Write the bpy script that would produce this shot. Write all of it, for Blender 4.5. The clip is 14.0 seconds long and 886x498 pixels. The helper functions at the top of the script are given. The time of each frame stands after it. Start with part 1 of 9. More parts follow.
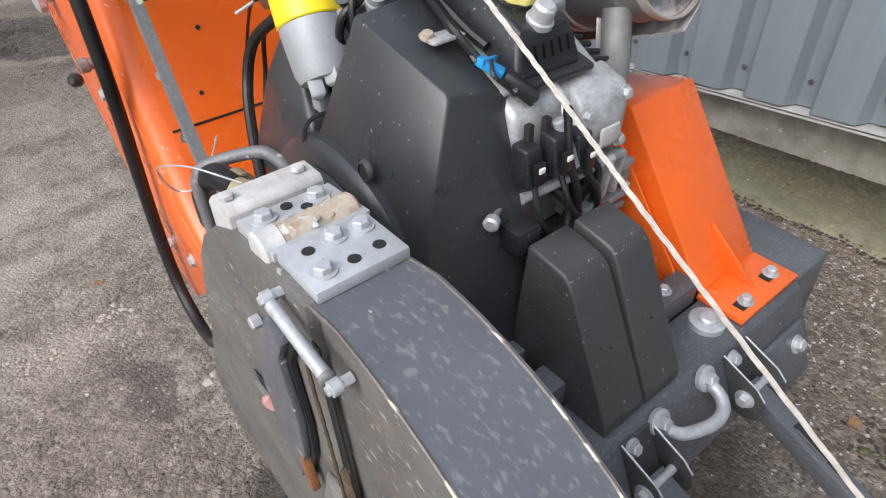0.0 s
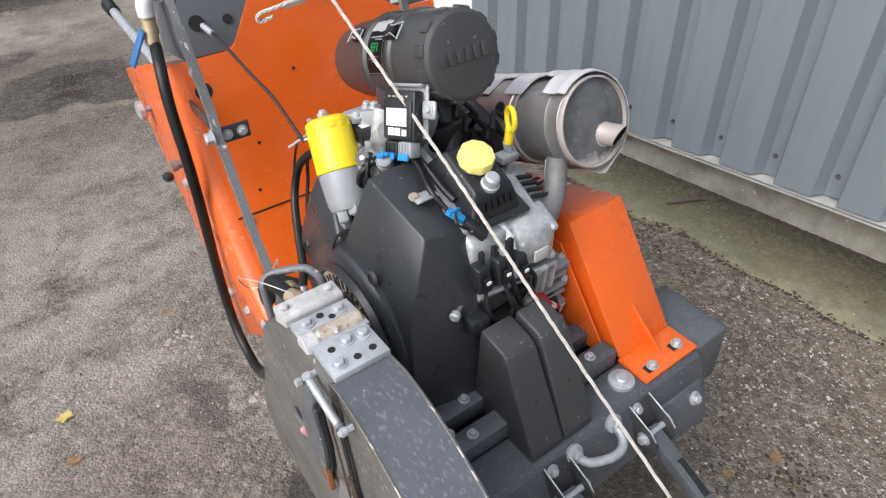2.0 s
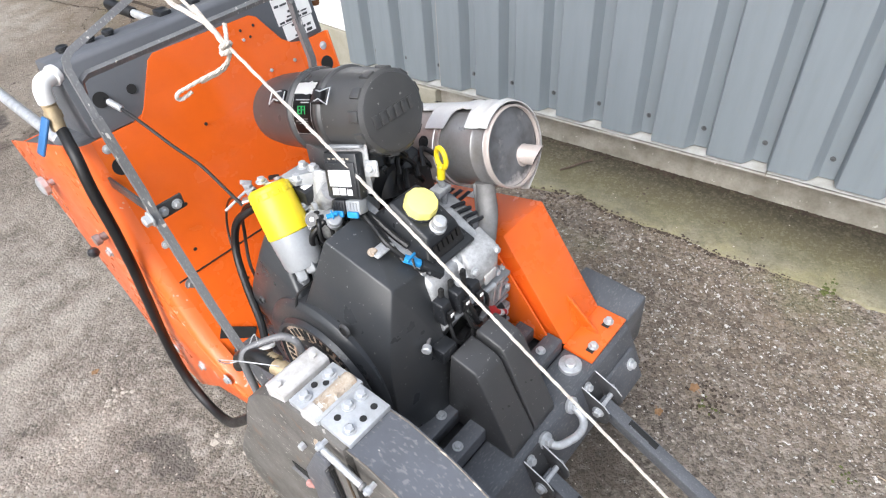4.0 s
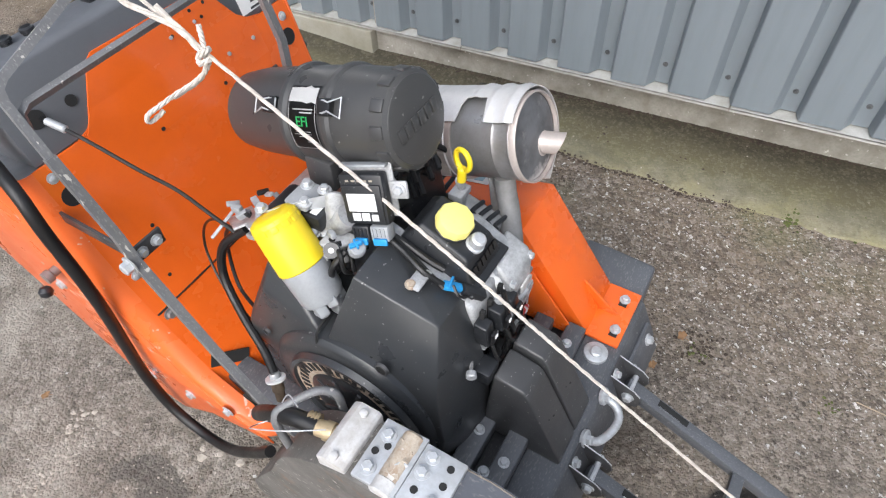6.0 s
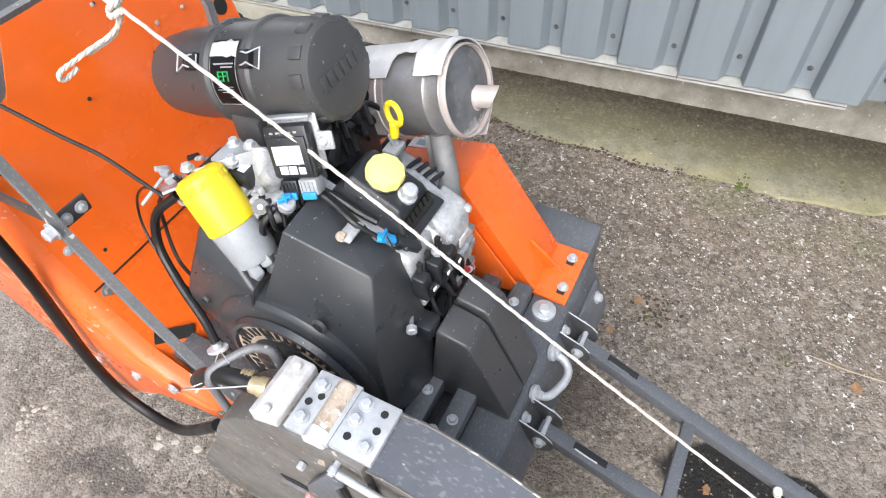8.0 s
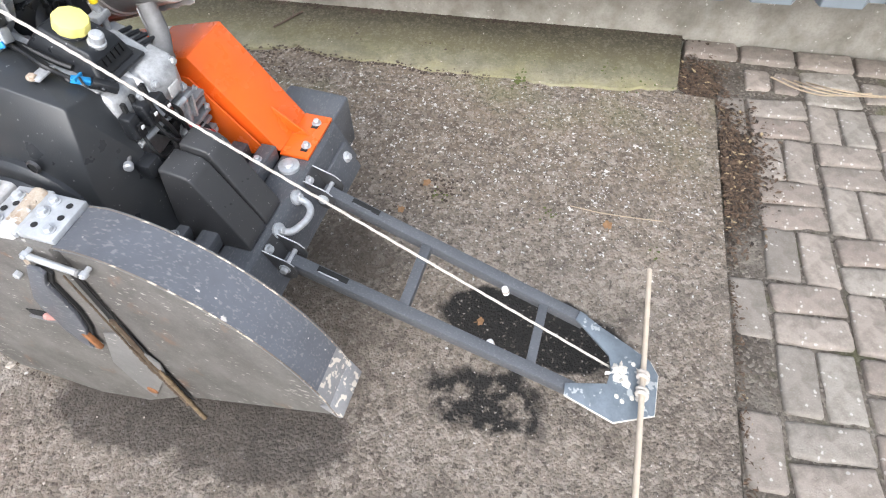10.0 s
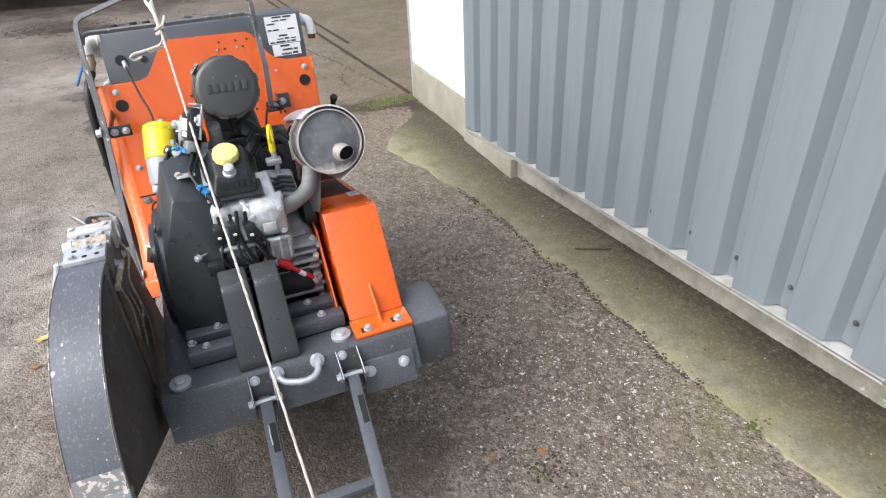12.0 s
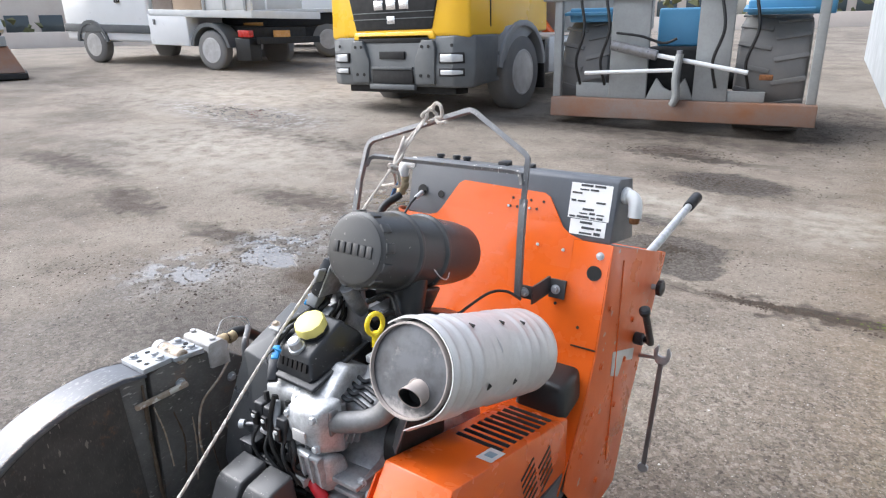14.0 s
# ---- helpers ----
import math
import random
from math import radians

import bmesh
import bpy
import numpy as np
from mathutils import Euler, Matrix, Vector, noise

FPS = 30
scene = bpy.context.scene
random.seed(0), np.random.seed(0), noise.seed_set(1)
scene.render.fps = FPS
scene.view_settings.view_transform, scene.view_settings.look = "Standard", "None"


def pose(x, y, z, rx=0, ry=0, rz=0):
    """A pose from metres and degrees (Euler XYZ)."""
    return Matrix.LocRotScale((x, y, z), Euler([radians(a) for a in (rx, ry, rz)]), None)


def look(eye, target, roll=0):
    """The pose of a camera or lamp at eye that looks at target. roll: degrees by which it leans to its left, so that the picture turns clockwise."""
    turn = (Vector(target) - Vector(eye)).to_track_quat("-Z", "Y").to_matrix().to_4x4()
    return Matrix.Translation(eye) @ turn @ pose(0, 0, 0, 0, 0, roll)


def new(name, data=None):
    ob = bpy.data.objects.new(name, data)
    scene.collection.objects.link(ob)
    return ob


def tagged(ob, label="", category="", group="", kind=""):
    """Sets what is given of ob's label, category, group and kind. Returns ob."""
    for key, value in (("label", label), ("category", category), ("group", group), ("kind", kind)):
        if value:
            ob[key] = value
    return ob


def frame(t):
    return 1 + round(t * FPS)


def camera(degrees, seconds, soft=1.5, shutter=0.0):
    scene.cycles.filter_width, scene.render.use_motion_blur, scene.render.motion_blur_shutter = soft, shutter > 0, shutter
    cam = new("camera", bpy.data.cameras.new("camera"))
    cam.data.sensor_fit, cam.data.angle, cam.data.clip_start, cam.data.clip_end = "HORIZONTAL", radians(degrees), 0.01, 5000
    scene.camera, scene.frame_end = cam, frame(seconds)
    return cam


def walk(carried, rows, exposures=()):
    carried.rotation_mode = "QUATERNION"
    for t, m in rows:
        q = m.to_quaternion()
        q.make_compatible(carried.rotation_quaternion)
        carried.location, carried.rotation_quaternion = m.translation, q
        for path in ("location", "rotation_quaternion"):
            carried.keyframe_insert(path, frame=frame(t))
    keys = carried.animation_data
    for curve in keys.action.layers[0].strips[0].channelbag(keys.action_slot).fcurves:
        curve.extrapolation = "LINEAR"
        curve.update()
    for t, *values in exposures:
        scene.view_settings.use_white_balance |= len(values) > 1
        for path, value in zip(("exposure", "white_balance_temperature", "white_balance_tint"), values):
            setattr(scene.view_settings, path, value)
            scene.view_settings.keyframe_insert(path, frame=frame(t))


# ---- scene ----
cam = camera(70.4, 14.0, soft=1.2)
PATH = [
    (0, (-0.647, -0.158, 1.071), (0.308, 1.07, -0.186), -1.9),
    (0.5, (-0.631, -0.138, 1.173), (0.264, 1.127, -0.09), -1.9),
    (1, (-0.628, -0.174, 1.261), (0.255, 1.108, 0.005), -2.1),
    (1.5, (-0.657, -0.259, 1.331), (0.224, 1.03, 0.081), -2.3),
    (2, (-0.691, -0.34, 1.354), (0.195, 0.958, 0.118), -2.4),
    (2.5, (-0.696, -0.362, 1.384), (0.202, 0.951, 0.17), -2.5),
    (3, (-0.732, -0.374, 1.458), (0.175, 0.938, 0.251), -2.5),
    (3.2, (-0.752, -0.369, 1.474), (0.279, 0.851, 0.27), -2.1),
    (5.3, (-0.714, -0.041, 1.531), (0.324, 0.729, 0.005), -2.4),
    (5.5, (-0.708, -0.027, 1.536), (0.336, 0.704, -0.005), -2.4),
    (6, (-0.701, -0.007, 1.544), (0.375, 0.678, 0.003), -2.4),
    (6.5, (-0.703, -0.006, 1.542), (0.387, 0.664, 0.005), -2.5),
    (7, (-0.711, -0.004, 1.544), (0.386, 0.657, 0.007), -2.5),
    (7.5, (-0.707, -0.019, 1.529), (0.393, 0.633, -0.008), -2.6),
    (8, (-0.715, -0.083, 1.493), (0.397, 0.537, -0.05), -2.5),
    (8.5, (-0.753, -0.235, 1.476), (0.425, 0.24, -0.068), -2.1),
    (9, (-0.838, -0.356, 1.46), (0.346, 0.004, -0.111), -1.4),
    (9.2, (-0.897, -0.374, 1.459), (0.298, -0.058, -0.114), -1.1),
    (11.3, (-0.646, -0.894, 1.413), (0.375, 0.07, -0.011), -1.9),
    (11.5, (-0.55, -0.942, 1.432), (0.389, 0.222, 0.104), -1.9),
    (12, (-0.222, -1.073, 1.425), (0.39, 0.505, 0.36), -2.8),
    (12.5, (0.027, -0.992, 1.393), (0.283, 0.785, 0.512), -2.3),
    (13, (0.259, -0.769, 1.394), (0.098, 1.089, 0.67), -2.3),
    (13.5, (0.48, -0.526, 1.399), (-0.134, 1.276, 0.787), -1.7),
    (14, (0.575, -0.366, 1.358), (-0.535, 1.166, 0.708), -1.5),
]
walk(cam, [(t, look(eye, target, roll)) for t, eye, target, roll in PATH],
     exposures=[(0, 0.47, 6150, 10), (0.5, -0.1, 6150, 10), (1, 0.6, 6150, 10), (1.5, 0.84, 6150, 10), (2, 0.44, 6150, 10), (2.5, 0.56, 6150, 10), (3, 0.85, 6150, 10), (5.5, 0.95, 6150, 10), (6, 0.62, 6150, 10), (7.5, 0.62, 6150, 10), (8, 1.0, 6150, 10), (8.5, 1.24, 6050, 10), (9, 0.9, 6150, 10), (11.5, 1.19, 5900, 10), (12, 0.87, 6150, 10), (12.5, 0.89, 6150, 10), (13, 1.05, 6120, 10), (13.5, 1.06, 6080, 10), (14, 1.1, 5980, 10)])

# ---- light ----
world = bpy.data.worlds.new("overcast_sky")
scene.world = world
world.use_nodes = True
wn = world.node_tree.nodes
sky = wn.new("ShaderNodeTexSky")
sky.sky_type = "NISHITA"
sky.sun_disc = False
sky.sun_elevation = radians(38)
sky.sun_rotation = radians(256)
sky.air_density, sky.dust_density, sky.ozone_density = 1.0, 4.0, 1.0
haze = wn.new("ShaderNodeHueSaturation")
haze.inputs["Saturation"].default_value = 0.55
world.node_tree.links.new(sky.outputs[0], haze.inputs["Color"])
world.node_tree.links.new(haze.outputs[0], wn["Background"].inputs[0])
wn["Background"].inputs[1].default_value = 0.15
sun = new("sun", bpy.data.lights.new("sun", "SUN"))
sun.data.energy, sun.data.angle, sun.data.color = 1.5, radians(48), (1.0, 0.985, 0.97)
sun.matrix_world = look((-2.8, -0.7, 4.3), (0, 0, 0))


# ---- materials ----
def rgb(c):
    return (*c, 1.0)


class Nodes:
    """A small builder for node materials."""

    def __init__(self, name):
        self.m = bpy.data.materials.new(name)
        self.m.use_nodes = True
        self.t = self.m.node_tree
        self.bsdf = self.t.nodes["Principled BSDF"]
        self.co = self.t.nodes.new("ShaderNodeTexCoord").outputs["Object"]

    def add(self, kind, **ins):
        n = self.t.nodes.new(kind)
        for k, v in ins.items():
            self.put(n.inputs[k.replace("_", " ")], v)
        return n

    def put(self, socket, v):
        if isinstance(v, bpy.types.NodeSocket):
            self.t.links.new(v, socket)
        else:
            socket.default_value = rgb(v) if isinstance(v, tuple) and len(v) == 3 and socket.type == "RGBA" else v

    def noise(self, scale, detail=4.0, rough=0.6, co=None):
        return self.add("ShaderNodeTexNoise", Vector=co or self.co, Scale=scale, Detail=detail, Roughness=rough).outputs["Fac"]

    def ramp(self, fac, a, b, lo=0.0, hi=1.0):
        n = self.add("ShaderNodeMapRange", Value=fac)
        n.inputs["From Min"].default_value, n.inputs["From Max"].default_value = a, b
        n.inputs["To Min"].default_value, n.inputs["To Max"].default_value = lo, hi
        return n.outputs[0]

    def mix(self, fac, a, b):
        n = self.t.nodes.new("ShaderNodeMix")
        n.data_type = "RGBA"
        for i, v in ((0, fac), (6, a), (7, b)):
            self.put(n.inputs[i], v)
        return n.outputs[2]

    def math(self, op, a, b=0.0):
        n = self.t.nodes.new("ShaderNodeMath")
        n.operation = op
        self.put(n.inputs[0], a)
        self.put(n.inputs[1], b)
        return n.outputs[0]

    def bump(self, height, strength=0.3, dist=0.002):
        n = self.add("ShaderNodeBump", Height=height)
        n.inputs["Strength"].default_value, n.inputs["Distance"].default_value = strength, dist
        self.t.links.new(n.outputs[0], self.bsdf.inputs["Normal"])

    def out(self, color, rough, metal=0.0, coat=0.0, spec=None):
        self.put(self.bsdf.inputs["Base Color"], color)
        self.put(self.bsdf.inputs["Roughness"], rough)
        self.put(self.bsdf.inputs["Metallic"], metal)
        self.bsdf.inputs["Coat Weight"].default_value = coat
        if spec is not None:
            self.bsdf.inputs["Specular IOR Level"].default_value = spec
        return self.m


def surface(name, base, dark, rough=0.5, metal=0.0, scale=18.0, fine=220.0, amount=0.5, bump=0.12, coat=0.0, chips=None, chip_at=0.7, chip_scale=60.0, spread=0.12):
    """A finish with stains at two scales, and small chips of another colour if given."""
    n = Nodes(name)
    big, small = n.noise(scale), n.noise(fine, 2.0)
    fac = n.math("MULTIPLY", n.ramp(big, 0.35, 0.75), amount)
    col = n.mix(fac, base, dark)
    col = n.mix(n.math("MULTIPLY", n.ramp(small, 0.45, 0.7), 0.25 * amount), col, dark)
    if chips:
        c = n.ramp(n.noise(chip_scale, 3.0, 0.55), chip_at, chip_at + 0.03)
        col = n.mix(c, col, chips)
    n.bump(small, bump, 0.001)
    return n.out(col, n.ramp(big, 0.3, 0.7, max(0.05, rough - spread), min(1, rough + spread)), metal, coat)


def plastic(name, base, rough=0.55, flecks=None):
    return surface(name, base, tuple(c * 0.6 + 0.012 for c in base), rough, 0.0, 14.0, 500.0, 0.5, 0.18, 0.0, flecks, 0.685, 170.0)


def scraped(name, base, dark, chips, rough, metal=0.0, way=(1, 0, 0), chip_at=0.64, tilt=0.0, scale=30.0, amount=0.7, rust=0.0):
    """Worn sheet metal: blotches, fine scratches along one direction, flecks and a little rust."""
    n = Nodes(name)
    big, mid = n.noise(7.0, 5.0, 0.65), n.noise(38.0, 4.0, 0.7)
    col = n.mix(n.math("MULTIPLY", n.ramp(big, 0.36, 0.68), amount), base, dark)
    col = n.mix(n.math("MULTIPLY", n.ramp(mid, 0.45, 0.7), 0.4 * amount), col, dark)
    turn = n.add("ShaderNodeMapping", Vector=n.co)
    turn.inputs["Rotation"].default_value = (tilt, 0, 0)
    turn.inputs["Scale"].default_value = tuple(0.36 if k else 1.0 for k in way)
    fleck = n.noise(scale * 4.0, 2.0, 0.5, turn.outputs[0])
    thin = n.noise(scale * 12.0, 2.0, 0.5, turn.outputs[0])
    col = n.mix(n.math("MULTIPLY", n.ramp(thin, 0.56, 0.7), 0.18), col, chips)
    gate = n.ramp(n.noise(9.0, 3.0), 0.4, 0.6, 0.05, -0.03)
    col = n.mix(n.ramp(n.math("SUBTRACT", fleck, gate), chip_at, chip_at + 0.04), col, chips)
    if rust:
        col = n.mix(n.math("MULTIPLY", n.ramp(n.noise(13.0, 5.0, 0.7), 0.6, 0.7), rust), col, (0.28, 0.13, 0.055))
    n.bump(thin, 0.15, 0.001)
    return n.out(col, n.ramp(big, 0.3, 0.7, rough - 0.08, rough + 0.1), metal)


M = {}
M["orange"] = surface("orange_powder_coat", (0.8, 0.135, 0.014), (0.68, 0.105, 0.01), 0.24, 0.0, 9.0, 300.0, 0.5, 0.05, 0.35)
M["orange_worn"] = surface("worn_orange_paint", (0.76, 0.14, 0.025), (0.6, 0.115, 0.03), 0.33, 0.0, 9.0, 300.0, 0.5, 0.06, 0.1, (0.6, 0.4, 0.32), 0.665, 30.0)
M["scuff"] = surface("pale_pink_scrape", (0.7, 0.52, 0.45), (0.6, 0.3, 0.18), 0.6, 0.0, 60.0, 300.0, 0.8, 0.2)
M["grey_paint"] = scraped("grey_machine_paint", (0.098, 0.104, 0.116), (0.06, 0.063, 0.069), (0.45, 0.43, 0.4), 0.42, 0.0, (1, 0, 0), 0.72)
M["grey_console"] = surface("grey_console_coating", (0.115, 0.122, 0.136), (0.08, 0.085, 0.094), 0.42, 0.0, 8.0, 300.0, 0.6, 0.08, 0.0, (0.4, 0.4, 0.38), 0.76, 90.0)
M["guard_steel"] = scraped("scraped_guard_paint", (0.125, 0.132, 0.15), (0.085, 0.09, 0.101), (0.6, 0.57, 0.52), 0.38, 0.1, (0, 1, 0), 0.69, 0.5, 21.0)
M["edge_wear"] = scraped("chipped_guard_edge", (0.2, 0.17, 0.14), (0.1, 0.09, 0.08), (0.58, 0.5, 0.4), 0.55, 0.1, (0, 1, 0), 0.54, 0.5, 26.0, 0.8, 0.8)
M["guard_side"] = scraped("weathered_guard_side", (0.165, 0.157, 0.146), (0.085, 0.08, 0.073), (0.36, 0.34, 0.31), 0.58, 0.05, (0, 1, 0), 0.658, 0.6, 42.0, 1.0, 0.35)
M["black_plastic"] = plastic("textured_black_plastic", (0.017, 0.0185, 0.0215), 0.36, (0.22, 0.22, 0.22))
M["shroud"] = surface("dusty_black_cowl_plastic", (0.031, 0.034, 0.038), (0.05, 0.051, 0.052), 0.34, 0.0, 11.0, 420.0, 0.8, 0.2, 0.0, (0.2, 0.2, 0.195), 0.69, 120.0)
M["canister"] = surface("dusty_black_canister", (0.046, 0.046, 0.0475), (0.07, 0.069, 0.066), 0.36, 0.0, 9.0, 420.0, 0.8, 0.15, 0.0, (0.2, 0.195, 0.185), 0.7, 110.0)
M["black_soft"] = plastic("matt_charcoal_plastic", (0.056, 0.056, 0.058), 0.38, (0.27, 0.26, 0.25))
M["rubber"] = plastic("black_rubber_hose", (0.009, 0.009, 0.0095), 0.42)
M["alu"] = surface("cast_aluminium", (0.54, 0.55, 0.56), (0.2, 0.2, 0.2), 0.5, 0.35, 40.0, 320.0, 0.85, 0.3)
M["alu_dark"] = surface("sooted_cast_aluminium", (0.47, 0.48, 0.49), (0.2, 0.2, 0.2), 0.52, 0.3, 28.0, 260.0, 0.85, 0.3)
M["zinc"] = surface("galvanised_steel", (0.6, 0.62, 0.64), (0.36, 0.36, 0.36), 0.48, 0.5, 60.0, 300.0, 0.75, 0.15)
M["block"] = surface("dusty_clamp_casting", (0.6, 0.6, 0.6), (0.34, 0.31, 0.28), 0.65, 0.1, 40.0, 240.0, 0.85, 0.4)
M["rusty"] = surface("rusty_dusty_steel", (0.5, 0.44, 0.36), (0.26, 0.15, 0.08), 0.75, 0.15, 50.0, 260.0, 0.9, 0.5, 0.0, (0.66, 0.63, 0.58), 0.58, 45.0)
M["rust"] = surface("orange_rust", (0.3, 0.13, 0.05), (0.12, 0.05, 0.02), 0.85, 0.1, 40.0, 300.0, 0.9, 0.5)
M["steel_dark"] = surface("heat_stained_steel", (0.29, 0.288, 0.292), (0.16, 0.145, 0.135), 0.36, 0.45, 14.0, 260.0, 0.8, 0.15)
M["steel_brown"] = surface("heat_browned_steel", (0.5, 0.45, 0.42), (0.32, 0.265, 0.24), 0.42, 0.25, 10.0, 240.0, 0.8, 0.15)
M["shield"] = surface("dull_heat_shield", (0.78, 0.765, 0.755), (0.52, 0.5, 0.485), 0.46, 0.5, 12.0, 260.0, 0.6, 0.15)
M["screw_dark"] = surface("dirty_screw_head", (0.11, 0.115, 0.12), (0.05, 0.05, 0.05), 0.5, 0.4, 60.0, 300.0, 0.6, 0.1)
M["yellow"] = surface("yellow_enamel", (0.86, 0.66, 0.02), (0.78, 0.56, 0.015), 0.38, 0.0, 12.0, 200.0, 0.4, 0.05)
M["yellow_pale"] = surface("pale_yellow_plastic", (0.85, 0.76, 0.24), (0.75, 0.64, 0.16), 0.45, 0.0, 12.0, 200.0, 0.4, 0.08)
M["brass"] = surface("dull_brass", (0.52, 0.42, 0.27), (0.36, 0.27, 0.16), 0.5, 0.5, 40.0, 240.0, 0.8, 0.3)
M["white"] = surface("white_coated_sheet", (0.86, 0.87, 0.88), (0.78, 0.79, 0.79), 0.5, 0.0, 3.0, 100.0, 0.5, 0.03)
M["paper"] = surface("white_label_film", (0.78, 0.78, 0.77), (0.66, 0.66, 0.66), 0.4, 0.0, 40.0, 200.0, 0.5, 0.02)
M["ink"] = surface("dark_label_print", (0.05, 0.05, 0.055), (0.03, 0.03, 0.03), 0.5)
M["pale_ink"] = surface("pale_label_print", (0.6, 0.6, 0.6), (0.5, 0.5, 0.5), 0.5)
M["emboss"] = surface("embossed_black_plastic", (0.011, 0.011, 0.012), (0.008, 0.008, 0.008), 0.36)
M["green"] = surface("green_label_print", (0.03, 0.35, 0.1), (0.02, 0.28, 0.08), 0.5)
M["blue"] = surface("blue_connector_plastic", (0.03, 0.28, 0.62), (0.02, 0.2, 0.45), 0.4)
M["lever_blue"] = surface("worn_blue_coating", (0.04, 0.15, 0.36), (0.03, 0.1, 0.25), 0.45)
M["blue_grey"] = surface("pale_blue_plastic", (0.3, 0.45, 0.55), (0.2, 0.32, 0.4), 0.45)
M["red"] = surface("red_rubber_boot", (0.55, 0.02, 0.03), (0.35, 0.01, 0.02), 0.45)
M["rope"] = surface("twisted_pale_rope", (0.62, 0.58, 0.53), (0.38, 0.33, 0.28), 0.9, 0.0, 90.0, 500.0, 0.8, 0.6)
M["wood"] = surface("pale_wooden_rod", (0.64, 0.55, 0.44), (0.48, 0.39, 0.29), 0.65, 0.0, 30.0, 200.0, 0.6, 0.2)
M["fork"] = surface("blue_grey_scuffed_steel", (0.2, 0.235, 0.268), (0.11, 0.13, 0.152), 0.5, 0.3, 22.0, 200.0, 0.8, 0.2, 0.0, (0.42, 0.44, 0.45), 0.6, 40.0)
M["plaster"] = surface("dried_white_filler", (0.7, 0.67, 0.6), (0.5, 0.46, 0.4), 0.9, 0.0, 50.0, 300.0, 0.8, 0.6)
M["twig_wood"] = surface("dark_split_wood", (0.12, 0.085, 0.055), (0.05, 0.035, 0.025), 0.9, 0.0, 40.0, 240.0, 0.9, 0.5)
M["patch_steel"] = scraped("dull_patch_steel", (0.21, 0.205, 0.2), (0.15, 0.145, 0.138), (0.42, 0.4, 0.37), 0.5, 0.15, (0, 1, 0), 0.66, 0.9, 40.0, 0.8, 0.3)
M["guard_inner"] = scraped("muddy_guard_inside", (0.075, 0.068, 0.06), (0.035, 0.031, 0.028), (0.22, 0.19, 0.16), 0.7, 0.0, (0, 0, 1), 0.68, 0.0, 30.0, 0.9, 0.5)
M["zinc_plate"] = surface("dusty_zinc_plate", (0.52, 0.545, 0.575), (0.33, 0.33, 0.33), 0.5, 0.3, 40.0, 260.0, 0.75, 0.2)
M["bend"] = surface("matt_grey_pipe", (0.26, 0.258, 0.256), (0.13, 0.125, 0.12), 0.6, 0.3, 24.0, 260.0, 0.8, 0.2)
M["screen"] = surface("peeling_rusty_screen", (0.6, 0.54, 0.45), (0.34, 0.2, 0.1), 0.6, 0.1, 55.0, 200.0, 0.9, 0.3, 0.0, (0.02, 0.02, 0.021), 0.57, 17.0)
M["hoop_bar"] = scraped("worn_grey_bar_paint", (0.19, 0.192, 0.198), (0.1, 0.102, 0.106), (0.58, 0.56, 0.52), 0.44, 0.1, (0, 0, 1), 0.66)
M["adapter"] = surface("grey_painted_casting", (0.33, 0.345, 0.36), (0.21, 0.215, 0.22), 0.48, 0.1, 16.0, 260.0, 0.7, 0.2)
M["stay"] = surface("tan_coated_stay", (0.42, 0.37, 0.3), (0.3, 0.26, 0.2), 0.55, 0.0, 20.0, 200.0, 0.6, 0.2)
M["guard_nose"] = scraped("bare_scraped_nose", (0.3, 0.3, 0.31), (0.17, 0.165, 0.16), (0.66, 0.6, 0.52), 0.5, 0.2, (0, 1, 0), 0.56, 0.9, 24.0, 0.8, 0.8)
M["faded_red"] = surface("faded_pink_plastic", (0.5, 0.26, 0.23), (0.38, 0.2, 0.18), 0.6, 0.0, 40.0, 240.0, 0.6, 0.15)
M["straw_wood"] = surface("pale_split_wood", (0.2, 0.145, 0.085), (0.08, 0.055, 0.03), 0.9, 0.0, 60.0, 300.0, 0.9, 0.5)
M["dark"] = plastic("dark_void_paint", (0.012, 0.012, 0.012), 0.8)


def end_plate_material():
    """Blue-grey sheet, bleached near its lower edge."""
    n = Nodes("bleached_muffler_plate")
    where = n.add("ShaderNodeSeparateXYZ", Vector=n.co)
    blot = n.math("ADD", where.outputs["Z"], n.math("MULTIPLY", n.noise(30.0, 5.0, 0.7), 0.05))
    col = n.mix(n.ramp(n.noise(18.0, 5.0), 0.4, 0.65), (0.175, 0.18, 0.19), (0.095, 0.093, 0.094))
    col = n.mix(n.math("MULTIPLY", n.ramp(n.noise(24.0, 6.0, 0.7), 0.58, 0.68), 0.5), col, (0.36, 0.35, 0.345))
    col = n.mix(n.ramp(blot, 0.045, 0.03), col, (0.62, 0.58, 0.56))
    n.bump(n.noise(200.0, 2.0), 0.1, 0.001)
    return n.out(col, 0.5, 0.4)


M["end_plate"] = end_plate_material()


# ---- mesh helpers ----
def bm_box(lo, hi, bevel=0.0, bm=None):
    bm = bm or bmesh.new()
    lo, hi = Vector(lo), Vector(hi)
    made = bmesh.ops.create_cube(bm, size=1.0, matrix=Matrix.Translation((lo + hi) / 2) @ Matrix.Diagonal((*(hi - lo), 1)))
    if bevel:
        edges = list({e for v in made["verts"] for e in v.link_edges})
        bmesh.ops.bevel(bm, geom=edges, offset=bevel, segments=2, profile=0.5, affect="EDGES")
    return bm


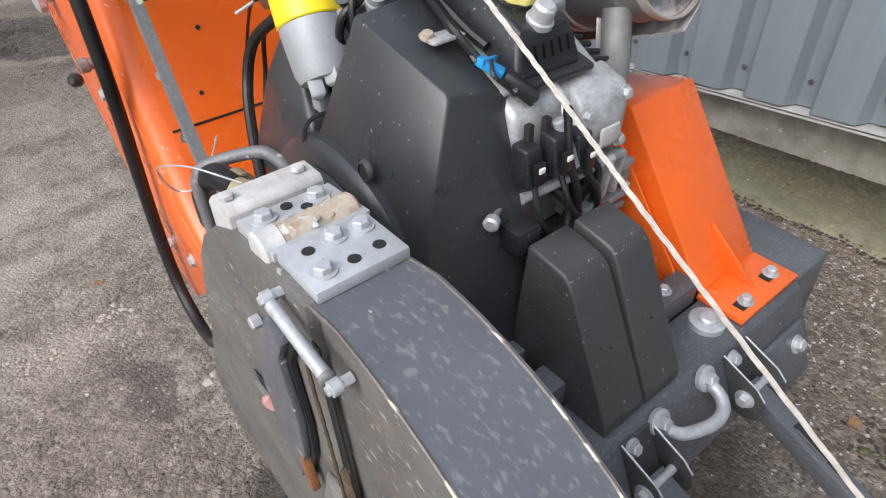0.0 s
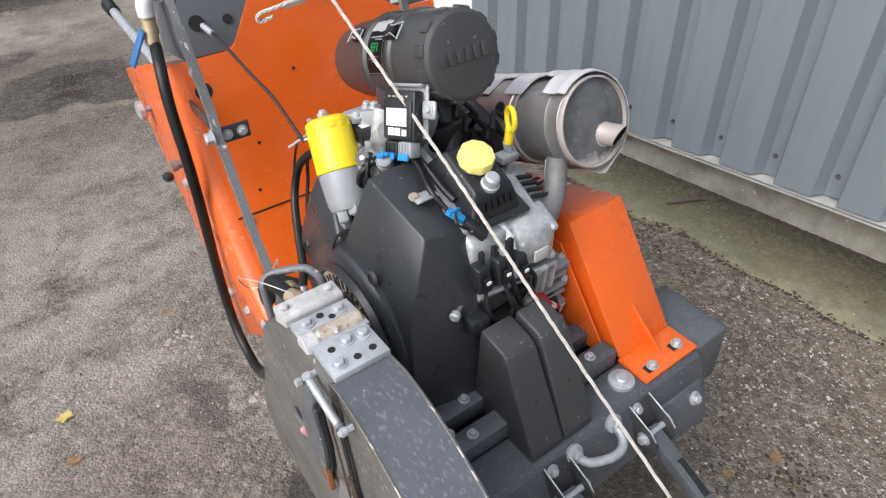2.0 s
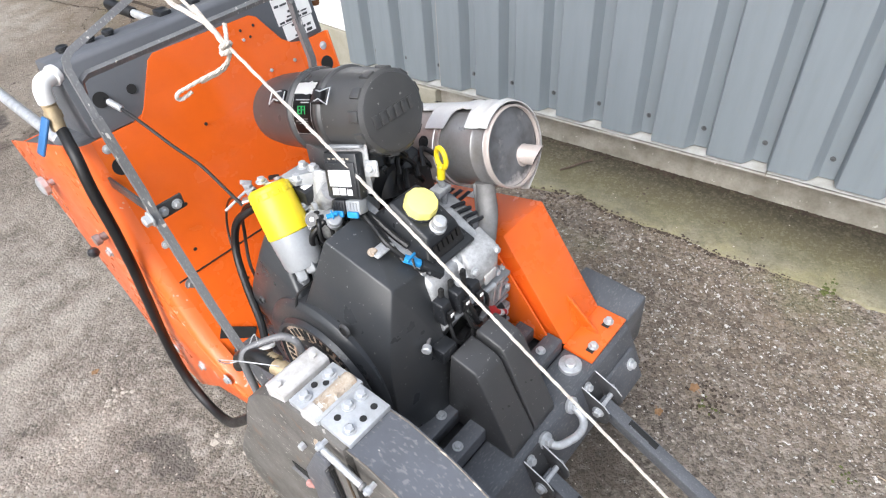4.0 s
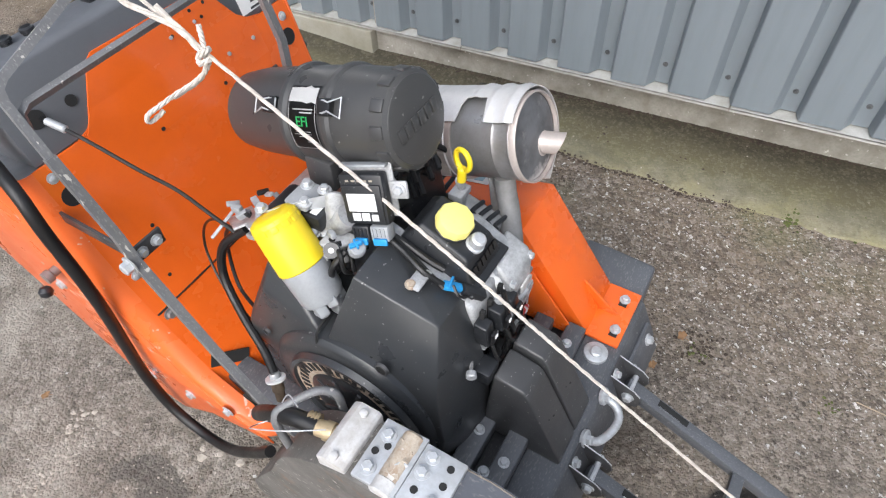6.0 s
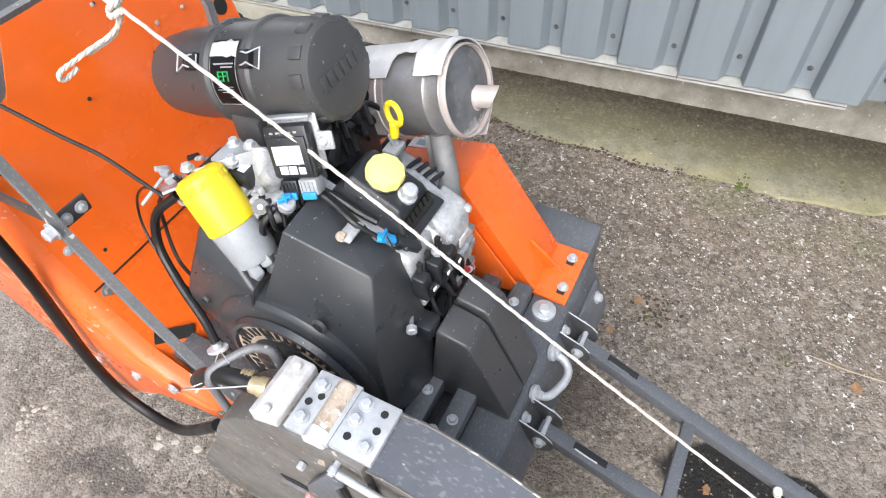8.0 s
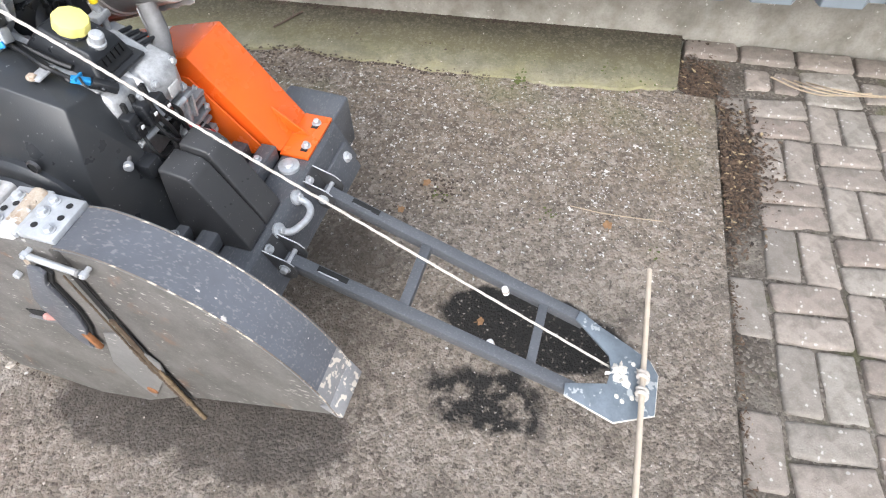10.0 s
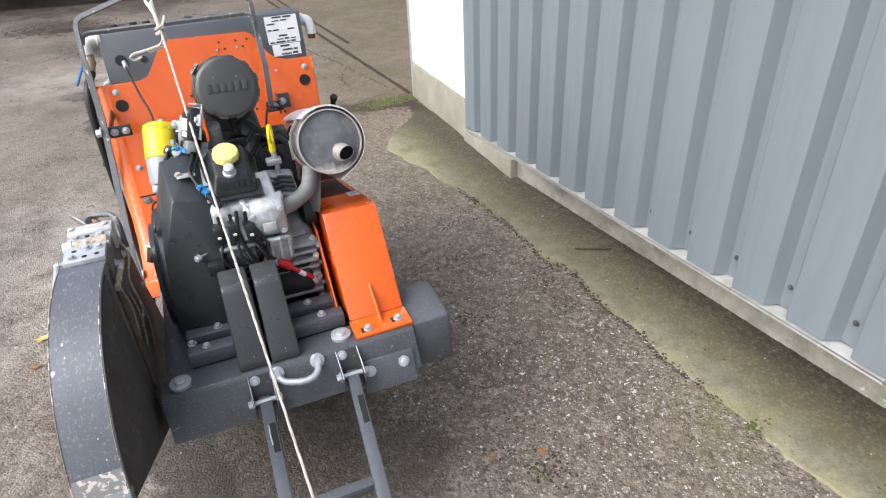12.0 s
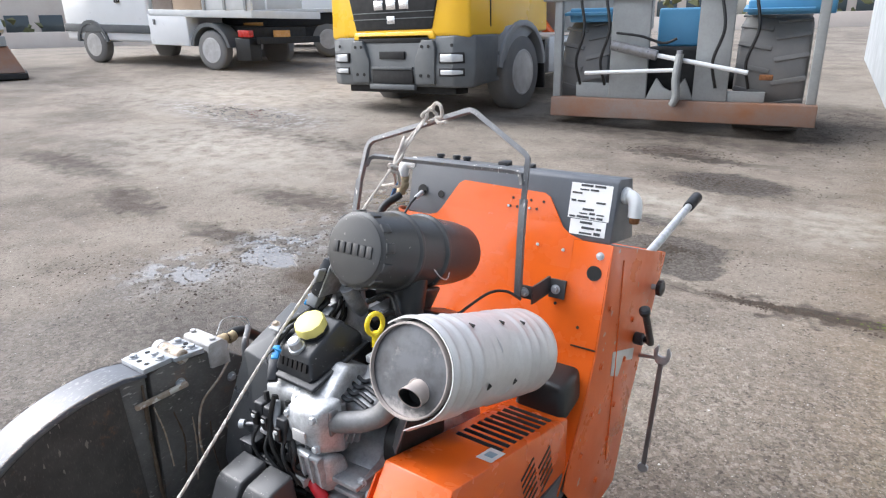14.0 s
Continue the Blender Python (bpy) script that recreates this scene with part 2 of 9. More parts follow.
def bm_prism(profile, a, b, axis="x", bevel=0.0, bm=None, seg=2):
    """A straight extrusion of a flat outline. axis x: outline in (y, z); y: in (x, z); z: in (x, y)."""
    target = bm
    bm = bmesh.new()

    def at(p, d):
        return {"x": (d, p[0], p[1]), "y": (p[0], d, p[1]), "z": (p[0], p[1], d)}[axis]

    lo = [bm.verts.new(at(p, a)) for p in profile]
    hi = [bm.verts.new(at(p, b)) for p in profile]
    bm.faces.new(lo)
    bm.faces.new(hi[::-1])
    for i in range(len(profile)):
        j = (i + 1) % len(profile)
        bm.faces.new((lo[i], hi[i], hi[j], lo[j]))
    bmesh.ops.recalc_face_normals(bm, faces=bm.faces)
    if bevel:
        sharp = [e for e in bm.edges if len(e.link_faces) == 2 and e.calc_face_angle(0) > 0.35]
        bmesh.ops.bevel(bm, geom=sharp, offset=bevel, segments=seg, profile=0.5, affect="EDGES", clamp_overlap=True)
    return join(target, bm) if target else bm


def join(target, bm):
    """Adds bm to target."""
    data = bpy.data.meshes.new("scrap")
    bm.to_mesh(data)
    bm.free()
    target.from_mesh(data)
    bpy.data.meshes.remove(data)
    return target


def bm_hull(points, bevel=0.0, bm=None):
    target = bm
    bm = bmesh.new()
    for p in points:
        bm.verts.new(p)
    bmesh.ops.convex_hull(bm, input=bm.verts)
    bmesh.ops.delete(bm, geom=[v for v in bm.verts if not v.link_faces], context="VERTS")
    bmesh.ops.dissolve_limit(bm, angle_limit=0.06, verts=bm.verts, edges=bm.edges)
    bmesh.ops.recalc_face_normals(bm, faces=bm.faces)
    if bevel:
        sharp = [e for e in bm.edges if e.calc_face_angle(0) > 0.2]
        bmesh.ops.bevel(bm, geom=sharp, offset=bevel, segments=3, profile=0.5, affect="EDGES", clamp_overlap=True)
    return join(target, bm) if target else bm


def basis(way):
    way = Vector(way).normalized()
    side = way.cross((0, 0, 1)) if abs(way.z) < 0.95 else way.cross((0, 1, 0))
    side.normalize()
    return side, side.cross(way).normalized() * 1.0, way


def bm_lathe(p0, way, profile, seg=32, bm=None, caps=True):
    """A turned shape: (distance along way, radius) rows."""
    bm = bm or bmesh.new()
    a, b, w = basis(way)
    p0, rings = Vector(p0), []
    for d, r in profile:
        rings.append([bm.verts.new(p0 + w * d + (a * math.cos(k) + b * math.sin(k)) * max(r, 1e-4)) for k in (2 * math.pi * i / seg for i in range(seg))])
    made = []
    for r0, r1 in zip(rings, rings[1:]):
        made += [bm.faces.new((r0[i], r0[(i + 1) % seg], r1[(i + 1) % seg], r1[i])) for i in range(seg)]
    if caps:
        made += [bm.faces.new(rings[0][::-1]), bm.faces.new(rings[-1])]
    bmesh.ops.recalc_face_normals(bm, faces=made)
    return bm


def bm_cyl(p0, p1, r, seg=16, bevel=0.0, bm=None):
    way = Vector(p1) - Vector(p0)
    n = way.length
    rows = [(0, r), (n, r)] if not bevel else [(0, r - bevel), (bevel, r), (n - bevel, r), (n, r - bevel)]
    return bm_lathe(p0, way, rows, seg, bm)


def smooth_path(points, steps=8):
    """A soft line through the points."""
    p = [Vector(q) for q in points]
    p = [p[0] * 2 - p[1]] + p + [p[-1] * 2 - p[-2]]
    out = []
    for i in range(1, len(p) - 2):
        for k in range(steps):
            t = k / steps
            out.append(0.5 * (2 * p[i] + (p[i + 1] - p[i - 1]) * t + (2 * p[i - 1] - 5 * p[i] + 4 * p[i + 1] - p[i + 2]) * t * t + (3 * p[i] - p[i - 1] - 3 * p[i + 1] + p[i + 2]) * t**3))
    return out + [p[-2]]


def bm_tube(points, r, seg=10, soft=True, steps=8, bm=None, flat=1.0, wobble=None):
    """A tube along a line; flat squashes it, wobble(i) scales ring i."""
    bm = bm or bmesh.new()
    line = smooth_path(points, steps) if soft else [Vector(q) for q in points]
    rings, side = [], None
    for i, q in enumerate(line):
        way = (line[min(i + 1, len(line) - 1)] - line[max(i - 1, 0)]).normalized()
        if side is None:
            side = basis(way)[0]
        side = (side - way * side.dot(way)).normalized()
        up = side.cross(way)
        k = r * (wobble(i) if wobble else 1.0)
        rings.append([bm.verts.new(q + side * k * math.cos(a) + up * k * flat * math.sin(a)) for a in (2 * math.pi * (j + 0.5) / seg for j in range(seg))])
    made = [bm.faces.new((r0[j], r0[(j + 1) % seg], r1[(j + 1) % seg], r1[j])) for r0, r1 in zip(rings, rings[1:]) for j in range(seg)]
    made += [bm.faces.new(rings[0][::-1]), bm.faces.new(rings[-1])]
    bmesh.ops.recalc_face_normals(bm, faces=made)
    return bm


def bm_bar(p0, p1, w, h, bevel=0.002, up=(0, 0, 1), bm=None):
    """A square-section bar from p0 to p1: w across, h high."""
    p0, p1 = Vector(p0), Vector(p1)
    way = (p1 - p0).normalized()
    side = way.cross(up).normalized()
    top = side.cross(way)
    m = Matrix((side, way, top)).transposed().to_4x4()
    one = bm_box((-w / 2, 0, -h / 2), (w / 2, (p1 - p0).length, h / 2), bevel)
    one.transform(Matrix.Translation(p0) @ m)
    return join(bm, one) if bm else one


def bm_hex(p, way, r, h, bm=None, washer=True):
    """A hexagon bolt head standing on a washer."""
    bm = bm or bmesh.new()
    w = Vector(way).normalized()
    if washer:
        bm_lathe(Vector(p), w, [(0, r * 1.45), (r * 0.22, r * 1.45)], 16, bm)
    bm_lathe(Vector(p) + w * r * 0.2, w, [(0, r), (h * 0.85, r), (h, r * 0.82)], 6, bm)
    return bm


ORIGIN = {}


def link(name, bm, material, origin=None):
    """A mesh object from bm, with its origin at the middle of its foot, or at the point given."""
    data = bpy.data.meshes.new(name)
    bm.verts.ensure_lookup_table()
    co = np.array([v.co[:] for v in bm.verts])
    lo, hi = co.min(0), co.max(0)
    o = Vector(origin) if origin is not None else Vector(((lo[0] + hi[0]) / 2, (lo[1] + hi[1]) / 2, lo[2]))
    bm.transform(Matrix.Translation(-o))
    bm.to_mesh(data)
    bm.free()
    data.materials.append(M[material] if isinstance(material, str) else material)
    data.polygons.foreach_set("use_smooth", [True] * len(data.polygons))
    data.set_sharp_from_angle(angle=radians(32))
    ob = new(name, data)
    ob.location = o
    ORIGIN[ob.name] = o
    return ob


def thing(name, at, label, category, group=""):
    ob = new(name)
    ob.empty_display_size = 0.1
    ob.location = at
    ORIGIN[ob.name] = Vector(at)
    return tagged(ob, label, category, group)


def solid(name, bm, material, label, category, group="", kind=""):
    return tagged(link(name, bm, material), label, category, group, kind)


def part(name, bm, material, parent, label=""):
    ob = link(name, bm, material)
    ob.parent = parent
    ob.location = ORIGIN[ob.name] - ORIGIN[parent.name]
    return tagged(ob, label)


def bolt(p, way, r, h, parent, material="zinc", washer=True, name="bolt"):
    return part(name, bm_hex(p, way, r, h, washer=washer), material, parent)


# ---- ground ----
def rise(x, y):
    """The yard climbs gently away from the building."""
    d = -0.8 * x + 0.6 * y - 4.0
    up = 0.035 * (d + math.sqrt(d * d + 1.0))
    return 0.5 * (up + 1.15 - math.sqrt((up - 1.15) ** 2 + 0.04)) + 0.0086


def shear(x):
    return 0.069 * (max(-2.5, min(2.5, x)) - 1.13)


def stain(n, spots, soft=0.35, warp=0.12):
    """A mask of ragged blots at (x, y, radius) places."""
    wob = n.add("ShaderNodeTexNoise", Vector=n.co, Scale=9.0, Detail=4.0).outputs["Color"]
    shift = n.add("ShaderNodeVectorMath")
    shift.operation = "SCALE"
    n.put(shift.inputs[0], wob)
    shift.inputs["Scale"].default_value = warp
    moved = n.add("ShaderNodeVectorMath")
    moved.operation = "ADD"
    n.put(moved.inputs[0], n.co)
    n.put(moved.inputs[1], shift.outputs[0])
    total = None
    for x, y, sx, sy in spots:
        gap = n.add("ShaderNodeVectorMath")
        gap.operation = "SUBTRACT"
        n.put(gap.inputs[0], moved.outputs[0])
        gap.inputs[1].default_value = (x + warp / 2, y + warp / 2, warp / 2)
        scaled = n.add("ShaderNodeVectorMath")
        scaled.operation = "MULTIPLY"
        n.put(scaled.inputs[0], gap.outputs[0])
        scaled.inputs[1].default_value = (1 / sx, 1 / sy, 0.0)
        far = n.add("ShaderNodeVectorMath")
        far.operation = "LENGTH"
        n.put(far.inputs[0], scaled.outputs[0])
        m = n.ramp(far.outputs["Value"], 1.0 + soft, 1.0 - soft)
        total = m if total is None else n.math("MAXIMUM", total, m)
    return total


def grains(n, scale, warp=0.0):
    """Random shade and round mask of single grains."""
    co = n.co
    if warp:
        wob = n.add("ShaderNodeTexNoise", Vector=n.co, Scale=scale * 0.9, Detail=2.0).outputs["Color"]
        mv = n.add("ShaderNodeVectorMath")
        mv.operation = "MULTIPLY_ADD"
        n.put(mv.inputs[0], wob)
        mv.inputs[1].default_value = (warp / scale,) * 3
        n.put(mv.inputs[2], n.co)
        co = mv.outputs[0]
    cell = n.add("ShaderNodeTexVoronoi", Vector=co, Scale=scale)
    pick = n.add("ShaderNodeSeparateColor", Color=cell.outputs["Color"])
    return pick.outputs[0], pick.outputs[1], cell.outputs["Distance"]


def ground_material():
    n = Nodes("worn_yard_surface")
    where = n.add("ShaderNodeSeparateXYZ", Vector=n.co)
    big, mid, low = n.noise(0.8, 6.0, 0.62), n.noise(5.0, 6.0, 0.68), n.noise(2.1, 5.0, 0.6)
    fine = n.noise(210.0, 3.0, 0.7)
    col = n.mix(n.ramp(big, 0.38, 0.62), (0.136, 0.111, 0.089), (0.28, 0.237, 0.192))
    away = n.ramp(n.math("MAXIMUM", where.outputs["Y"], n.math("ADD", n.math("MULTIPLY", where.outputs["X"], -1.0), -0.2)), 1.6, 3.2)
    calm = n.ramp(away, 0.0, 1.0, 1.0, 0.5)
    col = n.mix(n.math("MULTIPLY", n.ramp(mid, 0.46, 0.66), n.math("MULTIPLY", calm, 0.65)), col, (0.115, 0.1, 0.086))
    col = n.mix(n.math("MULTIPLY", n.ramp(low, 0.54, 0.7), n.math("MULTIPLY", calm, 0.55)), col, (0.12, 0.092, 0.066))
    wide = n.noise(0.55, 7.0, 0.68)
    col = n.mix(n.math("MULTIPLY", n.ramp(wide, 0.42, 0.6), n.math("MULTIPLY", away, 0.75)), col, (0.31, 0.268, 0.222))
    col = n.mix(n.math("MULTIPLY", n.ramp(n.noise(1.5, 8.0, 0.74), 0.55, 0.66), n.math("MULTIPLY", away, 0.5)), col, (0.12, 0.095, 0.073))
    # grit: every grain has its own shade
    side = n.math("MULTIPLY", n.ramp(where.outputs["X"], 0.2, 0.7), n.ramp(n.noise(3.3, 6.0, 0.7), 0.36, 0.6, 0.35, 1.0))
    col = n.mix(n.math("MULTIPLY", side, 0.6), col, (0.185, 0.135, 0.083))
    gritty = n.ramp(away, 0.0, 1.0, 1.0, 0.35)
    g1, g2, gd = grains(n, 125.0, 1.2)
    col = n.mix(n.math("MULTIPLY", n.ramp(g1, 0.55, 1.0, 0.0, 0.42), gritty), col, (0.44, 0.385, 0.33))
    col = n.mix(n.math("MULTIPLY", n.ramp(g2, 0.5, 1.0, 0.0, 0.48), gritty), col, (0.055, 0.044, 0.034))
    blot = n.noise(17.0, 6.0, 0.7)
    col = n.mix(n.math("MULTIPLY", n.ramp(blot, 0.53, 0.63), n.math("MULTIPLY", calm, 0.45)), col, (0.1, 0.082, 0.063))
    col = n.mix(n.math("MULTIPLY", n.ramp(blot, 0.43, 0.34), n.math("MULTIPLY", calm, 0.4)), col, (0.36, 0.315, 0.262))
    h1, h2, hd = grains(n, 62.0, 1.0)
    col = n.mix(n.math("MULTIPLY", n.ramp(h1, 0.6, 1.0, 0.0, 0.42), gritty), col, (0.42, 0.375, 0.32))
    col = n.mix(n.math("MULTIPLY", n.ramp(h2, 0.55, 1.0, 0.0, 0.46), gritty), col, (0.09, 0.075, 0.06))
    # exposed stones, densest beside the building
    s1, s2, sd = grains(n, 108.0, 1.9)
    near = n.ramp(where.outputs["Y"], 1.1, 0.4)
    band = n.math("MULTIPLY", n.math("MULTIPLY", n.ramp(where.outputs["X"], 0.1, 0.55), near), n.ramp(n.noise(4.5, 5.0, 0.7), 0.38, 0.6, 0.12, 1.0))
    stone = n.math("MULTIPLY", n.math("GREATER_THAN", s1, n.ramp(band, 0.0, 1.0, 0.997, 0.86)), n.ramp(n.math("ADD", sd, n.math("MULTIPLY", s2, -0.12)), 0.42, 0.32))
    col = n.mix(n.math("MULTIPLY", stone, 0.85), col, n.mix(s2, (0.3, 0.28, 0.255), (0.74, 0.73, 0.7)))
    b1, b2, bd = grains(n, 66.0, 3.2)
    slab = n.math("MULTIPLY", band, n.ramp(n.noise(10.0, 4.0, 0.7), 0.44, 0.6))
    pebble = n.math("MULTIPLY", n.math("GREATER_THAN", b1, n.ramp(slab, 0.0, 1.0, 1.01, 0.7)), n.ramp(n.math("ADD", bd, n.math("MULTIPLY", b2, 0.18)), 0.47, 0.38))
    col = n.mix(n.math("MULTIPLY", pebble, 0.9), col, n.mix(b2, (0.74, 0.72, 0.68), (0.42, 0.39, 0.35)))
    p1, p2, pd = grains(n, 190.0, 1.4)
    chip = n.math("MULTIPLY", n.math("GREATER_THAN", p1, n.ramp(n.math("MULTIPLY", n.ramp(where.outputs["X"], -0.4, 0.5), n.ramp(near, 0.0, 1.0, 0.45, 1.0)), 0.0, 1.0, 0.993, 0.94)), n.ramp(pd, 0.42, 0.34))
    pit = n.ramp(n.math("ADD", n.noise(64.0, 4.0, 0.6), n.math("MULTIPLY", n.noise(6.0, 4.0, 0.7), 0.35)), 0.76, 0.84)
    col = n.mix(n.math("MULTIPLY", pit, 0.75), col, (0.055, 0.046, 0.036))
    col = n.mix(n.math("MULTIPLY", chip, 0.85), col, n.mix(p2, (0.36, 0.33, 0.3), (0.68, 0.66, 0.62)))
    # oil, damp, dirt and dust
    oil = n.math("MAXIMUM", stain(n, [(0.0, -0.5, 0.11, 0.26)], 0.06, 0.11), n.math("MULTIPLY", stain(n, [(-0.23, -0.44, 0.08, 0.15)], 0.2, 0.2), n.ramp(n.noise(13.0, 4.0, 0.65), 0.4, 0.5, 0.1, 1.0)))
    # ragged darker patches under the front beam and middle of the saw
    under_saw = stain(n, [(0.1, 0.06, 0.12, 0.17), (-0.05, 0.04, 0.14, 0.1), (-0.2, 0.3, 0.3, 0.42)], 0.25, 0.2)
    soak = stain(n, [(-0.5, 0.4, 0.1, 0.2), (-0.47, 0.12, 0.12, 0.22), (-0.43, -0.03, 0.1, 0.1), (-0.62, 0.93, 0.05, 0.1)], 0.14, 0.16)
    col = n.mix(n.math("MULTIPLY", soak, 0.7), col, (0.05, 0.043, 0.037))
    col = n.mix(n.math("MULTIPLY", n.math("MULTIPLY", under_saw, n.ramp(mid, 0.3, 0.62, 1.0, 0.6)), 0.8), col, (0.05, 0.042, 0.034))
    col = n.mix(n.math("MULTIPLY", oil, n.ramp(p1, 0.93, 0.98, 0.97, 0.5)), col, (0.014, 0.013, 0.012))
    dirt = stain(n, [(-1.3, 6.4, 0.5, 0.12), (-2.6, 4.8, 0.9, 0.2), (-4.4, 2.2, 0.35, 0.14), (-5.3, 4.8, 1.5, 0.22), (0.3, 2.98, 0.7, 0.07), (-0.3, 8.7, 0.5, 1.6), (0.1, 9.6, 0.6, 1.0), (-1.9, 7.3, 1.8, 0.35), (-6.2, 2.6, 0.9, 0.2), (-1.9, 1.2, 0.5, 0.4), (-1.35, 6.7, 0.4, 0.3), (-0.6, 5.55, 0.5, 0.28), (-4.8, 2.35, 0.3, 0.16), (-3.4, 3.1, 0.7, 0.2), (0.4, 2.93, 0.6, 0.06), (0.9, 2.9, 0.3, 0.1)], 0.5, 0.6)
    col = n.mix(n.math("MULTIPLY", n.math("MULTIPLY", dirt, n.ramp(mid, 0.3, 0.6, 0.45, 1.0)), 0.85), col, (0.055, 0.042, 0.033))
    seam = stain(n, [(0.45, 2.965, 0.5, 0.045), (0.92, 2.9, 0.22, 0.09), (1.12, 2.7, 0.07, 0.22)], 0.18, 0.12)
    col = n.mix(n.math("MULTIPLY", seam, n.ramp(mid, 0.3, 0.6, 0.7, 0.95)), col, (0.042, 0.033, 0.024))
    patch = stain(n, [(-0.47, 3.54, 0.36, 0.3), (-0.66, 3.4, 0.3, 0.22), (-0.28, 3.26, 0.2, 0.16), (-0.55, 5.55, 0.5, 0.38), (-0.85, 4.15, 0.3, 0.12)], 0.1, 0.2)
    col = n.mix(n.math("MULTIPLY", patch, 0.82), col, n.mix(n.ramp(h1, 0.3, 0.8), (0.045, 0.039, 0.034), (0.11, 0.097, 0.085)))
    mire = stain(n, [(-0.46, 3.58, 0.14, 0.06), (-0.5, 3.36, 0.08, 0.05), (-3.6, 4.3, 0.4, 0.22), (-1.0, 6.4, 0.6, 0.12), (-3.1, 2.2, 0.5, 0.12)], 0.55, 0.45)
    col = n.mix(n.math("MULTIPLY", mire, 0.8), col, (0.04, 0.031, 0.024))
    pale = stain(n, [(-5.6, 4.0, 1.6, 0.9), (-8.4, 6.4, 2.2, 1.5), (-0.9, 4.6, 0.9, 0.35), (0.4, 4.6, 0.4, 0.5), (-0.79, 1.18, 0.3, 0.05), (-0.53, 0.86, 0.06, 0.12), (-0.75, 1.75, 0.5, 0.7), (-0.95, 1.3, 0.4, 0.35)], 0.7, 0.6)
    col = n.mix(n.math("MULTIPLY", n.math("MULTIPLY", pale, n.ramp(mid, 0.65, 0.4)), 0.5), col, (0.52, 0.48, 0.42))
    moss = n.math("MULTIPLY", n.ramp(n.noise(3.0, 5.0), 0.5, 0.66), n.ramp(where.outputs["X"], 0.6, 1.0))
    col = n.mix(n.math("MULTIPLY", moss, 0.4), col, (0.16, 0.165, 0.06))
    damp = stain(n, [(-2.1, 0.5, 0.95, 0.7), (-2.2, 1.4, 0.85, 0.8), (-2.15, 2.3, 0.75, 0.7), (-2.2, 3.1, 0.6, 0.5)], 0.16, 0.3)
    col = n.mix(n.math("MULTIPLY", damp, n.ramp(mid, 0.3, 0.7, 0.5, 0.3)), col, n.mix(h1, (0.08, 0.077, 0.072), (0.165, 0.158, 0.15)))
    wet = stain(n, [(-2.8, 1.65, 0.3, 0.3), (-2.65, 2.25, 0.35, 0.3), (-2.5, 2.9, 0.4, 0.35), (-2.7, 3.6, 0.4, 0.4), (-7.0, 5.4, 1.5, 0.5)], 0.6, 0.7)
    pool = stain(n, [(-2.2, 3.5, 0.34, 0.5), (-2.6, 2.05, 0.26, 0.12), (-2.75, 1.6, 0.16, 0.12)], 0.12, 0.3)
    mud = stain(n, [(-2.2, 3.5, 0.5, 0.66), (-2.0, 2.1, 0.3, 0.3)], 0.4, 0.4)
    shine = n.math("MAXIMUM", pool, n.math("MULTIPLY", wet, n.ramp(n.noise(9.0, 5.0, 0.65), 0.46, 0.54)))
    col = n.mix(n.math("MULTIPLY", mud, 0.9), col, (0.05, 0.032, 0.018))
    col = n.mix(n.math("MULTIPLY", wet, 0.25), col, (0.11, 0.1, 0.09))
    col = n.mix(n.math("MULTIPLY", shine, 0.4), col, (0.07, 0.062, 0.055))
    height = n.math("ADD", n.math("ADD", n.math("MULTIPLY", gd, -0.8), n.math("MULTIPLY", fine, 0.8)), n.math("ADD", n.math("MULTIPLY", stone, 0.5), n.math("MULTIPLY", mid, 3.0)))
    n.bump(n.math("MULTIPLY", height, n.ramp(shine, 0.0, 0.7, 1.0, 0.03)), 1.0, 0.0065)
    n.put(n.bsdf.inputs["Specular IOR Level"], n.ramp(shine, 0.0, 1.0, 0.4, 1.0))
    return n.out(col, n.ramp(shine, 0.0, 1.0, 0.93, 0.04))


def lane(*runs):
    out = []
    for a, b, step in runs:
        out += list(np.arange(a, b - 1e-9, step))
    return out + [runs[-1][1]]


xs = lane((-900, -100, 100), (-100, -20, 10), (-20, -6, 1.0), (-6, -2, 0.25), (-2, 2, 0.05), (2, 6, 0.25), (6, 26, 2.0), (26, 900, 100))
ys = lane((-900, -20, 100), (-20, -3, 1.0), (-3, -0.96, 0.06)) + [-0.932] + lane((-0.93, 4.0, 0.0493), (4, 12, 0.25), (12, 40, 2.0), (40, 900, 100))
bm = bmesh.new()
rows = []
for v in ys:
    row = []
    for x in xs:
        y = v + shear(x)
        z = rise(x, y) + 0.004 * noise.noise((x * 3.1, y * 3.1, 0.3)) * (1 if abs(x) < 7 else 0)
        if -40 < v < -0.931 or (1.13 < x < 1.8 and -0.94 <= v and y < -0.806):
            z -= 0.06
        row.append(bm.verts.new((x, y, z)))
    rows.append(row)
for r0, r1 in zip(rows, rows[1:]):
    for i in range(len(xs) - 1):
        bm.faces.new((r0[i], r0[i + 1], r1[i + 1], r1[i]))
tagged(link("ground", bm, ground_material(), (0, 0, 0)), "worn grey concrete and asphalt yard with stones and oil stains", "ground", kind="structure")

# mossy concrete apron along the foot of the building
APRON_X = [(-0.80, 1.125), (-0.62, 1.06), (-0.4, 1.03), (-0.25, 1.02), (-0.05, 1.0), (0.15, 0.985), (0.3, 0.99), (0.45, 0.972), (0.62, 0.985), (0.8, 0.94), (0.95, 0.935), (1.15, 0.93), (1.36, 0.91), (1.6, 0.85), (1.85, 0.8), (2.15, 0.715), (2.3, 0.78), (2.45, 0.9), (2.6, 1.04)]


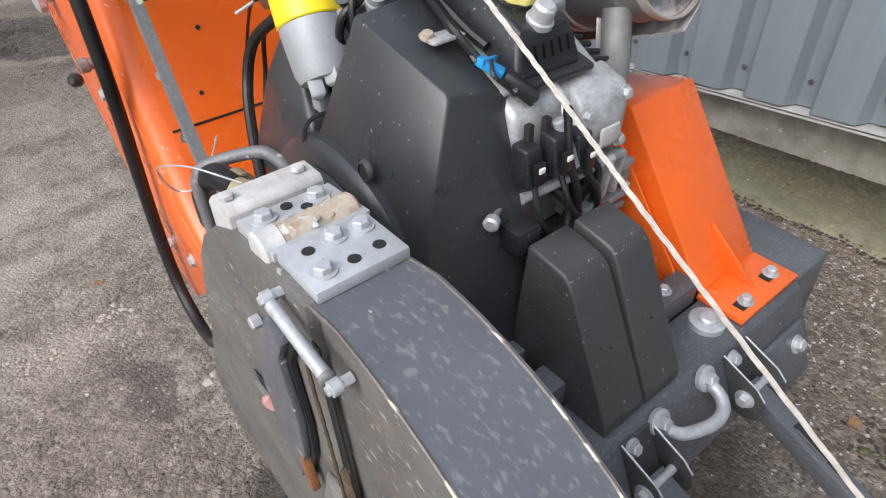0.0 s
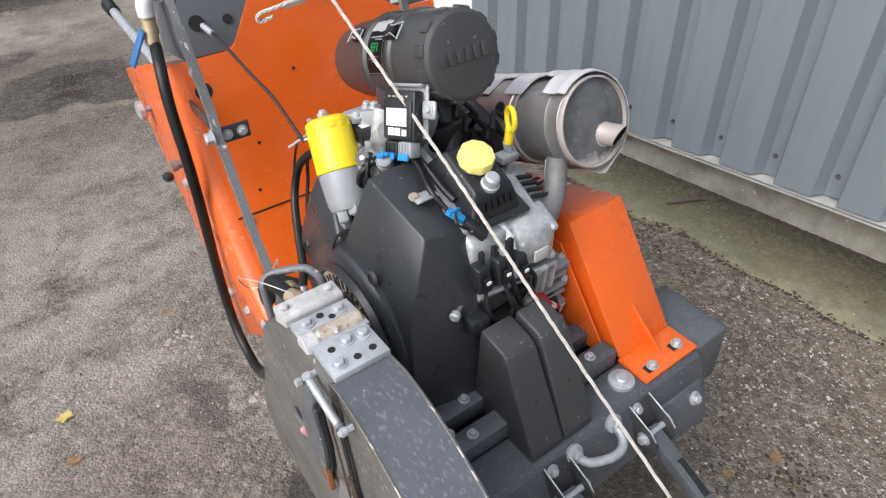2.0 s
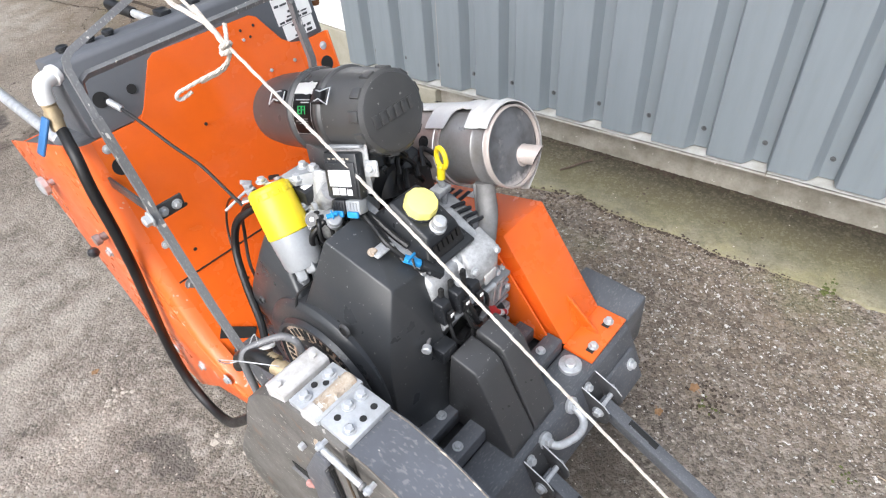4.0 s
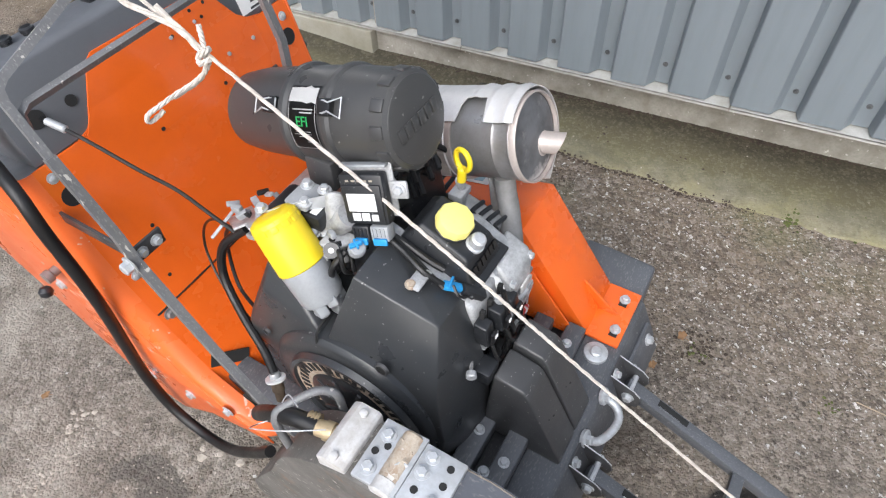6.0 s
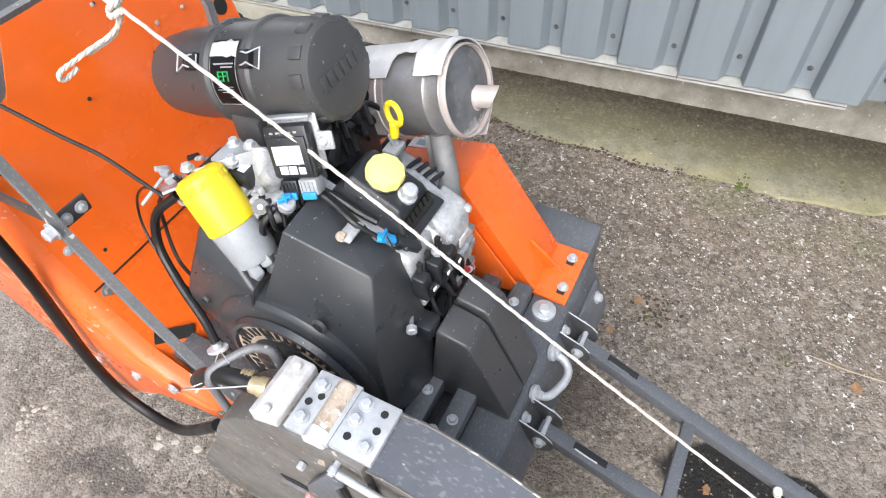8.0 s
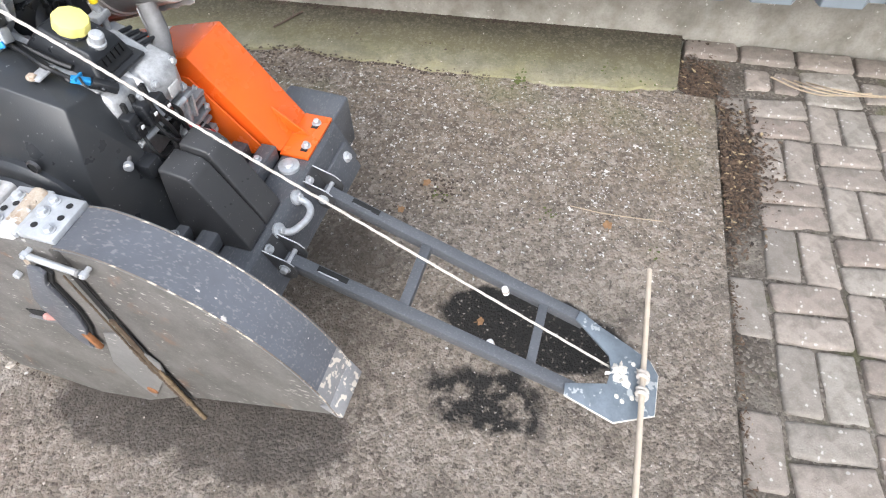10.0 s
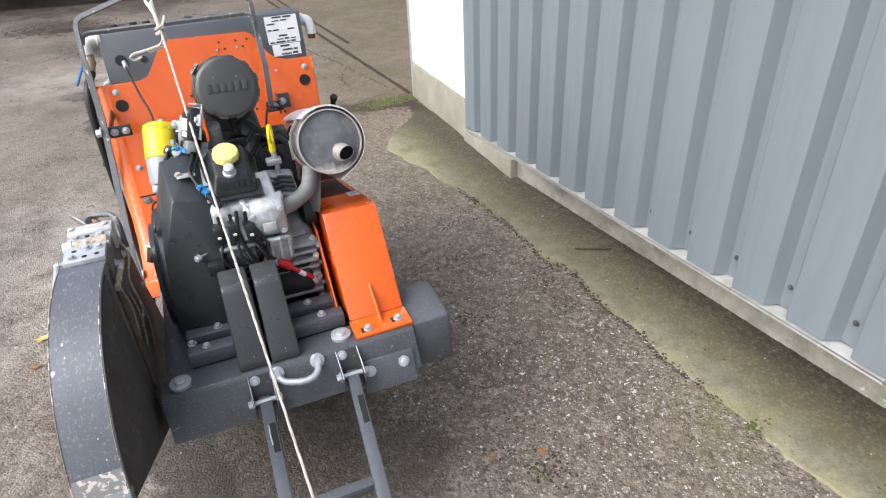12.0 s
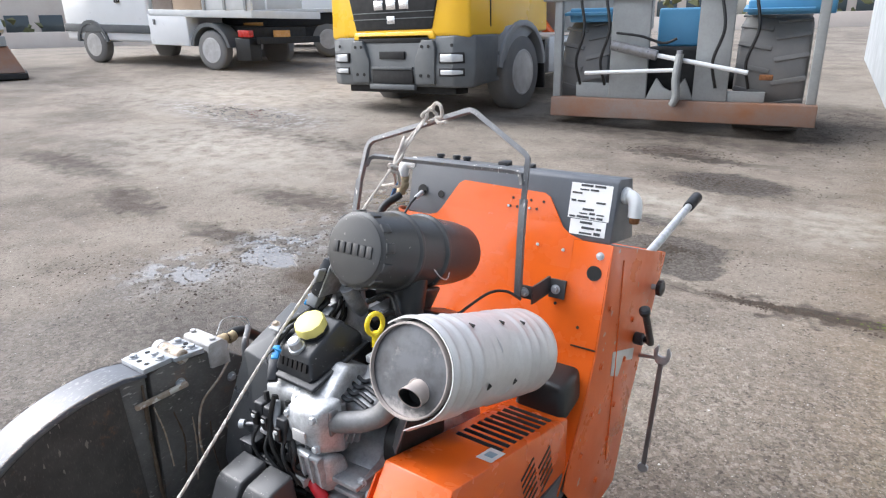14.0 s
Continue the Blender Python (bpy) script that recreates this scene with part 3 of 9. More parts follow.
def apron_edge(y):
    ya, xa = zip(*APRON_X)
    return float(np.interp(y, ya, xa)) + 0.022 * noise.noise((y * 7.0, 2.0, 0.0)) + 0.014 * noise.noise((y * 29.0, 5.0, 0.0))


def wall_foot(y):
    return 1.365 - 0.112 * max(-1.6, min(1.5, y))


def apron_material():
    n = Nodes("mossy_concrete_apron")
    where = n.add("ShaderNodeSeparateXYZ", Vector=n.co)
    big, mid, fine = n.noise(2.5, 5.0), n.noise(11.0, 6.0, 0.72), n.noise(180.0, 3.0, 0.7)
    col = n.mix(n.ramp(big, 0.35, 0.65), (0.17, 0.157, 0.11), (0.29, 0.27, 0.2))
    col = n.mix(n.math("MULTIPLY", n.ramp(n.noise(4.2, 7.0, 0.75), 0.45, 0.6), 0.5), col, (0.23, 0.215, 0.1))
    col = n.mix(n.math("MULTIPLY", n.ramp(n.noise(22.0, 5.0, 0.7), 0.54, 0.68), 0.5), col, (0.15, 0.135, 0.08))
    across = n.math("ADD", n.math("ADD", where.outputs["X"], n.math("MULTIPLY", where.outputs["Y"], 0.11)), n.math("MULTIPLY", n.math("ADD", mid, -0.5), 0.25))
    col = n.mix(n.ramp(across, 0.06, 0.21, 0.0, 0.85), col, (0.1, 0.089, 0.043))
    col = n.mix(n.ramp(across, 0.21, 0.35, 0.0, 0.92), col, (0.045, 0.038, 0.024))
    col = n.mix(n.math("MULTIPLY", n.ramp(mid, 0.52, 0.7), 0.5), col, (0.14, 0.13, 0.075))
    g1, g2, gd = grains(n, 120.0, 2.4)
    col = n.mix(n.ramp(g1, 0.6, 1.0, 0.0, 0.16), col, (0.4, 0.37, 0.28))
    col = n.mix(n.ramp(g2, 0.55, 1.0, 0.0, 0.3), col, (0.1, 0.09, 0.06))
    edge = n.math("ADD", across, n.math("MULTIPLY", n.math("ADD", n.noise(6.0, 5.0, 0.7), -0.5), 0.2))
    col = n.mix(n.ramp(edge, 0.12, 0.04, 0.0, 0.35), col, (0.31, 0.285, 0.14))
    n.bump(n.math("ADD", n.math("ADD", fine, n.math("MULTIPLY", gd, -0.6)), n.math("MULTIPLY", mid, 2.0)), 0.7, 0.003)
    return n.out(col, 0.94)


bm = bmesh.new()
grid = []
for y in np.arange(-0.80, 2.6, 0.02):
    e = apron_edge(y)
    line = [e, e + 0.004] + [e + 0.004 + (wall_foot(y) + 0.03 - e) * k / 9 for k in range(1, 10)]
    grid.append([bm.verts.new((x, y, (-0.004 if i == 0 else 0.012 + 0.003 * noise.noise((x * 6, y * 6, 1))))) for i, x in enumerate(line)])
for r0, r1 in zip(grid, grid[1:]):
    for i in range(len(r0) - 1):
        bm.faces.new((r0[i], r0[i + 1], r1[i + 1], r1[i]))
bm.faces.new([v for v in grid[0]][::-1] + [bm.verts.new((1.51, -0.80, -0.05)), bm.verts.new((1.125, -0.80, -0.05))])
bmesh.ops.recalc_face_normals(bm, faces=bm.faces)
tagged(link("apron", bm, apron_material(), (0.9, 0.4, 0)), "mossy damp concrete strip along the foot of the wall", "pavement", kind="structure")


# ---- building ----
def cladding_material():
    n = Nodes("grey_blue_coated_cladding")
    long = n.add("ShaderNodeMapping", Vector=n.co)
    long.inputs["Scale"].default_value = (9.0, 9.0, 1.2)
    streak = n.noise(3.0, 4.0, 0.6, long.outputs[0])
    col = n.mix(n.math("MULTIPLY", n.ramp(streak, 0.4, 0.75), 0.5), (0.19, 0.219, 0.243), (0.155, 0.178, 0.197))
    col = n.mix(n.math("MULTIPLY", n.ramp(n.noise(40.0, 3.0), 0.55, 0.8), 0.3), col, (0.2, 0.21, 0.2))
    n.bump(n.noise(4.0, 2.0), 0.12, 0.01)
    return n.out(col, n.ramp(streak, 0.3, 0.7, 0.38, 0.52), 0.1)


M["cladding"] = cladding_material()
M["concrete"] = surface("weathered_plinth_concrete", (0.37, 0.35, 0.31), (0.15, 0.137, 0.11), 0.9, 0.0, 9.0, 120.0, 0.9, 0.7, 0.0, (0.55, 0.53, 0.49), 0.68, 50.0)
M["flashing"] = surface("weathered_white_flashing", (0.46, 0.46, 0.44), (0.25, 0.24, 0.2), 0.55, 0.0, 14.0, 160.0, 0.8, 0.1)
M["concrete_moss"] = surface("mossy_plinth_concrete", (0.31, 0.295, 0.25), (0.19, 0.175, 0.12), 0.9, 0.0, 5.0, 120.0, 0.9, 0.5)


def sheet_foot(y):
    return 0.259 - 0.08 * y


WALL = 1.17
wall = thing("wall_east", (WALL, 0.4, 0.0), "grey blue profiled steel cladding over a concrete plinth", "wall")
tagged(wall, kind="structure")
# trapezoid cladding: crest, slope, valley, slope with a 0.2 m pitch, in sheets of five ribs
RIB = [(0.0, 0.0), (0.112, 0.0), (0.117, 0.003), (0.137, 0.043), (0.183, 0.043), (0.196, 0.003), (0.2, 0.0)]


def sheet(y1, ribs, top, lift):
    bm = bmesh.new()
    line = []
    for k in range(ribs):
        for dy, dx in RIB[:-1]:
            line.append((y1 - k * 0.2 - dy, WALL + dx + lift))
    line.append((y1 - ribs * 0.2, WALL + lift))
    levels = [None, top]
    rows = [[bm.verts.new((x, y, sheet_foot(y) + 0.002 * noise.noise((y * 40, 0, 0)) if lv is None else lv)) for y, x in line] for lv in levels]
    back = [[bm.verts.new((v.co.x + 0.004, v.co.y, v.co.z)) for v in row] for row in rows]
    n = len(line)
    for i in range(n - 1):
        bm.faces.new((rows[0][i], rows[0][i + 1], rows[1][i + 1], rows[1][i]))
        bm.faces.new((back[0][i + 1], back[0][i], back[1][i], back[1][i + 1]))
        bm.faces.new((rows[0][i + 1], rows[0][i], back[0][i], back[0][i + 1]))
    for i in (0, n - 1):
        bm.faces.new((rows[0][i], rows[1][i], back[1][i], back[0][i]))
    bmesh.ops.recalc_face_normals(bm, faces=bm.faces)
    return bm


first = 2.061
for k in range(9):
    y1 = first - k * 1.0
    panel = part("cladding_sheet", sheet(y1, 5, 3.6, 0.0), "cladding", wall)
    for j in range(5):
        yb = y1 - j * 0.2 - 0.157
        if yb > -1.6:
            part("screw", bm_hex((WALL + 0.043, yb, sheet_foot(yb) + 0.072), (-1, 0, 0), 0.006, 0.006), "screw_dark", panel)
for k in range(9):
    y1 = first - k * 1.0
    if k < 3:
        bm = bmesh.new()
        y2 = max(y1 - 0.995, -0.43)
        a, b = sheet_foot(y1) - 0.004, sheet_foot(y2) - 0.004
        bm_hull([(WALL - 0.004, y, h - 0.003) for y, h in ((y1, a), (y2, b))] + [(WALL + 0.075, y, h) for y, h in ((y1, a), (y2, b))] + [(WALL - 0.004, y, h - 0.007) for y, h in ((y1, a), (y2, b))] + [(WALL + 0.075, y, h - 0.004) for y, h in ((y1, a), (y2, b))], 0.0, bm)
        bm_hull([(WALL - 0.004 + d, y, h - 0.0035 - e) for y, h in ((y1, a), (y2, b)) for d in (0, 0.0025) for e in (0, 0.011)], 0.0, bm)
        part("drip_flashing", bm, "flashing", wall, "white drip flashing")
part("plinth", bm_hull([(wall_foot(y) + d, y, z) for y in (1.49, -1.6) for d, z in ((0, -0.1), (0, 0.5), (0.2, -0.1), (0.2, 0.5))]), "concrete", wall, "stained concrete plinth set back under the cladding")
part("plinth", bm_hull([(wall_foot(-1.6) + d, y, z) for y in (-1.601, -8) for d, z in ((0, -0.1), (0, 0.6), (0.2, -0.1), (0.2, 0.6))]), "concrete", wall)
part("plinth_stub", bm_box((1.178, 2.063, -0.1), (1.5, 2.96, 0.24), 0.008), "concrete_moss", wall, "pale mossy concrete plinth")
part("plinth_stub", bm_hull([(x, y, z) for y, h in ((1.49, sheet_foot(1.49) - 0.026), (2.062, sheet_foot(2.062) - 0.026)) for x in (1.158, 1.5) for z in (-0.1, h)], 0.004), "concrete_moss", wall)
part("core", bm_box((1.24, -8, 0.45), (1.8, 2.06, 3.6)), "dark", wall)

white_panel = thing("wall_white_panel", (1.2, 2.45, 0.0), "white coated sliding door leaf beside the cladding", "door")
tagged(white_panel, kind="structure")
part("leaf", bm_box((1.185, 2.064, 0.243), (1.26, 2.955, 3.4), 0.006), "white", white_panel)
part("edge_trim", bm_box((1.178, 2.957, 0.0), (1.27, 2.975, 3.4), 0.003), "zinc", white_panel)
lock = part("lock_box", bm_box((1.12, 2.0, 1.02), (1.184, 2.16, 1.26), 0.02), "white", white_panel, "white plastic lock cover")
for z in (1.1, 1.18):
    part("slot", bm_box((1.115, 2.04, z), (1.1195, 2.12, z + 0.02), 0.001), "shield", lock)
part("handle", bm_tube([(1.184, 2.80, 1.3), (1.14, 2.80, 1.3), (1.14, 2.80, 1.48), (1.184, 2.80, 1.48)], 0.011, 8, steps=4), "white", white_panel)


# ---- floor saw ----
saw = thing("floor_saw", (-0.15, 0.45, 0.0), "orange and grey walk-behind floor saw with exposed petrol engine", "floor saw")

# chassis
chassis = part("chassis", bm_prism([(-0.004, 0.388), (0.036, 0.474), (0.044, 0.482), (0.11, 0.482), (0.11, 0.388)], -0.437, 0.124, "x", 0.0015), "grey_paint", saw, "grey painted steel front beam")
part("side_rail", bm_box((-0.428, 0.11, 0.405), (-0.372, 0.9, 0.47), 0.004), "grey_paint", chassis)
part("side_rail", bm_box((0.068, 0.11, 0.405), (0.124, 0.9, 0.47), 0.004), "grey_paint", chassis)
part("floor_plate", bm_box((-0.372, 0.11, 0.408), (0.068, 0.9, 0.42)), "grey_paint", chassis)


def beam_y(z):
    """The leaning front face of the beam."""
    return 0.036 - (0.474 - z) * 0.465


BEAM_N = Vector((0, -0.907, 0.422))
part("tow_plate", bm_hull([(x, beam_y(z) - d, z) for x in (-0.018, 0.108) for z in (0.372, 0.44) for d in (0.0005, 0.007)], 0.001), "grey_paint", chassis)
part("end_box", bm_hull([(0.1262, 0.045, 0.345), (0.226, 0.045, 0.345), (0.1262, 0.2, 0.345), (0.226, 0.2, 0.345), (0.1262, 0.045, 0.483), (0.218, 0.045, 0.483), (0.226, 0.053, 0.473), (0.1262, 0.2, 0.483), (0.226, 0.2, 0.483)], 0.006), "grey_paint", chassis, "grey end box bolted to the beam")
for x in (0.001, 0.083):
    bolt((x, beam_y(0.419) - 0.0075, 0.419), BEAM_N, 0.0092, 0.009, chassis)
bolt((0.2265, 0.08, 0.43), (1, 0, 0), 0.008, 0.008, chassis)
for x, y in ((-0.041, 0.078), (-0.397, 0.07)):
    pad = part("washer", bm_lathe((x, y, 0.482), (0, 0, 1), [(0, 0.023), (0.008, 0.023), (0.009, 0.021)], 28), "zinc", chassis)
    part("bolt_head", bm_lathe((x, y, 0.491), (0, 0, 1), [(0, 0.012), (0.004, 0.012), (0.006, 0.009)], 20), "zinc", pad)
for y in (0.128, 0.19):
    part("engine_rail", bm_box((-0.372, y - 0.018, 0.483), (-0.02, y + 0.018, 0.52), 0.004), "grey_paint", chassis)
for x, y in ((-0.33, 0.128), (-0.36, 0.15), (-0.07, 0.13), (-0.09, 0.19), (-0.3, 0.19)):
    bolt((x, y, 0.52), (0, 0, 1), 0.0068, 0.007, chassis)
for x in (-0.35, 0.06):
    for y, r in ((0.5, 0.09), (0.86, 0.12)):
        wheel = part("wheel", bm_lathe((x - 0.025, y, r + 0.0), (1, 0, 0), [(0, r * 0.6), (0.0, r * 0.92), (0.008, r), (0.042, r), (0.05, r * 0.92), (0.05, r * 0.6)], 36), "rubber", saw, "solid black rubber wheel")
        part("hub", bm_lathe((x - 0.028, y, r), (1, 0, 0), [(0, r * 0.3), (0.004, r * 0.58), (0.052, r * 0.58), (0.056, r * 0.3)], 28), "zinc", wheel)
        part("fork_leg", bm_box((x + 0.03, y - 0.025, r - 0.02), (x + 0.045, y + 0.025, 0.406), 0.003), "grey_paint", saw)

# towing eye
eye = part("lifting_eye", bm_tube([(-0.2, 0.022, 0.466), (-0.19, 0.008, 0.461), (-0.17, -0.002, 0.46), (-0.148, -0.008, 0.46), (-0.128, -0.006, 0.462), (-0.115, 0.006, 0.466), (-0.111, 0.022, 0.47)], 0.0078, 12, steps=6), "zinc", saw, "bent galvanised lifting eye")
for x, z in ((-0.201, 0.468), (-0.11, 0.471)):
    part("flat_end", bm_lathe((x, beam_y(z) - 0.0005, z), BEAM_N, [(0, 0.0165), (0.006, 0.0165), (0.0075, 0.014)], 20), "zinc", eye)
    part("nut", bm_hex((x, beam_y(z) - 0.006, z + 0.002), BEAM_N, 0.0088, 0.009), "zinc", eye)


# guide arm
def arm_z(y):
    return 0.428 + 0.327 * y


def arm_point(x0, x1, y, side=0.0, up_=0.0):
    """A point on a guide tube: side across it, up_ over its middle line."""
    k = y / -0.61
    return Vector((x0 + (x1 - x0) * k + side, y, arm_z(y) + up_))


LEFT0, LEFT1, RIGHT0, RIGHT1 = -0.238, -0.26, -0.042, -0.09
TUBE = 0.013
M["arm"] = scraped("grey_arm_paint", (0.098, 0.104, 0.116), (0.068, 0.072, 0.08), (0.4, 0.39, 0.37), 0.42, 0.0, (0, 1, 0), 0.74, 0.3, 40.0, 0.6)
arm = part("guide_arm", bm_bar(arm_point(RIGHT0, RIGHT1, 0.006), arm_point(RIGHT0, RIGHT1, -0.61), 0.026, 0.026, 0.0011), "arm", saw, "grey square-tube guide arm, folded down")
part("arm_tube", bm_bar(arm_point(LEFT0, LEFT1, 0.006), arm_point(LEFT0, LEFT1, -0.61), 0.026, 0.026, 0.0011), "arm", arm)
for y, s in ((-0.24, 0.022), (-0.515, 0.02)):
    part("cross_tube", bm_bar(arm_point(LEFT0, LEFT1, y, TUBE - 0.002), arm_point(RIGHT0, RIGHT1, y, 0.002 - TUBE), s, s, 0.001), "arm", arm)
    for x0, x1, sd in ((LEFT0, LEFT1, 1), (RIGHT0, RIGHT1, -1)):
        for e in (-1, 1):
            part("weld", bm_tube([arm_point(x0, x1, y + e * s * 0.52, sd * (TUBE + 0.0005), h) for h in (-0.009, 0.0, 0.009)], 0.0022, 6), "arm", arm)
for x0, x1, y, sd in ((RIGHT0, RIGHT1, -0.43, -1), (LEFT0, LEFT1, -0.43, 1)):
    p = arm_point(x0, x1, y, sd * (TUBE + 0.006), -0.012)
    plug_ = part("peg", bm_lathe(p, (0, 0.3, 1), [(0, 0.006), (0.002, 0.0075), (0.02, 0.0075), (0.023, 0.005)], 14), "paper", arm, "white plastic plug")
    part("collar", bm_lathe(p + Vector((0, 0.002, 0.008)), (0, 0.3, 1), [(0, 0.0085), (0.003, 0.0085)], 14), "stay", plug_)
for x0, x1 in ((LEFT0, LEFT1), (RIGHT0, RIGHT1)):
    for s in (-1, 1):
        xx = x0 + s * 0.0245
        ear = [(beam_y(0.475) - 0.001, 0.477), (beam_y(0.408) - 0.001, 0.408), (-0.012, 0.404), (-0.026, 0.412), (-0.032, 0.43), (-0.027, 0.446), (-0.014, 0.458)]
        lug = part("bracket", bm_prism(ear, xx - 0.0022, xx + 0.0022, "x", 0.0008), "black_soft", arm, "black steel hinge bracket")
        part("bright_edge", bm_tube([(xx, y - 0.0004, z + 0.0004) for y, z in (ear[0], ear[6], ear[5])], 0.0011, 6, False), "zinc", lug)
        bolt((xx + s * 0.0024, -0.006, 0.436), (s, 0, 0), 0.0084, 0.008, lug)
    part("base_plate", bm_hull([(x0 + sx, beam_y(z) - d, z) for sx in (-0.022, 0.022) for z in (0.41, 0.476) for d in (0.0005, 0.0035)]), "black_soft", arm)
    bolt((x0 - 0.012, beam_y(0.468) - 0.004, 0.468), BEAM_N, 0.0078, 0.008, arm)
    part("pivot_pin", bm_cyl((x0 - 0.03, -0.006, 0.436), (x0 + 0.03, -0.006, 0.436), 0.0055, 14, 0.001), "zinc", arm)
    slot_ = part("wear_strip", bm_bar(arm_point(x0, x1, -0.062, 0.004, TUBE + 0.0008), arm_point(x0, x1, -0.125, 0.004, TUBE + 0.0008), 0.013, 0.0016, 0.0005), "dark", arm)
    part("torn_edge", bm_tube([arm_point(x0, x1, -0.066, -0.003, TUBE + 0.002), arm_point(x0, x1, -0.085, -0.004, TUBE + 0.003), arm_point(x0, x1, -0.108, -0.003, TUBE + 0.002)], 0.0014, 5), "zinc" if x0 < -0.1 else "arm", slot_)


def fork_z(y):
    return arm_z(y) + 0.0135


FORK = [(-0.104, -0.59), (-0.079, -0.596), (-0.098, -0.652), (-0.115, -0.717), (-0.13, -0.766), (-0.157, -0.787), (-0.252, -0.787), (-0.303, -0.702), (-0.287, -0.594), (-0.262, -0.592), (-0.225, -0.678), (-0.19, -0.683), (-0.158, -0.674)]
bm = bm_prism(FORK, 0.0, 0.006, "z", 0.0008)
for v in bm.verts:
    v.co.z += fork_z(v.co.y)
fork = part("fork_plate", bm, "fork", arm, "scuffed blue-grey steel pointer plate")
edge_pts = [(x, y, fork_z(y) + 0.003) for x, y in FORK[4:9]]
part("bright_edge", bm_tube(edge_pts, 0.0028, 6, False, wobble=lambda i: 0.8 + 0.4 * noise.noise((i * 1.3, 4.4, 0))), "plaster", fork, "chipped white edge")
lump = random.Random(91)
for x, y, count, spread in ((-0.186, -0.694, 16, 0.017), (-0.2, -0.71, 8, 0.012), (-0.172, -0.752, 9, 0.009), (-0.216, -0.752, 9, 0.009)):
    bm = bmesh.new()
    for _ in range(count):
        c = Vector((lump.gauss(x, spread * 0.6), lump.gauss(y, spread * 0.45), 0))
        c.z = fork_z(c.y) + 0.008
        s_ = lump.uniform(0.006, 0.011)
        bm_hull([c + Vector((lump.uniform(-s_, s_), lump.uniform(-s_, s_), lump.uniform(-s_, s_) * 0.6)) for _ in range(12)], 0.0, bm)
    part("filler", bm, "plaster", fork)
for k in range(7):
    a_, y = lump.uniform(-0.29, -0.14), lump.uniform(-0.775, -0.7)
    part("splash", bm_lathe((a_, y, fork_z(y) + 0.0058), (0, -0.3, 1), [(0, 0.006), (0.0006, 0.005), (0.0008, 0.002)], 7), "plaster", fork)

# twin weight covers
for x0, x1 in ((-0.2745, -0.208), (-0.2045, -0.141)):
    bm = bm_hull([(x0, 0.05, 0.4835), (x1, 0.05, 0.4835), (x0, 0.2, 0.4835), (x1, 0.2, 0.4835), (x0, 0.052, 0.5), (x1, 0.052, 0.5), (x0 + 0.003, 0.122, 0.647), (x1 - 0.003, 0.122, 0.647), (x0 + 0.005, 0.132, 0.658), (x1 - 0.005, 0.132, 0.658), (x0 + 0.003, 0.184, 0.668), (x1 - 0.003, 0.184, 0.668), (x0, 0.19, 0.6), (x1, 0.19, 0.6)], 0.0045)
    part("weight_cover", bm, "black_soft", saw, "charcoal moulded cover over the front weights")

# belt guard
BG = [(0.265, 0.706), (0.11, 0.4915), (0.44, 0.4915), (0.68, 0.47), (0.68, 0.6)]
belt = part("belt_guard", bm_prism(BG, -0.01, 0.125, "x", 0.004), "orange", saw, "orange sheet-metal belt guard with louvres")
part("foot_flange", bm_box((-0.012, 0.046, 0.4828), (0.127, 0.113, 0.4915), 0.002), "orange", belt)
part("gusset", bm_prism([(0.072, 0.4918), (0.132, 0.4918), (0.152, 0.556)], 0.055, 0.061, "x", 0.001), "orange", belt)
part("inner_plate", bm_prism([(0.12, 0.4918), (0.262, 0.672), (0.33, 0.672), (0.36, 0.4918)], -0.031, -0.027, "x", 0.001), "orange", belt)
bolt((-0.0315, 0.25, 0.635), (-1, 0, 0), 0.009, 0.006, belt)
for x, y in ((0.022, 0.064), (0.098, 0.072)):
    part("slot_hole", bm_box((x - 0.017, y - 0.008, 0.4916), (x + 0.004, y + 0.008, 0.493), 0.0), "dark", belt)
    bolt((x, y, 0.4925), (0, 0, 1), 0.0075, 0.009, belt)
slope = (0.6 - 0.706) / (0.68 - 0.265)


def belt_top(y):
    return 0.706 + slope * (y - 0.265)


for i in range(9):
    y = 0.44 + i * 0.024
    part("louvre", bm_bar((0.012, y, belt_top(y) + 0.0005), (0.108, y, belt_top(y) + 0.0005), 0.011, 0.002, 0.0005), "dark", belt)
for i in range(7):
    z = 0.495 + i * 0.0165
    for y in (0.5, 0.565):
        if z + 0.02 < belt_top(y + 0.05) - 0.02:
            part("louvre", bm_bar((0.1252, y - i * 0.004, z), (0.1252, y + 0.048 - i * 0.004, z + 0.022), 0.0016, 0.006, 0.0003), "dark", belt)
sticker = part("sticker", bm_bar((0.088, 0.41, belt_top(0.41) + 0.001), (0.118, 0.41, belt_top(0.41) + 0.001), 0.05, 0.001, 0.0, (0, 0.25, 1)), "paper", belt, "small white label")
part("print", bm_bar((0.095, 0.41, belt_top(0.41) + 0.002), (0.111, 0.41, belt_top(0.41) + 0.002), 0.02, 0.001, 0.0, (0, 0.25, 1)), "blue_grey", sticker)

# ---- console body ----
FRONT = [(0.8648, 0.9228), (0.846, 0.862), (0.801, 0.696), (0.761, 0.609), (0.69, 0.5), (0.64, 0.43)]


def front_y(z):
    zs, yy = [p[1] for p in FRONT][::-1], [p[0] for p in FRONT][::-1]
    return float(np.interp(z, zs, yy))


# front sheet: thickness 4 mm, slit at the joint
bm = bmesh.new()
prof = FRONT + [(y + 0.004, z - 0.001) for y, z in FRONT[::-1]]
bm_prism(prof, -0.44, 0.127, "x", 0.0, bm)
console = part("front_sheet", bm, "orange", saw, "glossy orange front sheet")
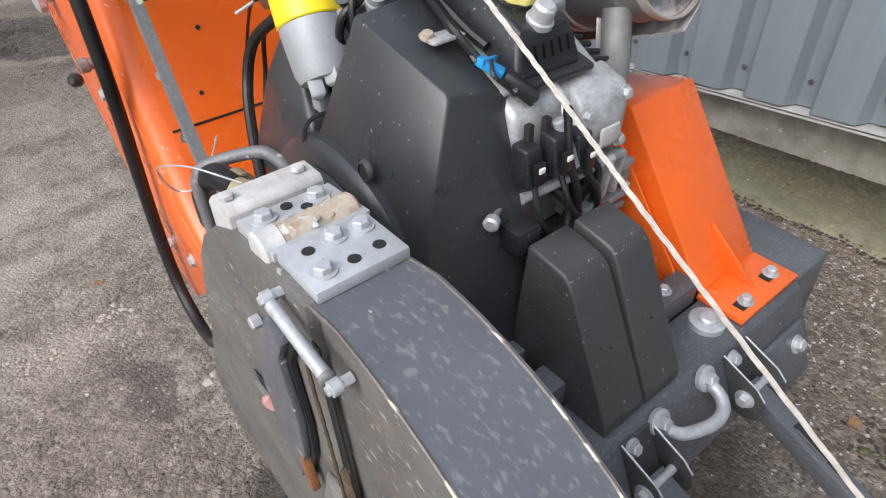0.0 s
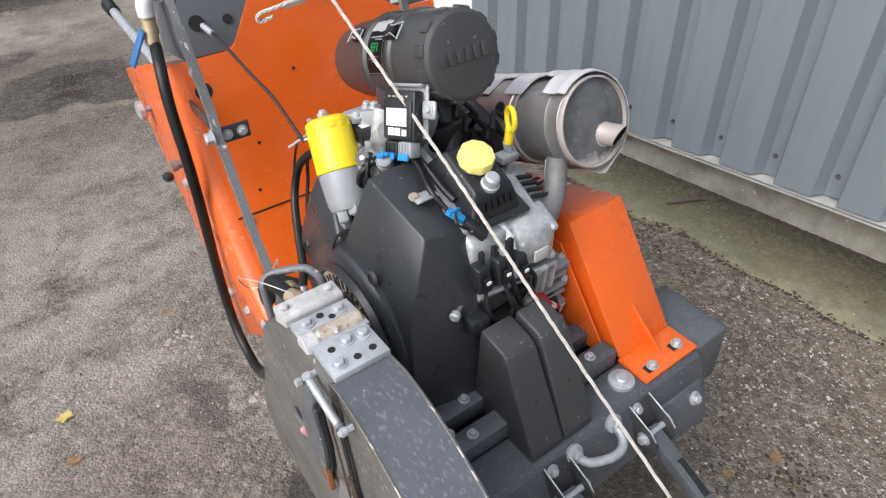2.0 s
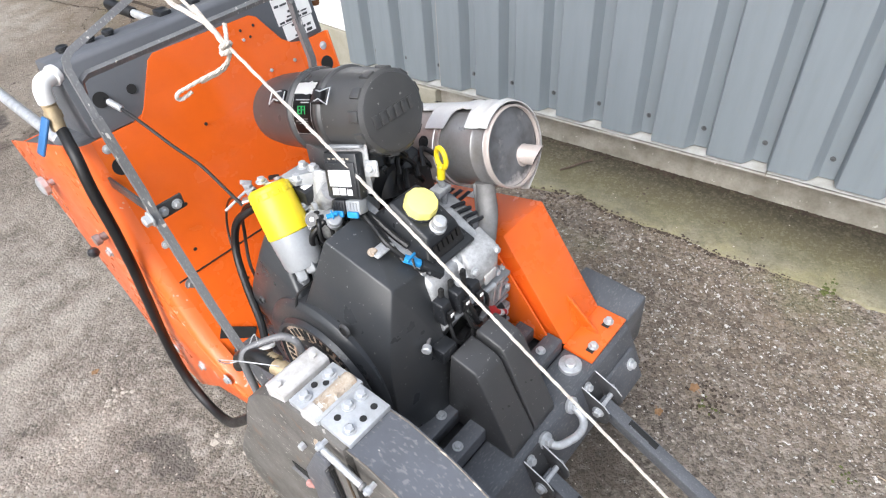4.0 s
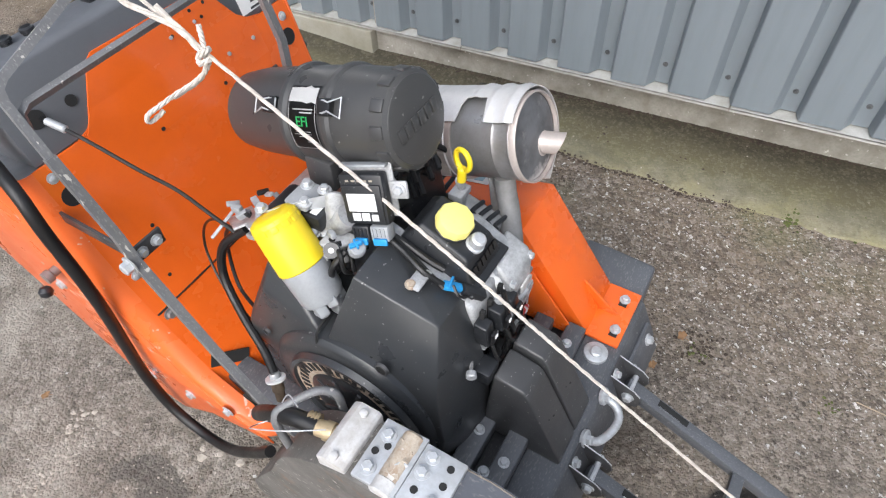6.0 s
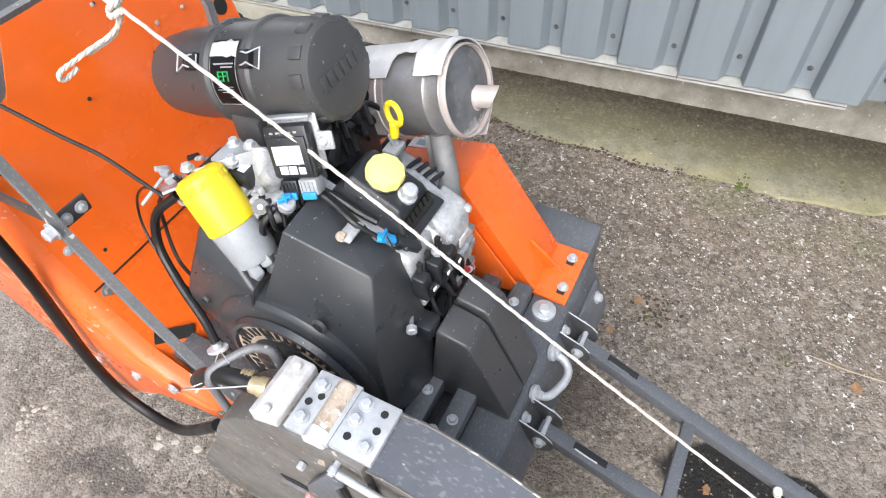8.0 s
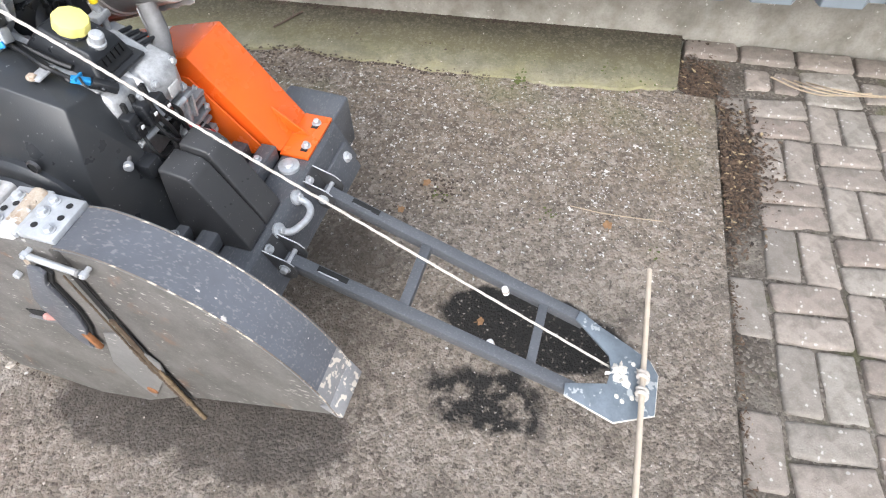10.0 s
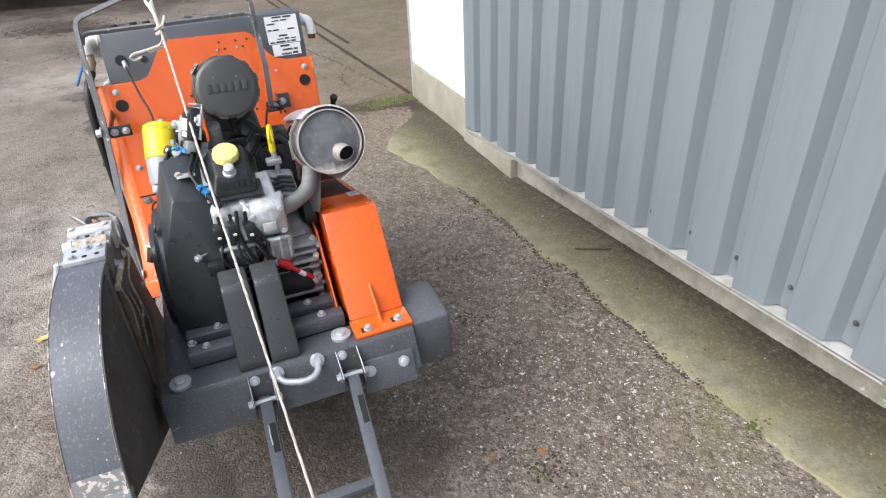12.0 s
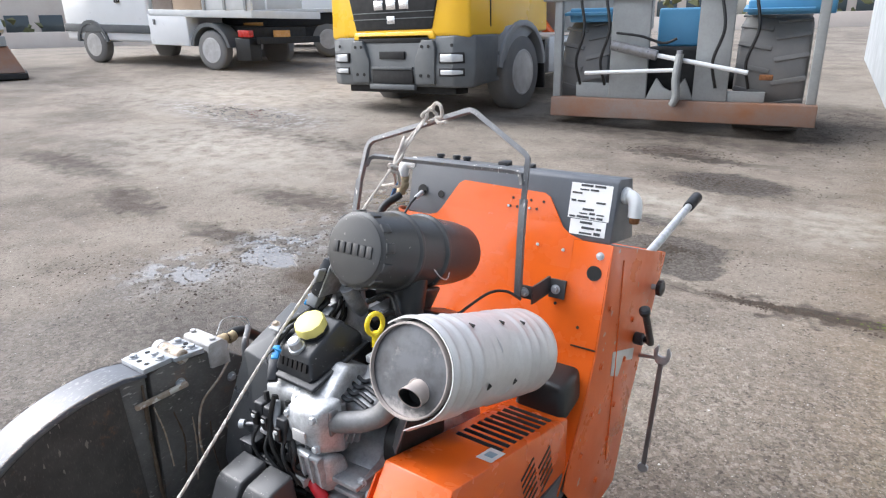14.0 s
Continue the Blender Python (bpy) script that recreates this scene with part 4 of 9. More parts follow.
# left flank with its bent lip, right flank
LIP = FRONT[:-1] + [(0.6, 0.44), (0.52, 0.432)]
SIDE = [(1.26, 0.79), (1.13, 0.6), (1.02, 0.45), (0.93, 0.29), (0.80, 0.26), (0.68, 0.355), (0.56, 0.4), (0.5, 0.415)] + LIP[::-1]
flank = part("side_sheet", bm_prism([(y + 0.03, z) for y, z in SIDE], -0.476, -0.472, "x", 0.001), "orange_worn", saw, "scuffed orange side sheet")
sr = random.Random(17)
for k in range(14):
    cy, cz = sr.gauss(0.9, 0.035), sr.gauss(0.6, 0.03)
    w, h = sr.uniform(0.004, 0.014), sr.uniform(0.003, 0.008)
    blot = [(cy + w * math.cos(a) * sr.uniform(0.5, 1.2) + h * math.sin(a), cz + h * math.sin(a) * sr.uniform(0.6, 1.2) + 0.5 * w * math.cos(a)) for a in (2 * math.pi * i / 9 for i in range(9))]
    part("scuff", bm_prism(blot, -0.4764, -0.4758, "x"), "scuff", flank, "pale scrape in the orange paint")
bm = bmesh.new()
bend_rows = []
for i in range(7):
    t = math.pi / 2 * i / 6
    bend_rows.append([bm.verts.new((-0.44 - 0.0345 * math.sin(t), y + 0.0305 * (1 - math.cos(t)), z)) for y, z in LIP])
for r0, r1 in zip(bend_rows, bend_rows[1:]):
    for i in range(len(LIP) - 1):
        bm.faces.new((r0[i], r0[i + 1], r1[i + 1], r1[i]))
bmesh.ops.recalc_face_normals(bm, faces=bm.faces)
bmesh.ops.solidify(bm, geom=bm.faces[:], thickness=0.003)
part("bent_lip", bm, "orange_worn", saw)
part("side_sheet", bm_prism([(0.862, 0.923), (1.26, 0.79), (1.13, 0.58), (1.05, 0.45), (0.97, 0.25), (0.80, 0.25), (0.66, 0.43), (0.69, 0.5), (0.761, 0.609), (0.801, 0.696), (0.846, 0.862)], 0.1275, 0.1315, "x", 0.001), "orange_worn", saw, "scuffed orange side sheet")
part("back_sheet", bm_prism([(1.262, 0.79), (1.132, 0.59), (1.03, 0.45), (0.95, 0.26), (0.956, 0.26), (1.036, 0.45), (1.138, 0.588), (1.268, 0.788)], -0.472, 0.1275, "x"), "orange", saw)
part("top_sheet", bm_prism([(0.87, 0.921), (1.262, 0.788), (1.262, 0.784), (0.87, 0.917)], -0.4715, 0.1272, "x"), "grey_console", saw)
# grey instrument box above
fascia = part("console_box", bm_prism([(0.8685, 0.922), (0.9, 1.05), (0.912, 1.056), (0.985, 1.045), (1.01, 0.9)], -0.43, 0.121, "x", 0.004), "grey_console", saw, "grey sheet-steel instrument console")


def fascia_pt(x, z, lift=0.001):
    k = (z - 0.922) / (1.05 - 0.922)
    return Vector((x, 0.8685 + (0.9 - 0.8685) * k - lift * 0.97, z + lift * 0.24))


# orange field on the grey console, as a thin plate
FIELD = [(-0.355, 0.9225), (-0.33, 0.93), (-0.277, 1.008), (-0.262, 1.0165), (-0.045, 1.0115), (-0.03, 1.004), (0.012, 0.94), (0.022, 0.932), (0.06, 0.9225)]
bm = bmesh.new()
lo = [bm.verts.new(fascia_pt(x, z, 0.0005)) for x, z in FIELD]
hi = [bm.verts.new(fascia_pt(x, z, 0.0035)) for x, z in FIELD]
bm.faces.new(hi)
for i in range(len(FIELD)):
    j = (i + 1) % len(FIELD)
    bm.faces.new((lo[i], lo[j], hi[j], hi[i]))
bmesh.ops.recalc_face_normals(bm, faces=bm.faces)
field = part("orange_field", bm, "orange", fascia, "orange fascia plate")
part("field_skirt", bm_hull([(x, front_y(z) - d, z) for x in (-0.34, 0.04) for z, d in ((0.9228, 0.0007), (0.86, 0.0001), (0.9228, -0.003), (0.862, -0.0005))] + [tuple(fascia_pt(x, 0.95, 0.0037)) for x in (-0.314, 0.002)]), "orange", field)


def disc(p, r, way, material, parent, name="hole", lift=0.0008, seg=24):
    return part(name, bm_lathe(Vector(p) + Vector(way).normalized() * lift, way, [(0, r), (0.0008, r)], seg), material, parent)


FN = Vector((0, -0.97, 0.24))
disc(fascia_pt(-0.387, 0.979), 0.0145, FN, "dark", fascia)
disc(fascia_pt(-0.329, 0.975), 0.0092, FN, "dark", fascia)
for x, z in ((-0.132, 0.972), (-0.077, 0.973)):
    bolt(fascia_pt(x, z, 0.0036), FN, 0.0034, 0.0025, fascia, washer=False)
for x, z in ((-0.128, 0.9725), (-0.11, 0.9725), (-0.0595, 0.9735), (-0.123, 0.9915), (-0.076, 0.9915), (-0.044, 0.9915)):
    disc(fascia_pt(x, z), 0.003, FN, "dark", fascia, lift=0.0032)
# decal with rows of unreadable print
rnd = random.Random(3)


def decal(parent, x0, x1, z0, z1, rows):
    def quad(a, b, c, d, lift, m, name):
        bm = bmesh.new()
        lo = [bm.verts.new(fascia_pt(x, z, lift)) for x, z in ((a, c), (b, c), (b, d), (a, d))]
        hi = [bm.verts.new(fascia_pt(x, z, lift + 0.0006)) for x, z in ((a, c), (b, c), (b, d), (a, d))]
        bm.faces.new(hi)
        for i in range(4):
            bm.faces.new((lo[i], lo[(i + 1) % 4], hi[(i + 1) % 4], hi[i]))
        bmesh.ops.recalc_face_normals(bm, faces=bm.faces)
        return part(name, bm, m, parent if name == "decal" else plate)

    plate = quad(x0, x1, z0, z1, 0.0006, "paper", "decal")
    tagged(plate, "white data decal with small dark print")
    step = (z1 - z0) / rows
    for i in range(rows):
        z, x = z0 + step * (i + 0.25), x0 + 0.004
        while x < x1 - 0.012:
            w = rnd.uniform(0.008, 0.03)
            if rnd.random() < 0.7 and x + w < x1 - 0.003:
                quad(x, x + w, z, z + step * rnd.choice((0.35, 0.45, 0.55)), 0.0014, "ink", "print")
            x += w + 0.004
    return plate


decal(fascia, 0.016, 0.11, 0.967, 1.042, 9)
decal(fascia, 0.024, 0.106, 0.933, 0.9655, 3)
# holes, bolts and joint of the front sheet
F2 = Vector((0, -0.965, 0.26))


def on_front(x, z, lift=0.0):
    return Vector((x, front_y(z), z)) + F2 * lift


for x, z, r in ((-0.416, 0.866, 0.0165), (0.098, 0.86, 0.0165)):
    disc(on_front(x, z), r, F2, "dark", console)
for x, z in ((-0.422, 0.902), (0.105, 0.897), (-0.419, 0.696)):
    bolt(on_front(x, z), F2, 0.0062, 0.004, console)
for x, z in ((-0.044, 0.8985), (0.0195, 0.8965)):
    bolt(on_front(x, z, 0.0006), F2, 0.0042, 0.0025, console, washer=False)
for x, z in ((-0.231, 0.8635), (-0.08, 0.8615), (-0.345, 0.746), (-0.375, 0.66), (-0.315, 0.56), (-0.06, 0.8), (0.02, 0.78), (0.08, 0.74)):
    disc(on_front(x, z), 0.0036, F2, "dark", console)
bolt(on_front(-0.42, 0.609), F2, 0.0085, 0.007, console, "steel_dark")
part("joint", bm_bar(on_front(-0.438, 0.622, 0.0012), on_front(-0.1, 0.622, 0.0012), 0.002, 0.003, 0.0), "dark", console)
part("joint", bm_bar(on_front(0.07, 0.7, 0.0012), on_front(0.127, 0.7, 0.0012), 0.002, 0.003, 0.0), "dark", console)
part("slot", bm_bar(on_front(-0.43, 0.508, 0.002), on_front(-0.37, 0.47, 0.002), 0.03, 0.002, 0.0, F2), "dark", console)
for y, z in ((1.02, 0.69), (0.98, 0.6), (0.93, 0.5), (0.9, 0.42), (0.84, 0.34), (0.86, 0.78), (0.83, 0.65), (0.79, 0.55), (0.74, 0.47)):
    bolt((0.1315, y, z), (1, 0, 0), 0.006, 0.004, saw, "orange_worn")
for y, z in ((0.75, 0.4), (0.88, 0.36), (0.63, 0.45), (0.98, 0.62)):
    bolt((-0.476, y, z), (-1, 0, 0), 0.009, 0.006, saw)

# ---- lifting hoop ----
hoop = part("lifting_hoop", bm_tube([(-0.455, 0.72, 1.02), (-0.452, 0.752, 1.10), (-0.447, 0.758, 1.114), (-0.435, 0.76, 1.122), (-0.19, 0.785, 1.196), (-0.177, 0.787, 1.199), (-0.164, 0.786, 1.196), (-0.035, 0.772, 1.12), (-0.027, 0.77, 1.112), (-0.026, 0.765, 1.1), (-0.026, 0.75, 1.02)], 0.0075, 4, False), "hoop_bar", saw, "bent grey flat-bar lifting hoop")
part("leg", bm_tube([(-0.455, 0.722, 1.03), (-0.453, 0.68, 0.90), (-0.455, 0.668, 0.858), (-0.462, 0.575, 0.70), (-0.466, 0.489, 0.575), (-0.462, 0.43, 0.49)], 0.010, 4, False, flat=0.75), "hoop_bar", hoop)
part("leg", bm_tube([(-0.026, 0.752, 1.03), (-0.022, 0.735, 0.95), (-0.027, 0.735, 0.82)], 0.010, 4, False, flat=0.75), "hoop_bar", hoop)
part("cross_bar", bm_tube([(-0.45, 0.742, 1.06), (-0.444, 0.75, 1.078), (-0.43, 0.752, 1.084), (-0.05, 0.757, 1.085), (-0.036, 0.757, 1.08), (-0.03, 0.752, 1.06)], 0.0065, 4, False), "hoop_bar", hoop)
for x0, x1, z, y in ((-0.45, -0.395, 0.85, 0.68),):
    br = part("bracket", bm_box((x0, y, z - 0.015), (x1, y + 0.005, z + 0.015), 0.0015), "black_soft", hoop, "dark fixing bracket")
    part("web", bm_box((x0 + 0.001, y + 0.005, z - 0.011), (x0 + 0.006, front_y(z) - 0.001, z + 0.011), 0.001), "black_soft", br)
    for x in (x0 + 0.014, x1 - 0.014):
        bolt((x, y, z), (0, -1, 0), 0.0068, 0.007, br)
bolt((-0.463, 0.668, 0.858), (-1, 0, 0), 0.01, 0.012, hoop)
br = part("bracket", bm_box((-0.04, 0.7445, 0.812), (0.0, 0.7495, 0.842), 0.001), "black_soft", hoop, "dark cranked fixing bracket")
part("web", bm_hull([(x, y, z) for x, y in ((-0.003, 0.749), (0.001, 0.749), (-0.001, front_y(0.82) - 0.006), (0.004, front_y(0.82) - 0.006)) for z in (0.8, 0.84)]), "black_soft", br)
part("foot", bm_hull([(x, front_y(z) - d, z) for x in (0.002, 0.04) for z in (0.793, 0.833) for d in (0.0012, 0.0055)]), "black_soft", br)
bolt((-0.016, 0.7442, 0.828), (0, -1, 0), 0.0075, 0.007, br)
bolt((0.018, front_y(0.812) - 0.006, 0.812), (0, -0.965, 0.26), 0.0075, 0.007, br)


# ---- engine ----
crank = part("crankcase", bm_hull([(-0.25, 0.27, 0.5), (-0.045, 0.27, 0.5), (-0.25, 0.6, 0.45), (-0.045, 0.6, 0.45), (-0.25, 0.25, 0.66), (-0.045, 0.27, 0.66), (-0.25, 0.62, 0.6), (-0.045, 0.62, 0.6), (-0.25, 0.42, 0.74), (-0.06, 0.42, 0.74)], 0.012), "alu_dark", saw, "sooted aluminium crankcase")
for i in range(7):
    z = 0.52 + i * 0.022
    part("rib", bm_box((-0.142, 0.225 + 0.004 * (i % 2), z), (-0.04, 0.275, z + 0.009), 0.002), "alu_dark", crank)
part("end_cover", bm_hull([(-0.05, 0.24, 0.47), (-0.05, 0.24, 0.66), (-0.05, 0.4, 0.7), (-0.05, 0.55, 0.62), (-0.05, 0.5, 0.47), (-0.034, 0.26, 0.49), (-0.034, 0.26, 0.64), (-0.034, 0.4, 0.68), (-0.034, 0.53, 0.6), (-0.034, 0.48, 0.49)], 0.004), "alu_dark", crank)
for y, z in ((0.262, 0.52), (0.262, 0.58), (0.268, 0.64), (0.33, 0.66)):
    bolt((-0.036, y, z), (1, -0.3, 0.2), 0.007, 0.008, crank)
# front cylinder and head
head = part("cylinder_head", bm_hull([(-0.252, 0.222, 0.705), (-0.1, 0.222, 0.705), (-0.252, 0.232, 0.785), (-0.105, 0.232, 0.785), (-0.25, 0.3, 0.83), (-0.11, 0.3, 0.83), (-0.25, 0.36, 0.8), (-0.11, 0.36, 0.8), (-0.25, 0.28, 0.67), (-0.11, 0.28, 0.67)], 0.008), "alu", saw, "bright cast-aluminium cylinder head")
for i in range(6):
    k = i * 0.016
    part("fin", bm_hull([(-0.255, 0.262 + k, 0.7 - k * 0.5), (-0.098, 0.262 + k, 0.7 - k * 0.5), (-0.255, 0.268 + k, 0.7 - k * 0.5), (-0.098, 0.268 + k, 0.7 - k * 0.5), (-0.255, 0.315 + k, 0.8 - k * 0.4), (-0.098, 0.315 + k, 0.8 - k * 0.4), (-0.255, 0.321 + k, 0.8 - k * 0.4), (-0.098, 0.321 + k, 0.8 - k * 0.4)], 0.0015), "alu_dark", head)
part("port_boss", bm_hull([(-0.175, 0.212, 0.715), (-0.1, 0.212, 0.71), (-0.178, 0.208, 0.775), (-0.1, 0.21, 0.785), (-0.165, 0.25, 0.8), (-0.09, 0.26, 0.795), (-0.17, 0.26, 0.69), (-0.09, 0.26, 0.69), (-0.15, 0.2, 0.755), (-0.12, 0.2, 0.755)], 0.007), "alu", head)
part("badge", bm_box((-0.152, 0.1985, 0.728), (-0.122, 0.203, 0.75), 0.002), "block", head)
part("manifold", bm_hull([(-0.17, 0.215, 0.64), (-0.1, 0.215, 0.625), (-0.16, 0.205, 0.7), (-0.095, 0.21, 0.705), (-0.17, 0.27, 0.64), (-0.085, 0.27, 0.62), (-0.085, 0.255, 0.7)], 0.014), "alu", head)
boot = part("spark_lead", bm_tube([(-0.185, 0.262, 0.802), (-0.18, 0.24, 0.78), (-0.172, 0.222, 0.752), (-0.168, 0.21, 0.725)], 0.0085, 12), "paper", head, "white spark-plug boot")
part("lead", bm_tube([(-0.168, 0.21, 0.727), (-0.163, 0.203, 0.7), (-0.165, 0.207, 0.67), (-0.18, 0.215, 0.64)], 0.006, 8), "rubber", boot)
part("lead_cap", bm_cyl((-0.172, 0.219, 0.745), (-0.166, 0.205, 0.715), 0.011, 12, 0.003), "rubber", boot)
for x, z in ((-0.168, 0.768), (-0.108, 0.775), (-0.168, 0.722), (-0.108, 0.72)):
    part("stud", bm_hex((x, 0.211, z), (0, -1, 0.1), 0.0062, 0.007), "zinc", head)
for x in (-0.183, -0.2145, -0.239):
    part("recess", bm_box((x - 0.004, 0.219, 0.722), (x + 0.004, 0.2265, 0.778), 0.001), "dark", head)
for k in range(4):
    part("web", bm_hull([(-0.165 + 0.02 * k, 0.206, 0.648), (-0.16 + 0.02 * k, 0.206, 0.648), (-0.165 + 0.02 * k, 0.2, 0.7), (-0.16 + 0.02 * k, 0.2, 0.7), (-0.165 + 0.02 * k, 0.23, 0.64), (-0.16 + 0.02 * k, 0.23, 0.7)]), "alu", head)
part("flange_plate", bm_box((-0.178, 0.201, 0.698), (-0.098, 0.214, 0.706), 0.002), "adapter", head)
part("pipe_stub", bm_cyl((-0.205, 0.216, 0.775), (-0.19, 0.2, 0.72), 0.007, 12, 0.002), "adapter", head)
part("earth_strap", bm_tube([(-0.2, 0.21, 0.79), (-0.205, 0.196, 0.74), (-0.195, 0.19, 0.7), (-0.18, 0.196, 0.66)], 0.0045, 8), "rubber", head)
for y, z in ((0.235, 0.5), (0.232, 0.56), (0.232, 0.62), (0.245, 0.66)):
    part("stud", bm_hex((-0.045, y, z), (0.3, -1, 0), 0.006, 0.006), "zinc", head)
# rocker cover
rocker = part("rocker_cover", bm_hull([(-0.238, 0.243, 0.812), (-0.142, 0.243, 0.808), (-0.224, 0.256, 0.856), (-0.155, 0.256, 0.853), (-0.222, 0.335, 0.893), (-0.155, 0.335, 0.89), (-0.242, 0.365, 0.86), (-0.135, 0.365, 0.858), (-0.242, 0.365, 0.835), (-0.135, 0.365, 0.835)], 0.006), "black_plastic", saw, "black rocker cover with yellow filler cap")
part("gasket_rim", bm_hull([(-0.247, 0.236, 0.803), (-0.133, 0.236, 0.799), (-0.25, 0.372, 0.838), (-0.127, 0.372, 0.835), (-0.247, 0.234, 0.811), (-0.133, 0.234, 0.807), (-0.25, 0.37, 0.846), (-0.127, 0.37, 0.843)], 0.003), "black_plastic", rocker)
up = Vector((0, -0.4, 0.917))
cap_p = Vector((-0.191, 0.301, 0.876))
part("cap_neck", bm_lathe(cap_p - up * 0.006, up, [(0, 0.027), (0.008, 0.027), (0.01, 0.024)], 32), "black_plastic", rocker)
bm = bmesh.new()
rings = []
a_, b_, w_ = basis(up)
for d, r in ((0.004, 0.026), (0.006, 0.0275), (0.018, 0.0275), (0.022, 0.0255), (0.024, 0.019), (0.0245, 0.0)):
    rings.append([bm.verts.new(cap_p + w_ * d + (a_ * math.cos(t) + b_ * math.sin(t)) * (r * (1 + (0.022 * math.cos(10 * t) if r > 0.024 else 0)) + 1e-4)) for t in (2 * math.pi * i / 72 for i in range(72))])
for r0, r1 in zip(rings, rings[1:]):
    for i in range(72):
        bm.faces.new((r0[i], r0[(i + 1) % 72], r1[(i + 1) % 72], r1[i]))
bm.faces.new(rings[0][::-1])
bmesh.ops.recalc_face_normals(bm, faces=bm.faces)
part("filler_cap", bm, "yellow_pale", rocker, "pale yellow scalloped oil filler cap")
part("cover_bolt", bm_lathe((-0.192, 0.264, 0.855), up, [(0, 0.0145), (0.006, 0.0145), (0.007, 0.012), (0.02, 0.0115), (0.023, 0.0085)], 20), "zinc", rocker)
for i in range(6):
    x = -0.222 + i * 0.0115
    part("raised_mark", bm_hull([(x, 0.2475, 0.826), (x + 0.008, 0.2475, 0.826), (x, 0.2515, 0.84), (x + 0.008, 0.2515, 0.84), (x, 0.244, 0.828), (x + 0.008, 0.244, 0.828), (x, 0.248, 0.842), (x + 0.008, 0.248, 0.842)]), "emboss", rocker)

# blower housing: front lobe, rear lobe, round lower part
shroud = part("blower_housing", bm_hull([(-0.382, 0.222, 0.5), (-0.378, 0.41, 0.52), (-0.372, 0.415, 0.735), (-0.378, 0.212, 0.6), (-0.366, 0.228, 0.7), (-0.32, 0.247, 0.824), (-0.332, 0.375, 0.868), (-0.245, 0.252, 0.806), (-0.25, 0.375, 0.874), (-0.252, 0.205, 0.665), (-0.255, 0.19, 0.52), (-0.255, 0.42, 0.5), (-0.32, 0.2, 0.5)], 0.0028), "shroud", saw, "textured black plastic blower housing")
part("rear_lobe", bm_hull([(-0.385, 0.425, 0.6), (-0.38, 0.6, 0.56), (-0.375, 0.595, 0.66), (-0.362, 0.545, 0.765), (-0.37, 0.43, 0.735), (-0.33, 0.535, 0.825), (-0.255, 0.56, 0.83), (-0.255, 0.44, 0.735), (-0.255, 0.62, 0.6), (-0.255, 0.43, 0.5), (-0.38, 0.55, 0.48)], 0.006), "shroud", shroud)
ring = part("lower_ring", bm_lathe((-0.386, 0.383, 0.576), (1, 0, 0), [(0, 0.12), (0, 0.152), (0.003, 0.158), (0.01, 0.163), (0.13, 0.17), (0.135, 0.16)], 72), "shroud", shroud)
part("lip", bm_lathe((-0.398, 0.375, 0.58), (1, 0, 0), [(0.006, 0.118), (0, 0.121), (0, 0.128), (0.01, 0.132)], 56, caps=False), "shroud", ring)
screen = part("fan_screen", bm_lathe((-0.3925, 0.375, 0.58), (1, 0, 0), [(0, 0.08), (0.0, 0.119), (0.002, 0.119), (0.002, 0.08)], 60, caps=False), "screen", saw, "rusty slotted fan screen")
for i in range(40):
    t = 2 * math.pi * i / 40
    d = Vector((0, math.cos(t), math.sin(t)))
    c = Vector((-0.394, 0.375, 0.58))
    part("slot", bm_bar(c + d * 0.094 + Vector((0.0012, 0, 0)), c + d * 0.112 + Vector((0.0012, 0, 0)), 0.0085, 0.0012, 0.0, (1, 0, 0)), "dark", screen)
part("hub_plate", bm_lathe((-0.3985, 0.375, 0.58), (1, 0, 0), [(0, 0.03), (-0.0, 0.066), (0.002, 0.082), (0.005, 0.086)], 44), "black_plastic", screen)
for k in range(10):
    t = 2 * math.pi * k / 10
    d = Vector((0, math.cos(t), math.sin(t)))
    part("vane", bm_bar(Vector((-0.399, 0.375, 0.58)) + d * 0.035, Vector((-0.3985, 0.375, 0.58)) + d * 0.08, 0.008, 0.003, 0.0008, (1, 0, 0)), "black_soft", screen)
for x, y, z, r in ((-0.3755, 0.313, 0.739, 0.0085), (-0.381, 0.548, 0.664, 0.0055)):
    part("hole", bm_lathe((x + 0.002, y, z), (-1, 0, 0.12), [(0, r), (0.004, r)], 20), "dark", shroud)
    part("boss", bm_lathe((x + 0.001, y, z), (-1, 0, 0.12), [(0, r * 1.45), (0.0035, r * 1.3), (0.0048, r * 1.05), (0.0044, r)], 24, caps=False), "black_soft", shroud)
part("baffle", bm_hull([(x, y, z + h) for x, y, z in ((-0.252, 0.246, 0.803), (-0.222, 0.244, 0.806), (-0.262, 0.385, 0.874), (-0.225, 0.385, 0.874)) for h in (0.0, 0.003)]), "alu", shroud, "bright tin baffle beside the rocker cover")
part("notch", bm_box((-0.301, 0.29, 0.852), (-0.262, 0.312, 0.8565), 0.002), "alu", shroud)
bolt((-0.297, 0.305, 0.8565), (0, -0.3, 0.95), 0.0058, 0.005, shroud, "rusty")
rod = part("cover_stud", bm_cyl((-0.25, 0.235, 0.70), (-0.298, 0.209, 0.697), 0.0035, 10), "steel_dark", shroud)
part("stud_head", bm_lathe((-0.296, 0.21, 0.697), (-0.85, -0.5, 0), [(0, 0.008), (0.009, 0.0085), (0.011, 0.006)], 14), "zinc", rod)
part("seam", bm_tube([(-0.386, 0.43, 0.56), (-0.384, 0.428, 0.66), (-0.378, 0.43, 0.74), (-0.34, 0.43, 0.752)], 0.0025, 6), "dark", shroud)
